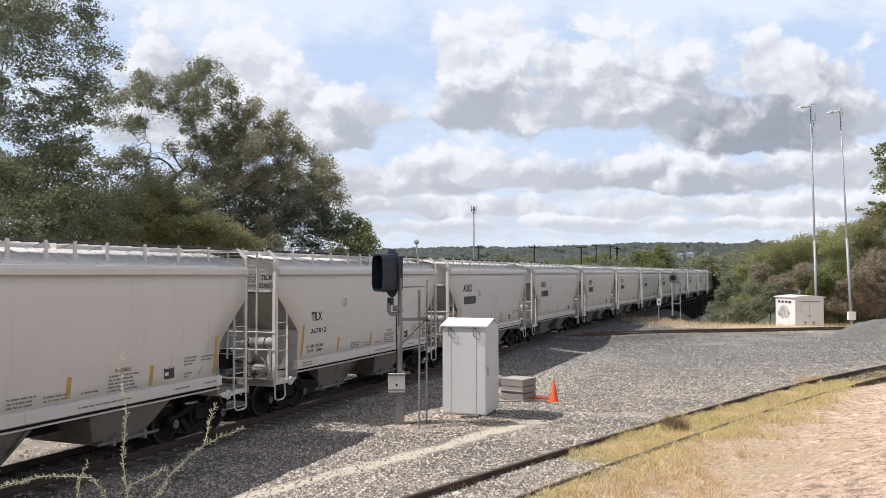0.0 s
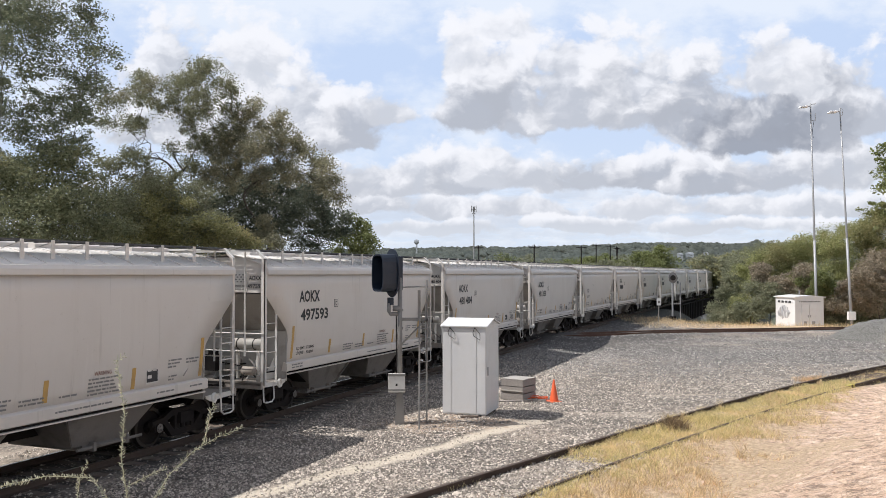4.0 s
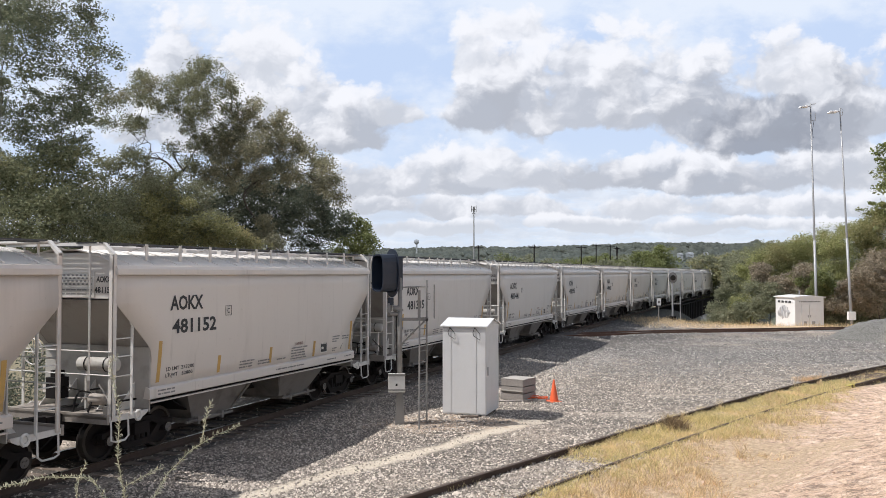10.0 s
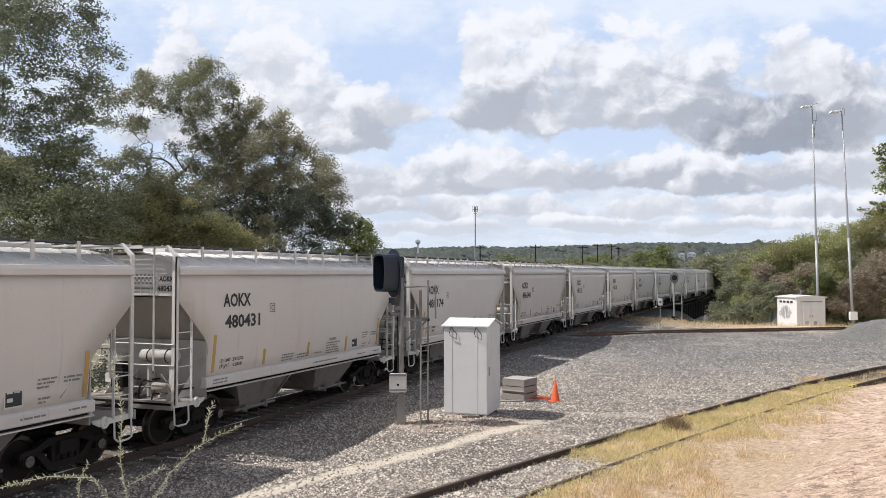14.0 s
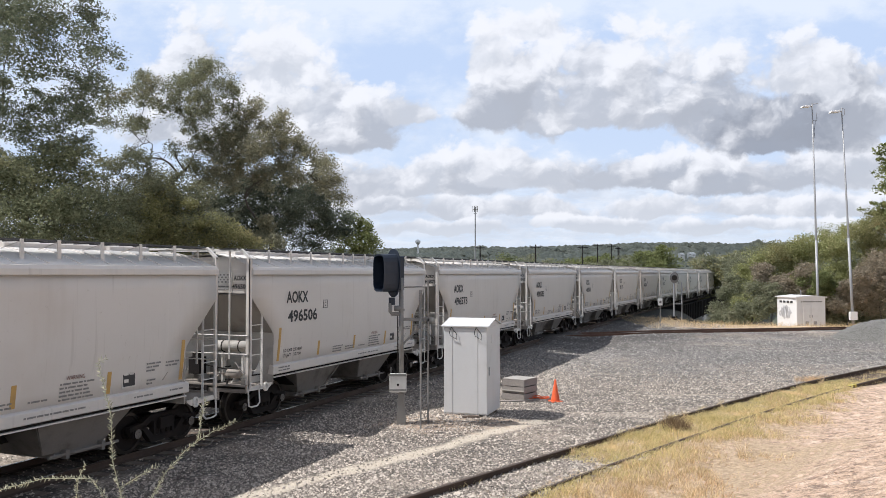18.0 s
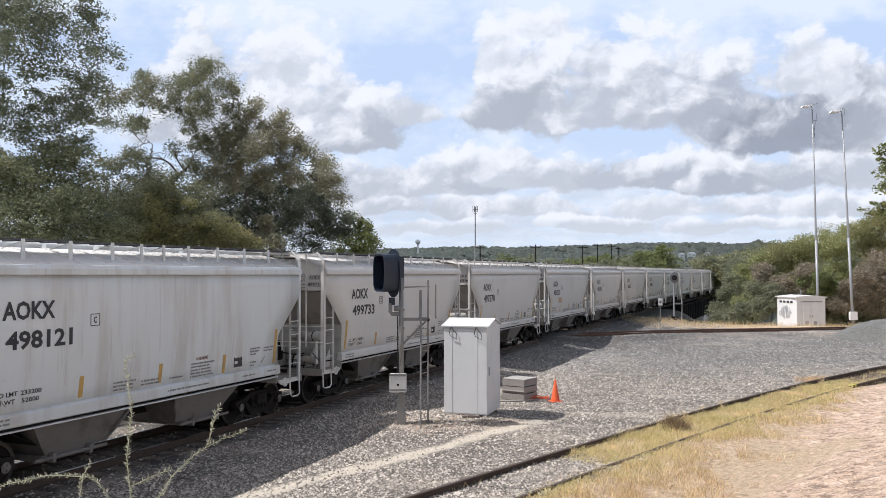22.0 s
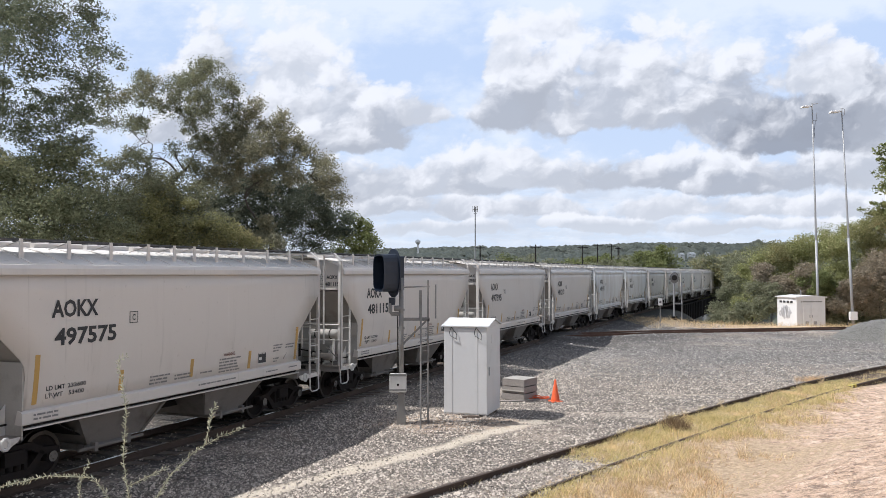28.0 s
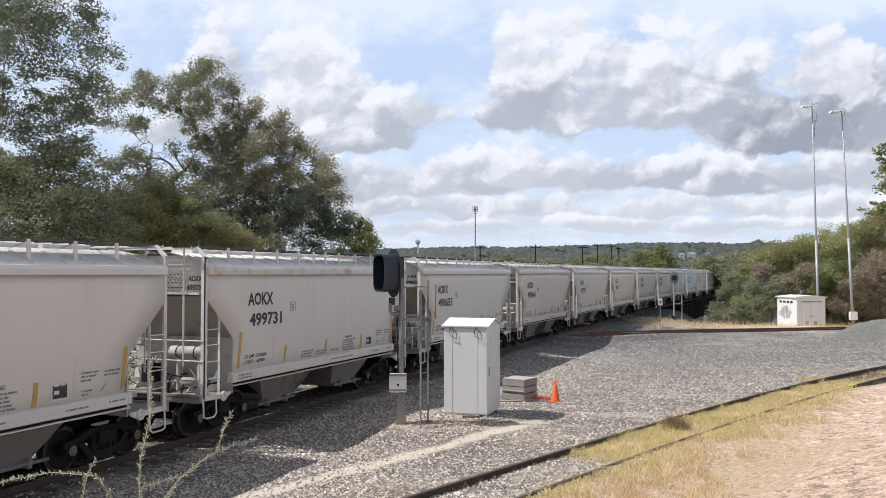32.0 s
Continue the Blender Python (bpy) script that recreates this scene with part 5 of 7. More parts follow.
def build_light_pole(x, y, top, lean, thick, label, antenna):
    z = height(x, y) - 0.3
    pole = thing("light_pole", label, "light pole", at=pose(x, y, z))
    h = top - z
    part("shaft", Shape().tube([(0, 0, 0), (lean * 0.5, 0, h * 0.5), (lean, 0, h)], [thick, thick * 0.86, thick * 0.55], 12), ALU, pole, smooth=True)
    part("sleeve", Shape().tube([(0, 0, 0), (lean * 0.42, 0, h * 0.42)], [thick * 1.15, thick * 1.06], 12), ALU, pole, smooth=True)
    part("base_plate", Shape().box(-0.3, 0.3, -0.3, 0.3, 0.25, 0.36), ALU, pole)
    arm = part("arm", Shape().tube([(lean, 0, h - 0.3), (lean - 0.35, -0.05, h - 0.32)], 0.05, 8), ALU, pole)
    part("luminaire", Shape().prism([(lean - 1.05, h - 0.45), (lean - 0.30, h - 0.42), (lean - 0.22, h - 0.22), (lean - 0.95, h - 0.28)], -0.22, 0.22, 1), CABINET, arm, "pale box floodlight", bevel=0.03)
    if antenna:
        part("antenna", Shape().tube([(lean + 0.1, 0, h - 1.6), (lean + 0.42, 0, h - 1.6), (lean + 0.42, 0, h - 0.9)], 0.03, 6), ALU, pole)
        part("antenna", Shape().tube([(lean + 0.05, 0, h - 0.1), (lean + 0.5, 0, h - 0.05)], 0.03, 6), ALU, pole)
        part("cable", Shape().tube([(lean + 0.3, 0, h - 1.6), (lean + 0.15, 0, h - 2.6), (lean + 0.22, 0, h - 3.2)], 0.02, 5), UNDER, pole)
    else:
        part("hook", Shape().tube([(lean, 0, h), (lean + 0.25, 0, h - 0.1), (lean + 0.22, 0, h - 0.6), (lean, 0, h - 0.7)], 0.02, 6), ALU, pole)
        part("control_box", Shape().box(-0.42, 0.18, -0.36, -0.06, 1.15, 1.85), CABINET, pole, "white control box")


def build_pile():
    xs, sh = 28, Shape()
    cx, cy = 30.0, 54.6
    verts, faces = [], []
    for j in range(xs + 1):
        for i in range(xs + 1):
            x, y = -4.2 + 8.4 * i / xs, -3.4 + 6.8 * j / xs
            r = math.hypot(x / 4.0, y / 3.2)
            z = 1.28 * max(0.0, 1 - r * r) ** 0.9 * (1 + 0.18 * noise.noise((x, y, 4.0))) + 0.06 * noise.noise((x * 3, y * 3, 2.0)) - 0.06 - 0.8 * max(0.0, r - 0.98)
            verts.append((x, y, z))
    for j in range(xs):
        for i in range(xs):
            a = j * (xs + 1) + i
            faces.append((a, a + 1, a + xs + 2, a + xs + 1))
    ob = part("gravel_pile", sh.add(verts, faces), gravel(), None, at=pose(cx, cy, height(cx, cy) + 0.02), smooth=True)
    tagged(ob, "heap of grey crushed stone beside the back track", "gravel pile", kind="stuff")


def build_far_signal():
    x, y = 22.1, 79.0
    sig = thing("far_signal", "small dark round signal on a grey mast beside the line", "signal", at=pose(x, y, height(x, y)))
    part("mast", Shape().tube([(0, 0, -0.1), (0, 0, 3.9)], 0.09, 8), ALU, sig)
    part("base", Shape().box(-0.25, 0.25, -0.25, 0.25, -0.2, 0.35), GRIME, sig)
    n = 16
    part("backplate", Shape().prism([(0.42 * math.cos(2 * math.pi * k / n), 4.05 + 0.54 * math.sin(2 * math.pi * k / n)) for k in range(n)], -0.2, -0.14, 1), GREYTEXT, sig)
    part("hood", Shape().tube([(0, -0.2, 4.05), (-0.1, -0.6, 4.05)], 0.26, 12), UNDER, sig)
    lad = part("ladder", Shape().tube([(0.75, 0, -0.1), (0.75, 0, 3.6)], 0.06, 6), ALU, sig)
    part("platform", Shape().box(0.05, 0.8, -0.1, 0.1, 1.5, 1.58), ALU, sig)
    x, y = 18.4, 70.0
    sign = thing("trackside_sign", "small white sign with dark mark on a steel post", "sign", at=pose(x, y, height(x, y)))
    part("post", Shape().tube([(0, 0, -0.2), (0, 0, 2.1)], 0.04, 8), MAST_STEEL, sign)
    part("panel", Shape().box(-0.18, 0.18, -0.08, -0.05, 1.55, 2.15), CABINET, sign)
    part("mark", Shape().box(-0.09, 0.09, -0.09, -0.08, 1.75, 1.95), GREYTEXT, sign)


build_signal()
build_case()
build_crate()
build_cone()
build_netting()
build_clamp()
build_shelter()
build_light_pole(33.95, 74.5, 19.5, -0.35, 0.105, "tall grey light pole with floodlight and antennas", True)
build_light_pole(34.75, 69.8, 18.1, -0.75, 0.098, "tall leaning grey light pole with a single floodlight", False)
build_pile()
build_far_signal()


# ---- trees ----
def leaf_mesh(centres, size, rng, narrow=0.5, corners=4):
    """One small folded leaf at each centre, turned at random; three corners serve for trees far off."""
    n = len(centres)
    a = rng.normal(size=(n, 3))
    a[:, 2] = a[:, 2] * 0.6 - 0.25
    a /= np.linalg.norm(a, axis=1)[:, None]
    b = np.cross(a, rng.normal(size=(n, 3)))
    b /= np.linalg.norm(b, axis=1)[:, None]
    c = np.cross(a, b)
    s = (size * rng.uniform(0.6, 1.35, n))[:, None]
    w = s * narrow * 0.5
    if corners == 3:
        return np.stack([centres - a * s * 0.5 - b * w * 0.9, centres - a * s * 0.1 + b * w * 1.1, centres + a * s * 0.6], 1).reshape(-1, 3)
    verts = np.stack([centres - a * s * 0.5, centres + b * w + c * s * 0.08, centres + a * s * 0.5, centres - b * w + c * s * 0.08], 1).reshape(-1, 3)
    return verts


def mesh_from(name, verts, faces_per, material):
    """A mesh of many equal polygons, faces_per corners each, in order."""
    n = len(verts) // faces_per
    me = bpy.data.meshes.new(name)
    me.vertices.add(len(verts))
    me.vertices.foreach_set("co", np.asarray(verts, dtype=np.float32).ravel())
    me.loops.add(n * faces_per)
    me.loops.foreach_set("vertex_index", np.arange(n * faces_per, dtype=np.int32))
    me.polygons.add(n)
    me.polygons.foreach_set("loop_start", np.arange(0, n * faces_per, faces_per, dtype=np.int32))
    me.update(calc_edges=True)
    me.materials.append(material)
    return me


def curved(a, b, rng, sag=0.12, n=5):
    a, b = np.array(a, float), np.array(b, float)
    d = np.linalg.norm(b - a)
    off = rng.normal(size=3) * sag * d
    off[2] = abs(off[2])
    return [a + (b - a) * t + off * math.sin(math.pi * t) * (1 - 0.3 * t) for t in np.linspace(0, 1, n)]


def build_tree(name, label, base, lobes, material, leaves, size, girth, seed, twigs=9, flat=0.5, category="tree", fork=0.42, clump=0.22, corners=4):
    """A trunk, limbs to each lobe of the crown, twigs in it, and leaves in small flat sprays about the twigs.
    lobes: x, y, z and radius, in the world."""
    rng = np.random.default_rng(seed)
    base = np.array((base[0], base[1], height(base[0], base[1]) - 0.15))
    lob = np.array(lobes, float)
    tree = thing(name, label, category, at=pose(*base))
    mid = lob[:, :3].mean(0)
    top = (mid - base) * np.array((0.8, 0.8, fork + 0.25))
    trunk = curved(base * 0, top, rng, 0.06, 7)
    wood = Shape()
    wood.tube(trunk, list(np.linspace(girth, girth * 0.45, len(trunk))), 8)
    part("trunk", wood, BARK, tree, smooth=True)
    sprays, limbs = [], Shape()
    weight = lob[:, 3] ** 2 / (lob[:, 3] ** 2).sum()
    # each limb springs from the nearest wood below it, the inner ones first
    wood_at = [(p, girth * (0.9 - 0.45 * i / 6)) for i, p in enumerate(trunk) if i > 1]
    spine = np.array(trunk[-1])
    order = sorted(range(len(lob)), key=lambda i: np.linalg.norm(lob[i, :3] - base - spine))
    for i in order:
        x, y, z, r = lob[i]
        w = weight[i]
        c = np.array((x, y, z)) - base
        near = [(np.linalg.norm(c - p) + 1.5 * max(0.0, p[2] - c[2] + 0.35) + (0.3 if k < 5 else 0.0), p, g) for k, (p, g) in enumerate(wood_at)]
        _, start, g = min(near, key=lambda e: e[0])
        g = max(0.012, min(g * 0.72, girth * 0.5))
        limb = curved(start, c, rng, 0.15, 7)
        limbs.tube(limb, list(np.linspace(g, g * 0.35, 7)), 6)
        wood_at += [(p, g * (1 - 0.09 * n)) for n, p in enumerate(limb) if n in (2, 3, 4, 5, 6)]
        count = max(8, int(twigs * (0.6 + r) ** 1.5))
        d = rng.normal(size=(count, 3))
        d /= np.linalg.norm(d, axis=1)[:, None]
        ends = c + d * r * (rng.uniform(0.12, 1.0, (count, 1)) ** 0.5) * np.array((1.08, 1.08, 0.88))
        for k, e in enumerate(ends):
            if k % 2 == 0:
                tw = curved(limb[3 + k % 4], e, rng, 0.16, 4)
                limbs.tube(tw, list(np.linspace(min(g * 0.3, girth * 0.07), girth * 0.016, 4)), 4, ends=False)
        n = max(40, int(leaves * w))
        pick = rng.integers(0, count, n)
        reach = clump * (0.55 + 0.45 * min(r, 2.0)) * rng.uniform(0.5, 1.5, count)[pick][:, None]
        way = rng.normal(size=(n, 3))
        way *= (rng.random((n, 1)) ** 0.45) / np.linalg.norm(way, axis=1)[:, None]
        sprays.append(ends[pick] + way * reach * 1.9 * np.array((1.15, 1.15, flat)))
    part("branchwork", limbs, BARK, tree)
    me = mesh_from("crown", leaf_mesh(np.concatenate(sprays), size, rng, 0.5 if corners == 4 else 0.62, corners), corners, material)
    part("crown", me, material, tree)
    return tree


def lobes_at(depth, rows, wide=0.9, seed=1):
    """Lobes of a crown that stands about one distance ahead: rows of x, z, radius."""
    rng = np.random.default_rng(seed)
    return [(x, depth + rng.uniform(-1, 1) * wide, z, r) for x, z, r in rows]


build_tree("tall_tree", "tall dark green leafy tree behind the railway line", (-14.2, 24.5),
           lobes_at(24, [(-12.5, 11.8, 1.20), (-11.3, 11.7, 1.00), (-10.5, 11.4, 0.60), (-12.3, 10.8, 1.20), (-11.2, 10.7, 1.00), (-10.3, 10.6, 0.55), (-9.9, 10.2, 0.35), (-12.6, 9.8, 1.20), (-11.6, 9.7, 1.00), (-10.6, 9.7, 0.65), (-10.1, 9.3, 0.35), (-12.5, 8.7, 1.10), (-11.4, 8.7, 0.90), (-10.7, 8.6, 0.55), (-10.2, 8.3, 0.35), (-12.5, 7.8, 1.00), (-11.6, 7.8, 0.65), (-10.9, 7.8, 0.45), (-14.0, 11.0, 1.50), (-14.0, 9.0, 1.50), (-13.6, 12.6, 1.40), (-12.0, 12.8, 1.20), (-10.7, 12.4, 0.80)], 1.0, 11),
           LEAF_A, 52000, 0.085, 0.15, 11, 9, clump=0.21, flat=0.6)
build_tree("leafy_tree", "low green understorey tree behind the railway line", (-13.4, 24.2),
           lobes_at(23.6, [(-12.4, 7.1, 0.90), (-11.5, 7.0, 0.90), (-10.6, 7.1, 0.60), (-12.4, 6.1, 1.10), (-11.3, 6.1, 1.10), (-10.3, 6.2, 0.90), (-12.1, 5.2, 1.20), (-10.8, 5.2, 1.10), (-9.8, 5.3, 0.90), (-13.4, 6.5, 1.20), (-10.3, 7.4, 0.35), (-11.1, 7.6, 0.40)], 0.5, 12), LEAF_E, 36000, 0.085, 0.10, 12, clump=0.26, flat=0.6)
build_tree("leafy_tree", "green understorey tree with olive leaves behind the railway line", (-10.2, 27.4),
           lobes_at(27.2, [(-11.1, 7.4, 0.50), (-10.3, 7.2, 0.55), (-11.0, 6.6, 0.80), (-9.9, 6.4, 0.80), (-9.2, 6.7, 0.60), (-8.9, 5.8, 0.80), (-10.2, 5.5, 1.00), (-8.1, 6.6, 0.50), (-7.9, 5.6, 0.80), (-10.7, 7.8, 0.30), (-9.1, 7.2, 0.35), (-8.5, 5.4, 0.80)], 0.5, 19), LEAF_B, 34000, 0.08, 0.10, 19, clump=0.24, flat=0.7)
build_tree("open_crowned_tree", "olive green tree with open branches and thin top", (-9.9, 28.6),
           lobes_at(28, [(-10.5, 10.8, 0.35), (-10.7, 10.4, 0.40), (-10.5, 10.0, 0.35), (-11.0, 9.9, 0.40), (-11.3, 9.6, 0.35), (-10.9, 9.3, 0.45), (-10.5, 9.2, 0.30), (-11.3, 9.0, 0.30), (-8.4, 11.2, 0.35), (-8.8, 11.0, 0.40), (-8.0, 11.0, 0.40), (-9.3, 10.5, 0.45), (-9.8, 10.3, 0.35), (-8.5, 10.4, 0.60), (-7.7, 10.5, 0.50), (-7.3, 10.2, 0.30), (-9.1, 9.8, 0.50), (-8.0, 9.6, 0.60), (-7.4, 9.6, 0.40), (-8.7, 9.2, 0.50), (-9.5, 9.6, 0.30), (-7.3, 9.0, 0.50), (-8.0, 8.8, 0.50), (-10.0, 9.9, 0.25), (-8.5, 8.4, 0.50), (-9.5, 8.3, 0.30), (-10.1, 7.8, 0.40), (-8.8, 7.7, 0.40), (-11.2, 8.2, 0.25)], 0.8, 13),
           LEAF_B, 36000, 0.07, 0.24, 13, fork=0.5, clump=0.15, flat=1.2, twigs=17)
build_tree("olive_tree", "brownish olive tree with uneven crown behind the train", (-6.9, 29.5),
           lobes_at(28.4, [(-6.6, 10.0, 0.22), (-6.7, 9.6, 0.32), (-7.0, 9.3, 0.40), (-6.4, 9.2, 0.35), (-7.3, 8.7, 0.55), (-5.7, 9.4, 0.25), (-5.8, 9.1, 0.40), (-6.1, 8.6, 0.50), (-5.4, 8.7, 0.40), (-5.1, 8.3, 0.30), (-5.6, 8.0, 0.50), (-6.4, 8.2, 0.60), (-7.1, 8.1, 0.60), (-7.9, 8.3, 0.50), (-4.7, 8.2, 0.25), (-4.4, 7.9, 0.35), (-4.1, 7.6, 0.35), (-3.8, 7.2, 0.28), (-4.5, 7.4, 0.45), (-3.6, 6.6, 0.30), (-7.5, 7.4, 0.70), (-6.5, 7.3, 0.60), (-5.2, 7.4, 0.50), (-4.1, 6.9, 0.35), (-8.5, 7.4, 0.50)], 0.9, 14), LEAF_D, 42000, 0.075, 0.15, 14, clump=0.17, flat=1.15, twigs=15)
build_tree("dark_oak", "dense dark green oak behind the train", (-5.8, 31.4),
           lobes_at(31, [(-6.5, 7.4, 0.80), (-5.6, 7.1, 0.80), (-7.4, 6.9, 0.80), (-4.9, 6.7, 0.70), (-4.4, 6.0, 0.70), (-6.1, 6.1, 1.00), (-7.4, 5.9, 1.00), (-8.3, 6.2, 0.90), (-3.8, 5.7, 0.45), (-5.2, 5.6, 0.90), (-9.3, 6.0, 0.80)], 1.0, 15), LEAF_O, 50000, 0.085, 0.10, 15, clump=0.27, flat=0.75)
build_tree("dark_oak", "dark green oak filling the wood behind the olive trees", (-9.8, 31.6),
           lobes_at(31.5, [(-12.4, 6.6, 0.9), (-11.2, 7.2, 0.8), (-10.2, 6.8, 0.9), (-9.0, 7.4, 0.8), (-12.8, 5.4, 1.0), (-11.4, 5.6, 1.1), (-9.9, 5.4, 1.1), (-8.6, 6.0, 1.0), (-7.6, 7.0, 0.8), (-8.2, 5.0, 1.0), (-6.6, 5.4, 0.9)], 0.6, 20), LEAF_O, 36000, 0.09, 0.10, 20, clump=0.27, flat=0.75)
build_tree("dark_oak", "dark green oak filling the wood behind the tall tree", (-15.4, 29.0),
           lobes_at(28.5, [(-16.0, 6.2, 1.1), (-14.6, 6.6, 1.0), (-13.2, 6.4, 0.9), (-12.0, 6.0, 0.9), (-16.2, 4.8, 1.2), (-14.6, 5.0, 1.2), (-13.0, 5.0, 1.1), (-11.6, 4.8, 1.0), (-15.4, 7.6, 0.8)], 0.5, 26), LEAF_O, 30000, 0.09, 0.10, 26, clump=0.27, flat=0.75)
build_tree("young_tree", "light green young tree at the end of the wood", (-3.4, 33.5),
           lobes_at(33.5, [(-3.5, 5.7, 0.5), (-3.9, 5.1, 0.7), (-3.2, 5.0, 0.5), (-3.8, 6.2, 0.3), (-3.1, 6.0, 0.25), (-3.0, 5.4, 0.3)], 0.4, 16), LEAF_C, 6500, 0.10, 0.06, 16, clump=0.2, flat=0.9)
build_tree("shrub", "yellowish green shrub before the trees", (-9.0, 27.0),
           lobes_at(27, [(-9.4, 6.6, 0.6), (-8.9, 6.0, 0.8), (-9.8, 5.4, 0.9), (-8.2, 5.2, 0.9), (-7.2, 5.2, 0.8), (-6.6, 4.8, 0.6), (-9.0, 4.5, 1.0)], 0.6, 17), LEAF_H, 30000, 0.08, 0.07, 17, category="shrub", clump=0.22, flat=0.8)
build_tree("shrub", "golden brown shrub before the dark oak", (-6.1, 28.2), lobes_at(28.2, [(-6.1, 5.75, 0.3), (-6.2, 5.4, 0.38), (-6.5, 5.1, 0.4), (-5.9, 5.0, 0.35)], 0.3, 18), LEAF_D, 5200, 0.08, 0.04, 18, category="shrub", clump=0.18, flat=0.9)

# low dark growth along the far side of the main line
for k in range(9):
    x, y, _ = main_line(9.0 + 4.6 * k, -5.0 - 0.5 * (k % 3))
    rows = [(x - 0.9, 0.5, 0.8), (x + 0.7, 0.7, 0.9), (x, 1.5, 0.7), (x + 1.4, 0.3, 0.7), (x - 1.6, 0.9, 0.7)]
    build_tree("shrub", "dark green shrub growing beside the railway line", (x, y), lobes_at(y, rows, 0.5, 70 + k), LEAF_O, 5200, 0.10, 0.05, 70 + k, 6, category="shrub", clump=0.26, flat=0.8)

# the thicket behind the shelter
THICKET = [((31.2, 88), [(30.9, 1.9, 1.1), (31.8, 3.0, 1.2), (30.9, -0.2, 1.4), (30.3, -2.0, 1.3)], LEAF_B, 90), ((32.6, 86), [(32.4, 4.2, 1.3), (32.9, 2.6, 1.6), (32.2, 0.4, 1.7), (33.4, 5.2, 1.1)], LEAF_G, 86),
           ((34.5, 85), [(34.2, 5.9, 1.3), (35.2, 5.3, 1.5), (34.4, 3.2, 1.8), (33.6, 1.0, 1.8)], LEAF_H, 85), ((37.0, 84), [(36.4, 6.7, 1.3), (37.6, 6.2, 1.5), (36.6, 3.9, 1.9), (37.0, 1.2, 2.0)], LEAF_G, 84),
           ((39.2, 82), [(38.5, 6.7, 1.2), (39.6, 6.3, 1.4), (38.8, 4.0, 1.9), (39.4, 1.2, 1.9)], LEAF_G, 82), ((42.0, 82), [(41.2, 8.1, 1.4), (42.4, 7.8, 1.6), (41.6, 5.0, 2.0), (42.2, 2.2, 2.0)], LEAF_G, 82),
           ((45.0, 81), [(43.6, 9.2, 1.5), (45.4, 8.9, 1.8), (44.4, 6.0, 2.1), (44.8, 2.6, 2.1)], LEAF_G, 81), ((35.2, 78), [(34.9, 2.4, 1.3), (35.8, 1.2, 1.4), (33.7, 0.9, 1.3), (34.6, 4.0, 1.1)], LEAF_T, 78),
           ((31.4, 92), [(30.4, -2.2, 1.5), (31.4, -0.4, 1.7), (32.2, -2.0, 1.8)], LEAF_B, 92), ((29.6, 80), [(28.2, -0.6, 0.9), (29.3, 0.4, 1.1), (30.6, 0.6, 1.2), (31.6, 1.9, 1.2), (30.4, 2.4, 0.8)], LEAF_B, 80),
           ((36.6, 75), [(36.4, 1.2, 1.0), (37.4, 2.4, 1.2), (38.6, 1.9, 1.2), (37.6, 3.6, 0.9)], LEAF_T, 75), ((37.0, 98), [(36.0, 4.6, 1.7), (38.6, 6.2, 1.9), (36.4, 1.2, 2.4)], LEAF_B, 98),
           ((43.6, 112), [(41.6, 3.6, 2.2), (42.8, 5.8, 2.2), (42.0, -0.5, 2.8)], LEAF_G, 112), ((41.0, 96), [(39.6, 5.6, 2.0), (42.4, 6.6, 2.2), (45.0, 7.6, 2.3)], LEAF_G, 96), ((35.4, 77.0), [(35.0, 3.6, 0.7), (35.4, 2.8, 0.8), (35.0, 2.0, 0.7), (34.6, 3.0, 0.6)], LEAF_C, 77.0),
           ((41.0, 76), [(39.8, 4.2, 1.3), (41.0, 3.0, 1.5), (39.6, 1.4, 1.4), (40.6, 5.4, 1.0)], LEAF_T, 76), ((33.0, 82), [(32.2, 4.0, 1.0), (33.2, 2.6, 1.2), (32.4, 1.2, 1.1)], LEAF_T, 82),
           ((43.0, 79), [(40.6, 8.0, 1.1), (42.0, 8.9, 1.2), (43.2, 9.6, 1.2), (44.4, 10.0, 1.2), (42.4, 6.4, 1.8)], LEAF_H, 79),
           ((38.0, 79), [(36.4, -0.6, 1.2), (37.8, -0.2, 1.3), (39.2, -0.4, 1.3), (38.4, 0.8, 1.0)], LEAF_B, 78.5), ((42.0, 80), [(40.6, -0.3, 1.3), (42.0, 0.2, 1.5), (43.6, 0.2, 1.6), (42.6, 1.4, 1.2)], LEAF_B, 79),
           ((45.5, 80), [(44.8, 0.2, 1.5), (46.2, 0.8, 1.7), (45.4, 2.2, 1.5)], LEAF_T, 79.5)]
for k, (base, rows, mat, depth) in enumerate(THICKET):
    word = {LEAF_B: "olive green", LEAF_C: "fresh yellowish green", LEAF_G: "sunlit green", LEAF_H: "yellow olive", LEAF_T: "brownish twiggy"}[mat]
    build_tree("thicket_tree", word + " tree in the thicket beyond the yard", base, lobes_at(depth, rows, 1.4, 30 + k), mat, 16000, 0.165, 0.10, 30 + k, 14, clump=0.28, flat=0.8, corners=3)
build_tree("roadside_tree", "pale green tree reaching in with light leafy branches", (27.6, 46.5),
           lobes_at(45, [(24.6, 10.6, 0.75), (23.9, 8.9, 0.6), (25.2, 8.2, 1.4), (24.0, 7.6, 0.55), (26.0, 10.0, 1.4), (24.9, 9.6, 0.6), (26.5, 7.0, 1.6)], 0.8, 60), LEAF_C, 8000, 0.2, 0.15, 60)

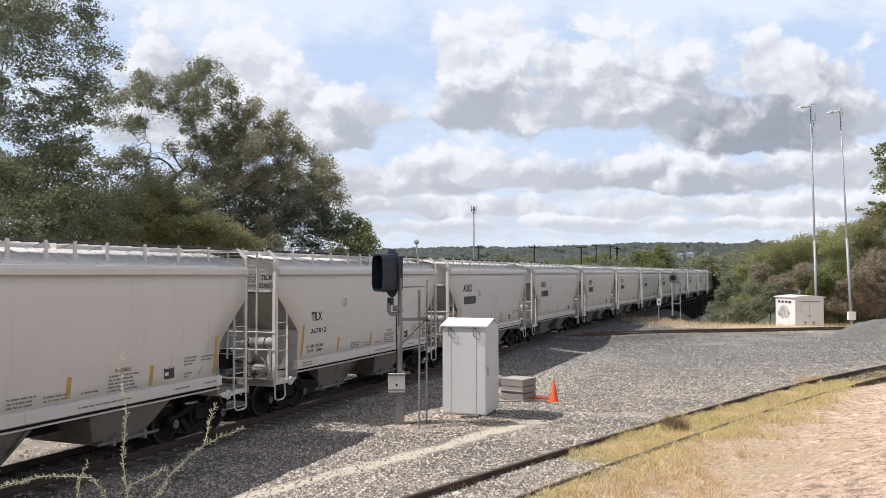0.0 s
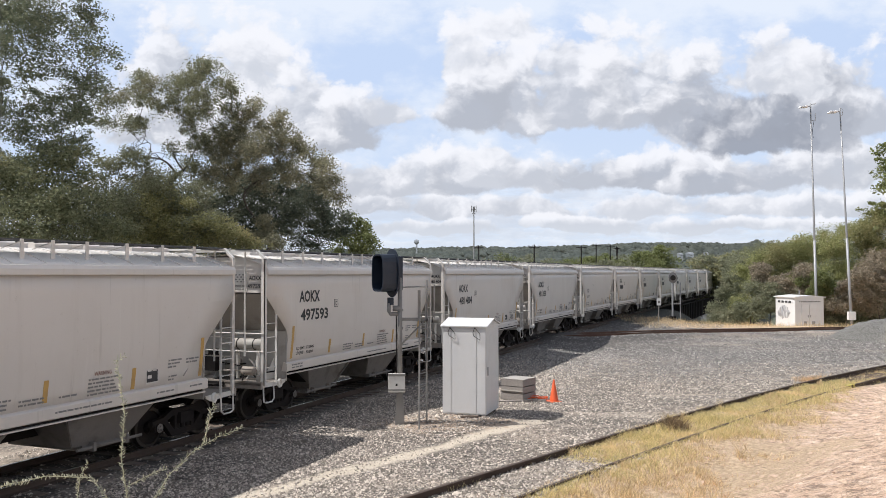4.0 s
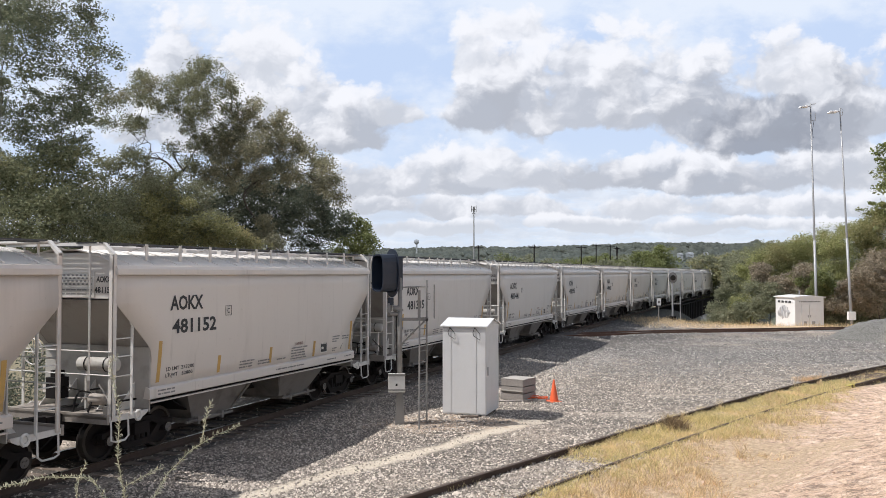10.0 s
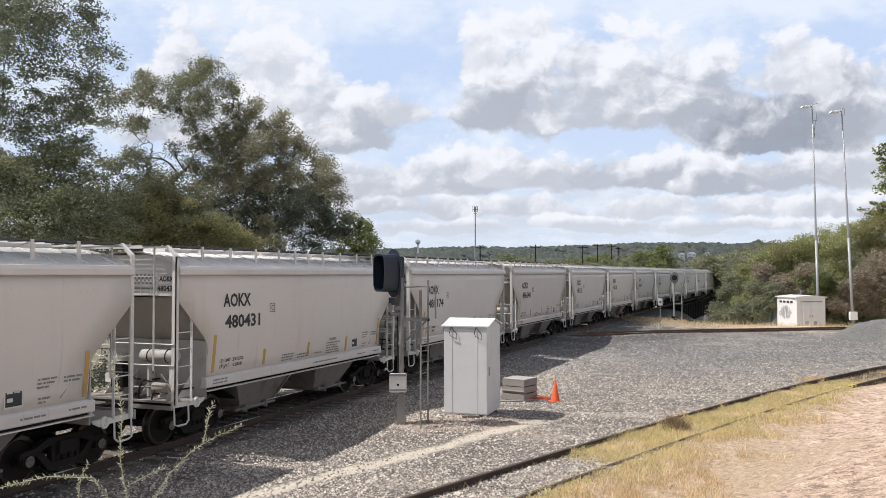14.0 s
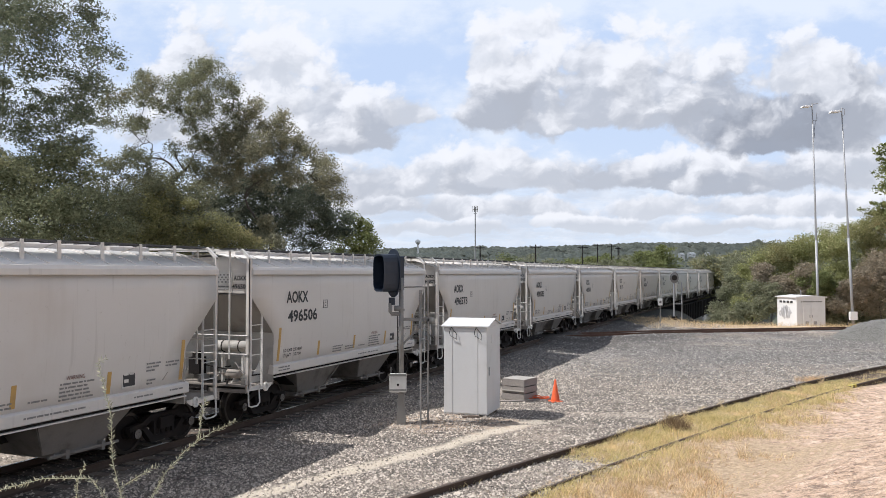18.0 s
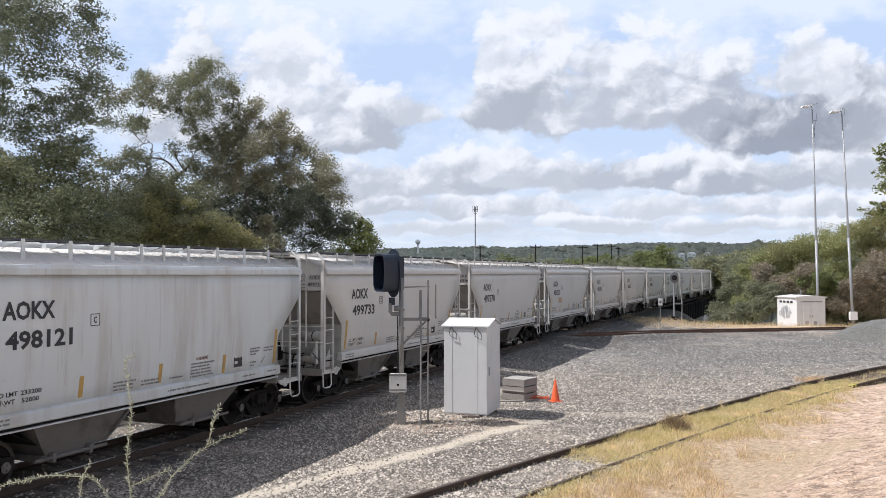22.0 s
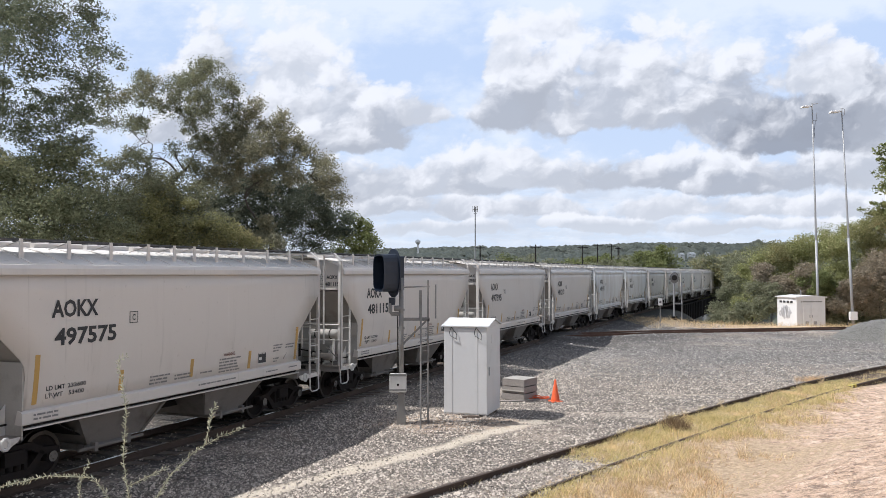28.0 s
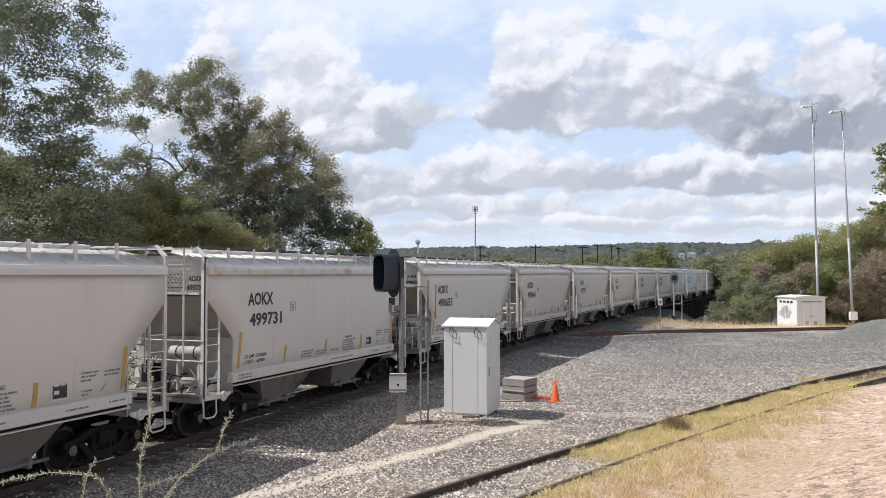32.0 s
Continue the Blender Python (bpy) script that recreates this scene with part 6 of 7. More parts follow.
# trees down the line, seen over the roofs
rng = np.random.default_rng(5)
for k in range(34):
    depth = 185 + rng.uniform(-25, 90)
    x = (0.03 + 0.0098 * k + rng.uniform(-0.004, 0.004)) * depth
    q = (x + 14.914) * 0.9323 - depth * 0.3616
    if q > -9:
        continue
    z = 6.0 + rng.uniform(-1.0, 1.0) + (2.4 if 24 < k < 29 else 1.6 if 3 < k < 8 else 0)
    rows = [(x + rng.uniform(-3, 3), z - rng.uniform(0.3, 5.5), rng.uniform(1.8, 3.2)) for _ in range(6)] + [(x, z - 2.4, 2.6)]
    mat = (LEAF_C, LEAF_B, LEAF_A, LEAF_B)[k % 4]
    word = {LEAF_A: "dark green", LEAF_B: "olive green", LEAF_C: "yellowish green"}[mat]
    build_tree("valley_tree", word + " tree in the valley beyond the train", (x, depth), lobes_at(depth, rows, 3.0, 80 + k), mat, 4500, 0.5, 0.25, 80 + k, 4, clump=0.5, corners=3)

# larger ones above the tail of the train
for k, (px, depth, top, wide, mat) in enumerate(((0.262, 190, 10.6, 2.6, LEAF_C), (0.243, 200, 9.4, 2.8, LEAF_C), (0.222, 205, 8.6, 2.8, LEAF_B), (0.200, 200, 8.8, 2.8, LEAF_C), (0.182, 195, 8.2, 2.6, LEAF_C),
                                                 (0.315, 150, 6.4, 2.6, LEAF_H), (0.334, 150, 7.2, 2.6, LEAF_B), (0.350, 145, 7.8, 2.6, LEAF_H), (0.366, 140, 7.9, 2.6, LEAF_B))):
    x = px * depth
    rows = [(x + rng.uniform(-1, 1) * wide, top - 1.3 - rng.uniform(0.2, 6.0), rng.uniform(0.6, 1.0) * wide) for _ in range(7)] + [(x, top - 1.3, 1.6)]
    word = {LEAF_H: "yellow olive", LEAF_B: "olive green", LEAF_C: "yellowish green"}[mat]
    build_tree("valley_tree", word + " tree in the valley beyond the train", (x, depth), lobes_at(depth, rows, 2.0, 130 + k), mat, 7000, 0.44, 0.25, 130 + k, 5, clump=0.45, corners=3)


# ---- far woods, mast, poles, tower, houses ----
def build_far_woods():
    rng = np.random.default_rng(9)
    phi = (1 + 5 ** 0.5) / 2
    ico = np.array([(-1, phi, 0), (1, phi, 0), (-1, -phi, 0), (1, -phi, 0), (0, -1, phi), (0, 1, phi), (0, -1, -phi), (0, 1, -phi), (phi, 0, -1), (phi, 0, 1), (-phi, 0, -1), (-phi, 0, 1)]) / 1.9
    tri = np.array([(0, 11, 5), (0, 5, 1), (0, 1, 7), (0, 7, 10), (0, 10, 11), (1, 5, 9), (5, 11, 4), (11, 10, 2), (10, 7, 6), (7, 1, 8), (3, 9, 4), (3, 4, 2), (3, 2, 6), (3, 6, 8), (3, 8, 9), (4, 9, 5), (2, 4, 11), (6, 2, 10), (8, 6, 7), (9, 8, 1)])
    n = 7500
    depth = 330 + 2300 * rng.random(n) ** 1.1
    side = rng.uniform(-0.16, 0.62, n)
    out = []
    for d, u in zip(depth, side):
        x = u * d
        r = rng.uniform(2.6, 5.6) * (0.8 + d / 2100)
        p = ico * (1 + rng.uniform(-0.3, 0.3, (12, 1))) * np.array((r * 1.2, r * 1.2, r * 0.95)) + np.array((x, d, height(x, d) + r * 0.5))
        out.append(p[tri].reshape(-1, 3))
    # each clump keeps its own island: its corners are joined again below
    verts = np.concatenate(out)
    me = mesh_from("far_woods", verts, 3, WOODS)
    tagged(new("far_woods", me), "distant dark green woodland over the hills", "woods", kind="stuff")


def woods_material():
    n = Nodes("far_woods")
    r = n.island()
    p = n.coord()
    # greens made paler and greyer, so the colour carries the distant haze
    c = n.mix(n.noise(p, 0.02, 4), (0.17, 0.185, 0.15), (0.33, 0.335, 0.255))
    c = n.mix(n.math("MULTIPLY", r, 0.6), c, (0.15, 0.17, 0.15))
    return n.done(c, 0.95)


WOODS = woods_material()
build_far_woods()


def build_mast():
    x, y = 9.88, 262.0
    z = height(x, y)
    mast = thing("cell_mast", "grey monopole mast with antennas on top", "mast", at=pose(x, y, z))
    h = 25.2 - z
    part("pole", Shape().tube([(0, 0, -0.5), (0, 0, h)], [0.28, 0.18], 10), ALU, mast)
    part("head_frame", Shape().tube([(-0.7, 0, h - 0.9), (0.7, 0, h - 0.9)], 0.1, 6).tube([(-0.5, 0, h - 2.2), (0.5, 0, h - 2.2)], 0.1, 6), ALU, mast)
    for dx in (-0.75, -0.25, 0.3, 0.75):
        part("antenna", Shape().box(dx - 0.09, dx + 0.09, -0.2, 0.1, h - 1.7, h + 0.3), GREYTEXT, mast)


def build_poles():
    spots = [(6.9, 158, 9.3, 2.4), (16.7, 150, 9.2, 2.4), (28.7, 170, 9.8, 2.6), (34.6, 185, 10.6, 2.4), (38.8, 190, 10.7, 2.6), (44.5, 210, 10.8, 1.8), (47.3, 222, 11.0, 1.6)]
    tops = []
    for x, y, top, w in spots:
        z = height(x, y)
        h = top - z
        pole = thing("utility_pole", "dark wooden utility pole with crossarm", "utility pole", at=pose(x, y, z), group="utility poles down the line")
        part("pole", Shape().tube([(0, 0, -0.5), (0, 0, h)], [0.15, 0.11], 8), GRIME, pole)
        part("crossarm", Shape().box(-w * 0.42, w * 0.42, -0.08, 0.08, h - 0.56, h - 0.38), GRIME, pole)
        for dx in (-0.45, -0.15, 0.45):
            part("insulator", Shape().tube([(dx * w * 0.84, 0, h - 0.38), (dx * w * 0.84, 0, h - 0.16)], 0.07, 6), ALU, pole)
        tops.append((x, y, top - 0.2))
    for a, b in zip(tops, tops[1:]):
        for dx in (-1.0, 0.9):
            path = [(a[0] + (b[0] - a[0]) * t + dx, a[1] + (b[1] - a[1]) * t, a[2] + (b[2] - a[2]) * t - 1.2 * math.sin(math.pi * t)) for t in np.linspace(0, 1, 9)]
            w = thing("power_line", "thin dark overhead wire between poles", "wire")
            part("wire", Shape().tube(path, 0.018, 4), UNDER, w)


def build_tower():
    x, y = -48.4, 1500.0
    z = height(x, y)
    tower = thing("water_tower", "pale water tower far off above the trees", "water tower", at=pose(x, y, z))
    h = 66 - z
    part("pedestal", Shape().tube([(0, 0, -2), (0, 0, 4), (0, 0, h - 9)], [3.2, 1.7, 1.5], 14), CABINET, tower)
    prof = [(h - 10, 1.4), (h - 8, 3.4), (h - 5.5, 4.9), (h - 3, 4.6), (h - 1, 2.8), (h, 0.4)]
    part("tank", Shape().tube([(0, 0, a) for a, _ in prof], [r for _, r in prof], 16), CABINET, tower, smooth=True)


def build_house():
    house = thing("house", "small pale house among the trees on the hillside", "house", group="houses on the hillside")
    part("wall", Shape().box(-3.4, 3.4, -3.4, 3.4, -8, 3.0), CABINET, house)
    part("roof", Shape().prism([(-3.9, 2.9), (3.9, 2.9), (0, 4.6)], -3.9, 3.9, 0), CABINET, house, "pale pitched roof")
    for x in (-2.2, 2.2):
        part("window", Shape().box(x - 0.5, x + 0.5, -3.5, -3.4, 0.9, 2.2), GREYTEXT, house)
    part("door", Shape().box(-0.5, 0.5, -3.5, -3.4, 0, 2.1), GREYTEXT, house)
    return house


build_mast()
build_poles()
build_tower()
first = build_house()
spots = [(392, 1480, 25), (397, 1500, -10), (425, 1465, 5), (433, 1500, 30), (442, 1455, -20), (449, 1500, 10), (416, 1530, -30), (459, 1520, 0), (478, 1490, 15)]
for k, (x, y, turn) in enumerate(spots):
    m = pose(x, y, height(x, y) + 10.5, 0, 0, turn)
    if k:
        copy_thing(first, m)
    else:
        first.matrix_basis = m


# ---- gravel and grass ----
def indexed_mesh(name, verts, faces, material):
    """A mesh of many triangles by numpy arrays."""
    me = bpy.data.meshes.new(name)
    me.vertices.add(len(verts))
    me.vertices.foreach_set("co", np.asarray(verts, dtype=np.float32).ravel())
    n = len(faces)
    me.loops.add(n * 3)
    me.loops.foreach_set("vertex_index", np.asarray(faces, dtype=np.int32).ravel())
    me.polygons.add(n)
    me.polygons.foreach_set("loop_start", np.arange(0, n * 3, 3, dtype=np.int32))
    me.update(calc_edges=True)
    me.materials.append(material)
    return me


OCTA = np.array([(1, 0, 0), (-1, 0, 0), (0, 1, 0), (0, -1, 0), (0, 0, 1), (0, 0, -1)], float)
OCTA_F = np.array([(0, 2, 4), (2, 1, 4), (1, 3, 4), (3, 0, 4)])
HEIGHTS = {}


def low_height(x, y):
    """The ground's height, looked up on a grid of a fifth of a metre."""
    key = (round(x * 5), round(y * 5))
    if key not in HEIGHTS:
        HEIGHTS[key] = height(x, y)
    return HEIGHTS[key]


def build_stones():
    rng = np.random.default_rng(21)
    spots = []
    while len(spots) < 175000:
        if len(spots) < 105000:
            y = 12.5 + 46 * rng.random() ** 2.1
            x = rng.uniform(-0.58, 0.60) * y
        elif len(spots) < 140000:
            # the shoulder of the main line's ballast
            s, q = 12 + 40 * rng.random() ** 1.5, rng.uniform(1.7, 6.5)
            x, y, _ = main_line(s, q)
        else:
            y = rng.uniform(30, 72)
            x = rng.uniform(-0.1, 0.60) * y
        d = beside(SIDING, x, y) if x > -11 else -9.0
        q = (x + 14.914) * 0.9323 - y * 0.3616
        if d > 1.0 or q < -2.2:
            continue
        e = beside(BACK, x, y) if x > 2.5 and y > 48 else 9.0
        if abs(e) < 0.95 or e < 0 and q > 11:
            continue
        lane = abs((x + 1.8) * 0.766 - (y - 18.3) * 0.643)
        if lane < 0.35 and y < 24 and rng.random() < 0.85:
            continue
        if d > -0.72 and y > 18.2 and rng.random() < 0.93:
            continue
        if abs(q) < 1.9 and rng.random() < 0.85:
            continue
        spots.append((x, y, low_height(x, y)))
    spots = np.array(spots)
    n = len(spots)
    size = rng.uniform(0.015, 0.039, (n, 1, 1)) * np.where(rng.random((n, 1, 1)) < 0.08, 1.6, 1.0) * (1 + 0.25 * np.clip((spots[:, 1] - 24) / 20, 0, 1))[:, None, None]
    p = OCTA[None] * rng.uniform(0.55, 1.25, (n, 6, 1)) * size
    p += rng.normal(size=(n, 6, 3)) * size * 0.22
    a = rng.uniform(0, 2 * math.pi, n)
    c, s = np.cos(a)[:, None], np.sin(a)[:, None]
    q = p.copy()
    q[..., 0], q[..., 1] = p[..., 0] * c - p[..., 1] * s, p[..., 0] * s + p[..., 1] * c
    q[..., 2] *= 0.8
    q += spots[:, None]
    q[..., 2] += 0.004
    # darker crushed stone covers the far side of the yard
    far = spots[:, 1] + rng.normal(size=n) * 4.0 + 5.0 * np.array([noise.noise((x * 0.15, y * 0.3, 6.0)) for x, y, _ in spots]) > 37.0
    for some, name, words, mat in ((~far, "ballast_stones", "loose grey and white crushed ballast stones", STONE), (far, "dark_stones", "darker crushed stone on the far yard", STONE_DARK)):
        pick = q[some]
        faces = (OCTA_F[None] + (np.arange(len(pick)) * 6)[:, None, None]).reshape(-1, 3)
        tagged(new(name, indexed_mesh(name, pick.reshape(-1, 3), faces, mat)), words, "gravel", kind="stuff")


def blades(spots, tall, lean, rng, name, label, material):
    n = len(spots)
    spots = np.array(spots)
    a = rng.uniform(0, 2 * math.pi, n)
    w = rng.uniform(0.003, 0.007, n)
    h = tall * rng.uniform(0.45, 1.3, n) * np.array([0.95 + 0.75 * noise.noise((x * 1.3, y * 1.3, 9.0)) for x, y, _ in spots])
    out = np.stack([np.cos(a), np.sin(a), 0 * a], 1)
    bend = rng.uniform(0, 2 * math.pi, n)
    tip = np.stack([np.cos(bend) * h * lean, np.sin(bend) * h * lean, h], 1)
    half = np.stack([np.cos(bend) * h * lean * 0.3, np.sin(bend) * h * lean * 0.3, h * 0.55], 1)
    v = np.stack([spots - out * w[:, None], spots + out * w[:, None], spots + half - out * w[:, None] * 0.7, spots + half + out * w[:, None] * 0.7, spots + tip], 1)
    v[..., 2] -= 0.015
    f = np.array([(0, 1, 3), (0, 3, 2), (2, 3, 4)])
    faces = (f[None] + (np.arange(n) * 5)[:, None, None]).reshape(-1, 3)
    tagged(new(name, indexed_mesh(name, v.reshape(-1, 3), faces, material)), label, "grass", kind="stuff")


def build_grass():
    rng = np.random.default_rng(22)
    straw = leaf("dry_grass", (0.40, 0.285, 0.15), (0.98, 0.79, 0.49), (0.68, 0.55, 0.27), 0.03)
    green = leaf("half_green_grass", (0.39, 0.335, 0.135), (0.93, 0.79, 0.42), (0.92, 0.72, 0.42), 0.08)
    brown = leaf("brown_dead_grass", (0.36, 0.22, 0.115), (0.98, 0.72, 0.44), (0.34, 0.195, 0.11), 0.05)
    dark = leaf("dark_dry_weed", (0.16, 0.115, 0.07), (0.42, 0.31, 0.19), (0.34, 0.25, 0.15), 0.05)
    spots, tufts, greens, browns = [], [], [], []
    while len(spots) + len(greens) + len(browns) < 115000:
        i = rng.integers(13, 68)
        px, py, a = SIDING[i]
        d = rng.uniform(-1.15, 6.0)
        f = rng.random()
        x, y = px + d * math.cos(a) + f * math.sin(a), py - d * math.sin(a) + f * math.cos(a)
        if y < 7.5 or x < -2:
            continue
        patch = noise.noise((x * 0.55, y * 0.55, 5.0)) + 0.6 * noise.noise((x * 1.7, y * 1.7, 2.0))
        inside = abs(d) < 0.70
        if 0.66 < abs(d) < 0.84 and (d < 0 or patch < 0.05) and rng.random() < 0.75:
            continue
        if inside and (i < 19 or patch < -0.75):
            continue
        if d < -0.75 and (i < 22 or patch < 0.12):
            continue
        if d > 0.75 and patch < -0.28 + 0.50 * max(0.0, d - 2.15 + (0.13 * (i - 18) if i > 18 else 0)) + 0.22 * rng.normal():
            continue
        for _ in range(7):
            x1, y1 = x + rng.normal() * 0.06, y + rng.normal() * 0.06
            tint = d + 0.5 * rng.normal() - 1.5 * patch - 0.2
            (greens if tint < 1.25 else spots if tint < 2.5 else browns).append((x1, y1, low_height(x1, y1)))
        if rng.random() < 0.012:
            for _ in range(25):
                x1, y1 = x + rng.normal() * 0.05, y + rng.normal() * 0.05
                tufts.append((x1, y1, low_height(x1, y1)))
    blades(spots, 0.125, 0.75, rng, "dry_grass", "straw coloured dry grass along the siding", straw)
    blades(greens, 0.125, 0.75, rng, "green_grass", "yellow green grass between the rails of the siding", green)
    blades(browns, 0.085, 0.95, rng, "dead_grass", "brown dead grass thinning out on the bank", brown)
    for bx, by, wide, count, tall, mat, words in ((6.1, 21.5, 0.13, 700, 0.36, dark, "dark brown dry weed standing between the rails"), (7.5, 22.6, 0.22, 500, 0.22, green, "grey green weed beside the rail"), (15.1, 33.6, 0.30, 800, 0.26, brown, "brown dry weed behind the rail")):
        bush = [(bx + rng.normal() * wide, by + rng.normal() * wide, 0.0) for _ in range(count)]
        blades([(a, b, low_height(a, b)) for a, b, _ in bush], tall, 0.6, rng, "dry_weed", words, mat)
    blades(tufts, 0.26, 0.45, rng, "grass_tufts", "taller dry grass tufts along the siding", straw)
    rng = np.random.default_rng(23)
    spots = []
    while len(spots) < 24000:
        y = rng.uniform(7, 34)
        x = rng.uniform(-0.1, 0.62) * y
        if beside(SIDING, x, y) > 1.6:
            spots.append((x, y, low_height(x, y)))
    spots = np.array(spots)
    n = len(spots)
    size = (0.006 + 0.026 * rng.random((n, 1, 1)) ** 4) * np.where(rng.random((n, 1, 1)) < 0.03, 1.8, 1.0)
    p = OCTA[None] * rng.uniform(0.5, 1.25, (n, 6, 1)) * size * np.array((1.5, 1.2, 0.7)) + rng.normal(size=(n, 6, 3)) * size * 0.25 + spots[:, None]
    faces = (OCTA_F[None] + (np.arange(n) * 6)[:, None, None]).reshape(-1, 3)
    clod = worn("clay_clod", (0.58, 0.42, 0.305), 0.95, 0.0, 0.35, (0.42, 0.30, 0.21), 0.6)
    tagged(new("clay_clods", indexed_mesh("clay_clods", p.reshape(-1, 3), faces, clod)), "small reddish clay clods on the bare bank", "soil", kind="stuff")
    rng = np.random.default_rng(24)
    spots = []
    while len(spots) < 12000:
        x, y = rng.uniform(16.0, 44), rng.uniform(63, 79)
        if beside(BACK, x, y) > -2.0 or noise.noise((x * 0.4, y * 0.4, 8.0)) < -0.25:
            continue
        spots.append((x, y, low_height(x, y)))
    blades(spots, 0.38, 0.5, rng, "dry_grass_strip", "pale dry grass behind the back track", straw)


def build_pile_stones():
    """Loose stones over the heap."""
    rng = np.random.default_rng(27)
    base = height(30.0, 54.6) + 0.02
    n = 4200
    x, y = rng.uniform(-4.0, 4.0, n), rng.uniform(-3.2, 1.0, n)
    keep = np.hypot(x / 4.0, y / 3.2) < 0.99
    x, y = x[keep], y[keep]
    z = np.array([1.28 * max(0.0, 1 - (a / 4.0) ** 2 - (b / 3.2) ** 2) ** 0.9 * (1 + 0.18 * noise.noise((a, b, 4.0))) + 0.06 * noise.noise((a * 3, b * 3, 2.0)) - 0.06 for a, b in zip(x, y)])
    n = len(x)
    size = rng.uniform(0.025, 0.065, (n, 1, 1))
    p = OCTA[None] * rng.uniform(0.55, 1.25, (n, 6, 1)) * size + rng.normal(size=(n, 6, 3)) * size * 0.2 + np.stack([x + 30.0, y + 54.6, z + base], 1)[:, None]
    faces = (OCTA_F[None] + (np.arange(n) * 6)[:, None, None]).reshape(-1, 3)
    dark = worn("heap_stone", (0.22, 0.215, 0.20), 0.9, 0.0, 0.4, (0.10, 0.10, 0.09), 0.6)
    tagged(new("heap_stones", indexed_mesh("heap_stones", p.reshape(-1, 3), faces, dark)), "grey crushed stones on the heap", "gravel", kind="stuff")


build_stones()
build_pile_stones()
build_grass()


# ---- thorny weeds close to the camera ----
def build_weed():
    """Stems with pairs of small narrow leaves; each stem sways about its foot."""
    rng = np.random.default_rng(41)
    green = leaf("weed_leaf", (0.29, 0.295, 0.20), (0.56, 0.555, 0.42), (0.50, 0.46, 0.34), 0.08)
    weed = thing("thorny_weed", "pale green thorny weed with small narrow leaves", "weed", at=pose(-1.36, 3.6, 2.30))
    stems = [([(0.0, 0, 0.0), (-0.02, 0.01, 0.68), (-0.045, 0.0, 0.86), (-0.03, -0.01, 1.06), (-0.06, 0.0, 1.22), (-0.075, 0.0, 1.29), (-0.035, 0.01, 1.31)], 0.45),
             ([(0.03, 0.02, 0.0), (0.06, 0.03, 0.62), (0.15, 0.04, 0.78), (0.25, 0.05, 0.88), (0.36, 0.06, 0.945), (0.47, 0.06, 0.985)], 0.55),
             ([(-0.02, -0.03, 0.0), (-0.06, -0.03, 0.66), (-0.16, -0.03, 0.785), (-0.36, -0.02, 0.79), (-0.55, -0.01, 0.745), (-0.68, 0.0, 0.69)], 0.6),
             ([(-0.24, 0.03, 0.0), (-0.25, 0.03, 0.66), (-0.235, 0.03, 0.78), (-0.20, 0.03, 0.84)], 0.5),
             ([(0.30, 0.05, 0.915), (0.315, 0.05, 0.985), (0.33, 0.05, 1.06), (0.35, 0.05, 1.095)], 0.9),
             ([(-0.02, 0.01, 0.74), (0.05, 0.02, 0.775), (0.10, 0.02, 0.80), (0.15, 0.02, 0.815)], 0.7)]
    out = []
    for path, first in stems:
        sh = Shape()
        sh.tube(path, list(np.linspace(0.0026, 0.0010, len(path))), 5)
        stem = part("stem", sh, green, weed)
        centres, ways = [], []
        pts = [Vector(p) for p in path]
        for a, b in zip(pts, pts[1:]):
            steps = max(2, int((b - a).length / 0.0062))
            for k in range(steps):
                p = a.lerp(b, k / steps)
                if p.z < first:
                    continue
                along_way = (b - a).normalized()
                for _ in range(2):
                    side = Vector(rng.normal(size=3))
                    side = (side - along_way * side.dot(along_way)).normalized()
                    way = (side + along_way * 0.6 + Vector((0, 0, 0.15))).normalized()
                    centres.append(p)
                    ways.append(way)
        leaves = Shape()
        for p, way in zip(centres, ways):
            size = rng.uniform(0.010, 0.025)
            w = way.orthogonal().normalized() * size * 0.125
            mid = p + way * size * 0.5
            leaves.add([p, mid + w, p + way * size, mid - w], [(0, 1, 2, 3)])
        me = leaves.mesh("foliage")
        me.materials.append(green)
        part("foliage", me, green, stem)
        out.append(stem)
    return out


STEMS = build_weed()


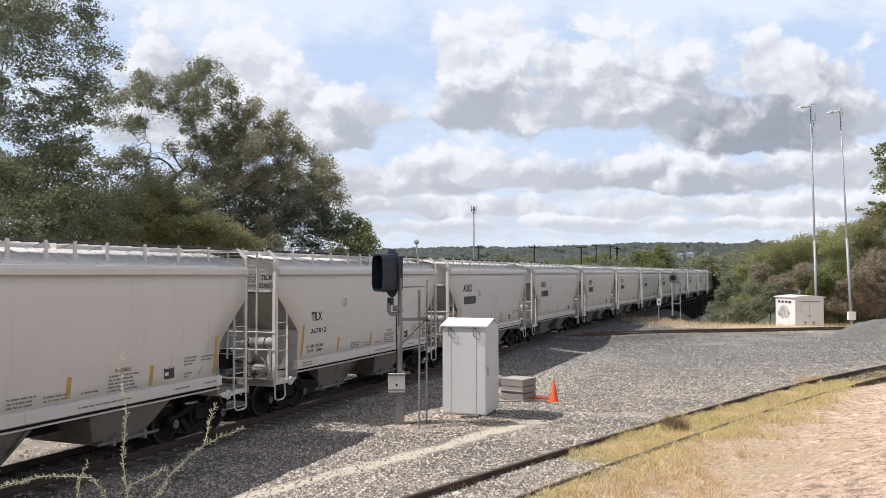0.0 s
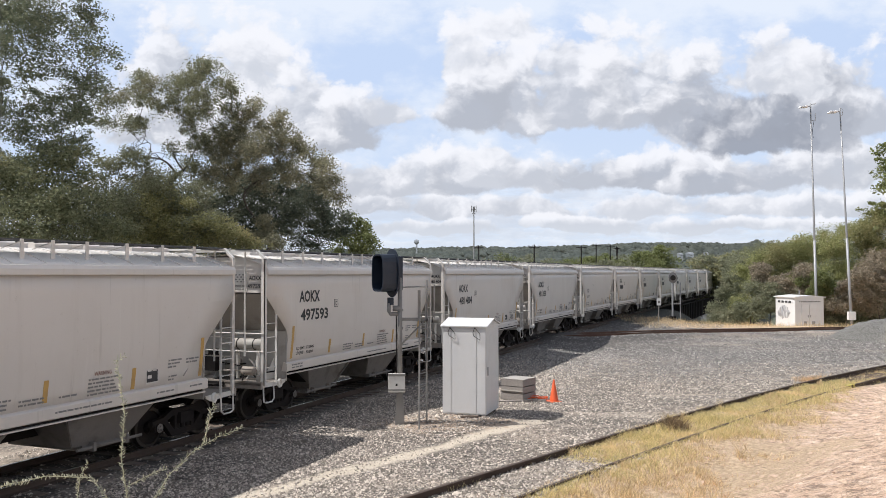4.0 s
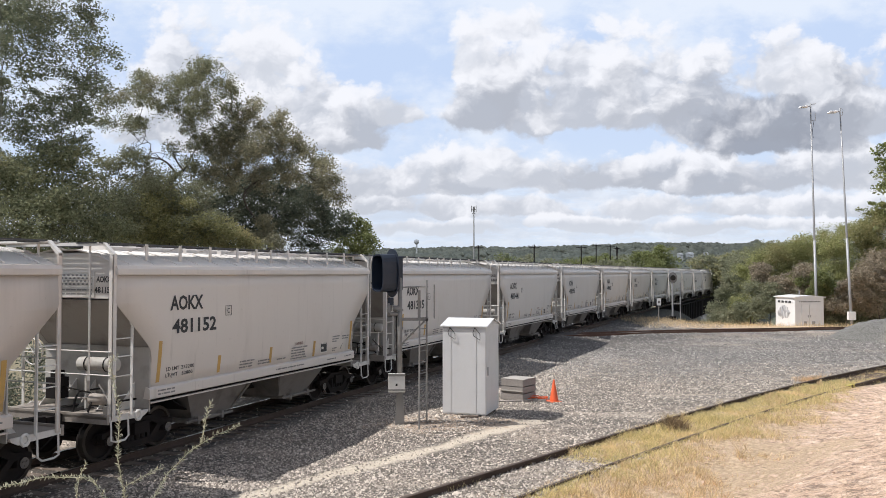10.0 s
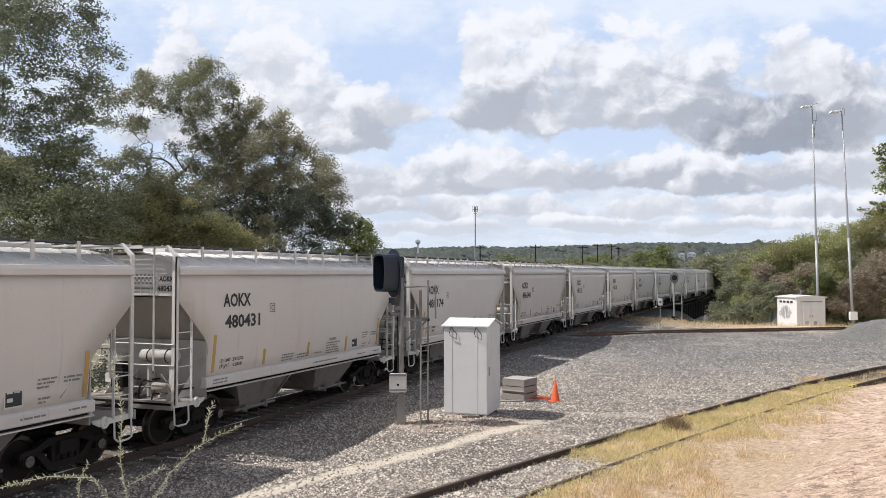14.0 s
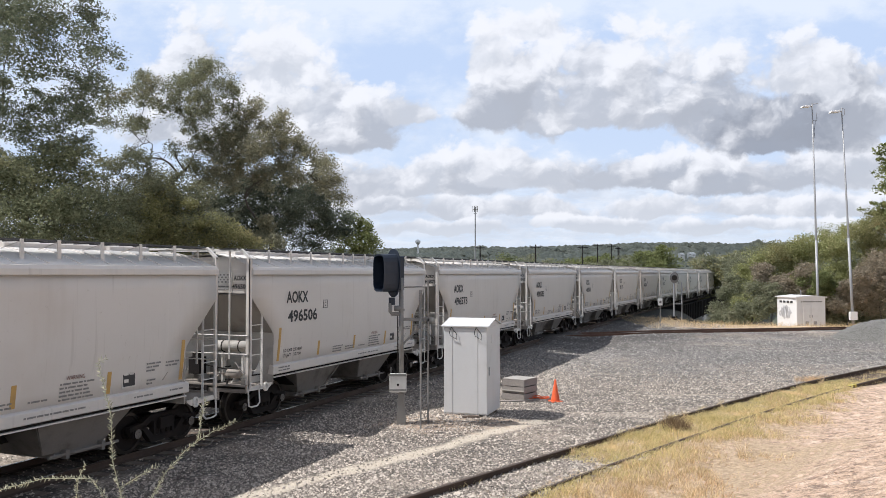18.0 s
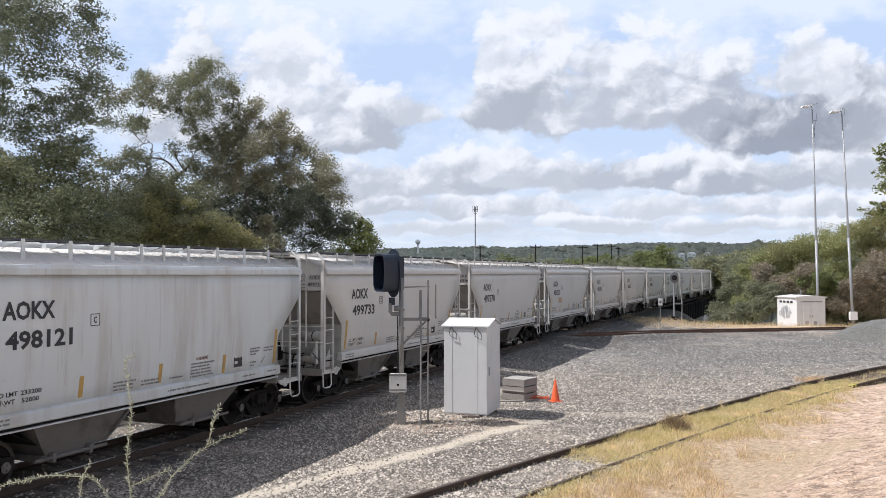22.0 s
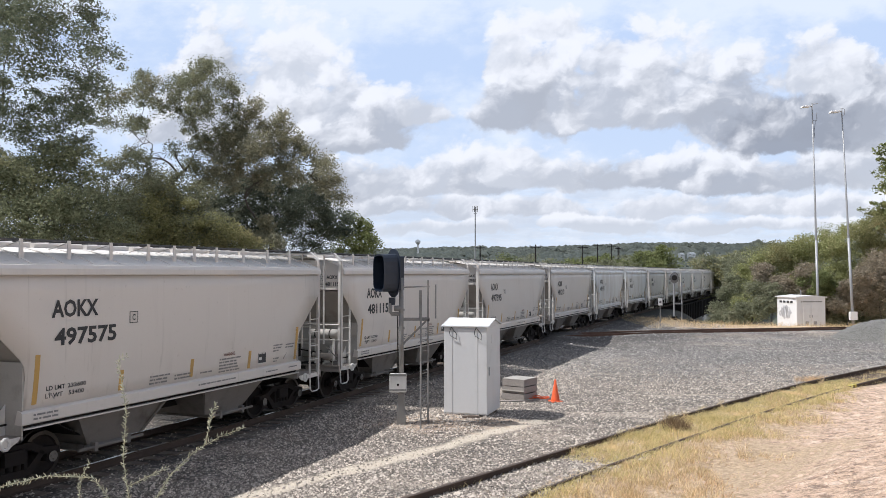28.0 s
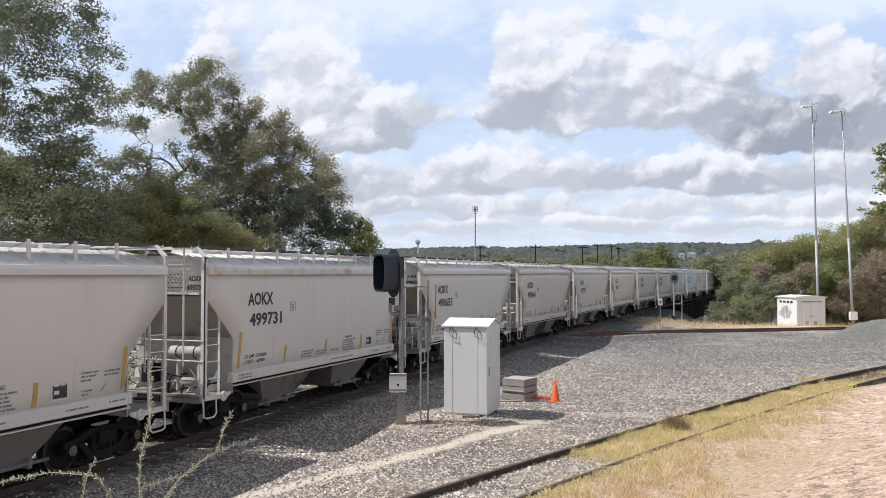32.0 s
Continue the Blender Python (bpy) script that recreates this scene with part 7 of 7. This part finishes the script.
# ---- the bridge beyond the yard ----
def build_bridge():
    bridge = thing("girder_bridge", "dark steel plate girder bridge carrying the main line", "bridge", kind="structure")
    web = turned_out(Shape().box(-3.98, 3.98, -0.02, 0.02, -2.7, -0.36).box(-3.98, 3.98, -0.2, 0.2, -2.78, -2.7).box(-3.98, 3.98, -0.2, 0.2, -0.36, -0.30).mesh("girder"))
    web.materials.append(UNDER)
    rib = turned_out(Shape().box(-0.03, 0.03, -0.17, -0.021, -2.7, -0.36).mesh("stiffener"))
    rib.materials.append(UNDER)
    for k in range(20):
        s = 122 + 8 * k
        for q in (-1.55, 1.55):
            x, y, th = main_line(s, q)
            girder = part("girder", web, UNDER, bridge, at=pose(x, y, 0, 0, 0, 90 - math.degrees(th)))
            if q > 0:
                for d in (-3.0, -1.0, 1.0, 3.0):
                    part("stiffener", rib, UNDER, girder, at=pose(d, 0, 0))
        if k % 4 == 2:
            x, y, th = main_line(s)
            part("pier", Shape().box(-0.8, 0.8, -2.2, 2.2, -9.0, -2.8), ALU, bridge, at=pose(x, y, 0, 0, 0, 90 - math.degrees(th)))


build_bridge()


# ---- what moves ----
def motions():
    walk(BACKDROP, [(0, pose(0, 0, 0)), (32, pose(70, 0, 0))])
    sway = [(0, 0.9), (2, 3.3), (3.4, 1.3), (6, -3.2), (8, -5.9), (9, -2.9), (10, -1.7), (12, -4.0), (14, -1.3), (17, -10.5), (19, -0.3), (20, -6.7), (21, 2.8), (23, 1.7), (25, 5.1), (28, 0.3), (30, 6.8), (32, 9.4)]
    # each stem bends about a point above its foot
    for stem, share in zip(STEMS, (1.0, 0.62, 0.28, 0.4, 0.62, 1.0)):
        walk(stem, [(t, pose(-0.39 * math.sin(radians(a * share)), 0, 0, 0, a * share, 0)) for t, a in sway])
    for k, car in CARS.items():
        walk(car, [(t, car_pose(along(k, t))) for t in range(0, 33, 2)])
        if k < -6:
            continue
        # the wheels roll while the car is near: under a quarter turn from row to row
        times = [j / 15 for j in range(481) if -16 < along(k, j / 15) < 80]
        times = sorted({0.0, *times, 32.0})
        for ob in car.children_recursive:
            if ob.name.split(".")[0] == "wheelset":
                x, y, z = ob.location
                walk(ob, [(t, pose(x, y, z, 0, math.degrees((min(80, max(-16, along(k, t))) + 16) / 0.457), 0)) for t in times])


motions()
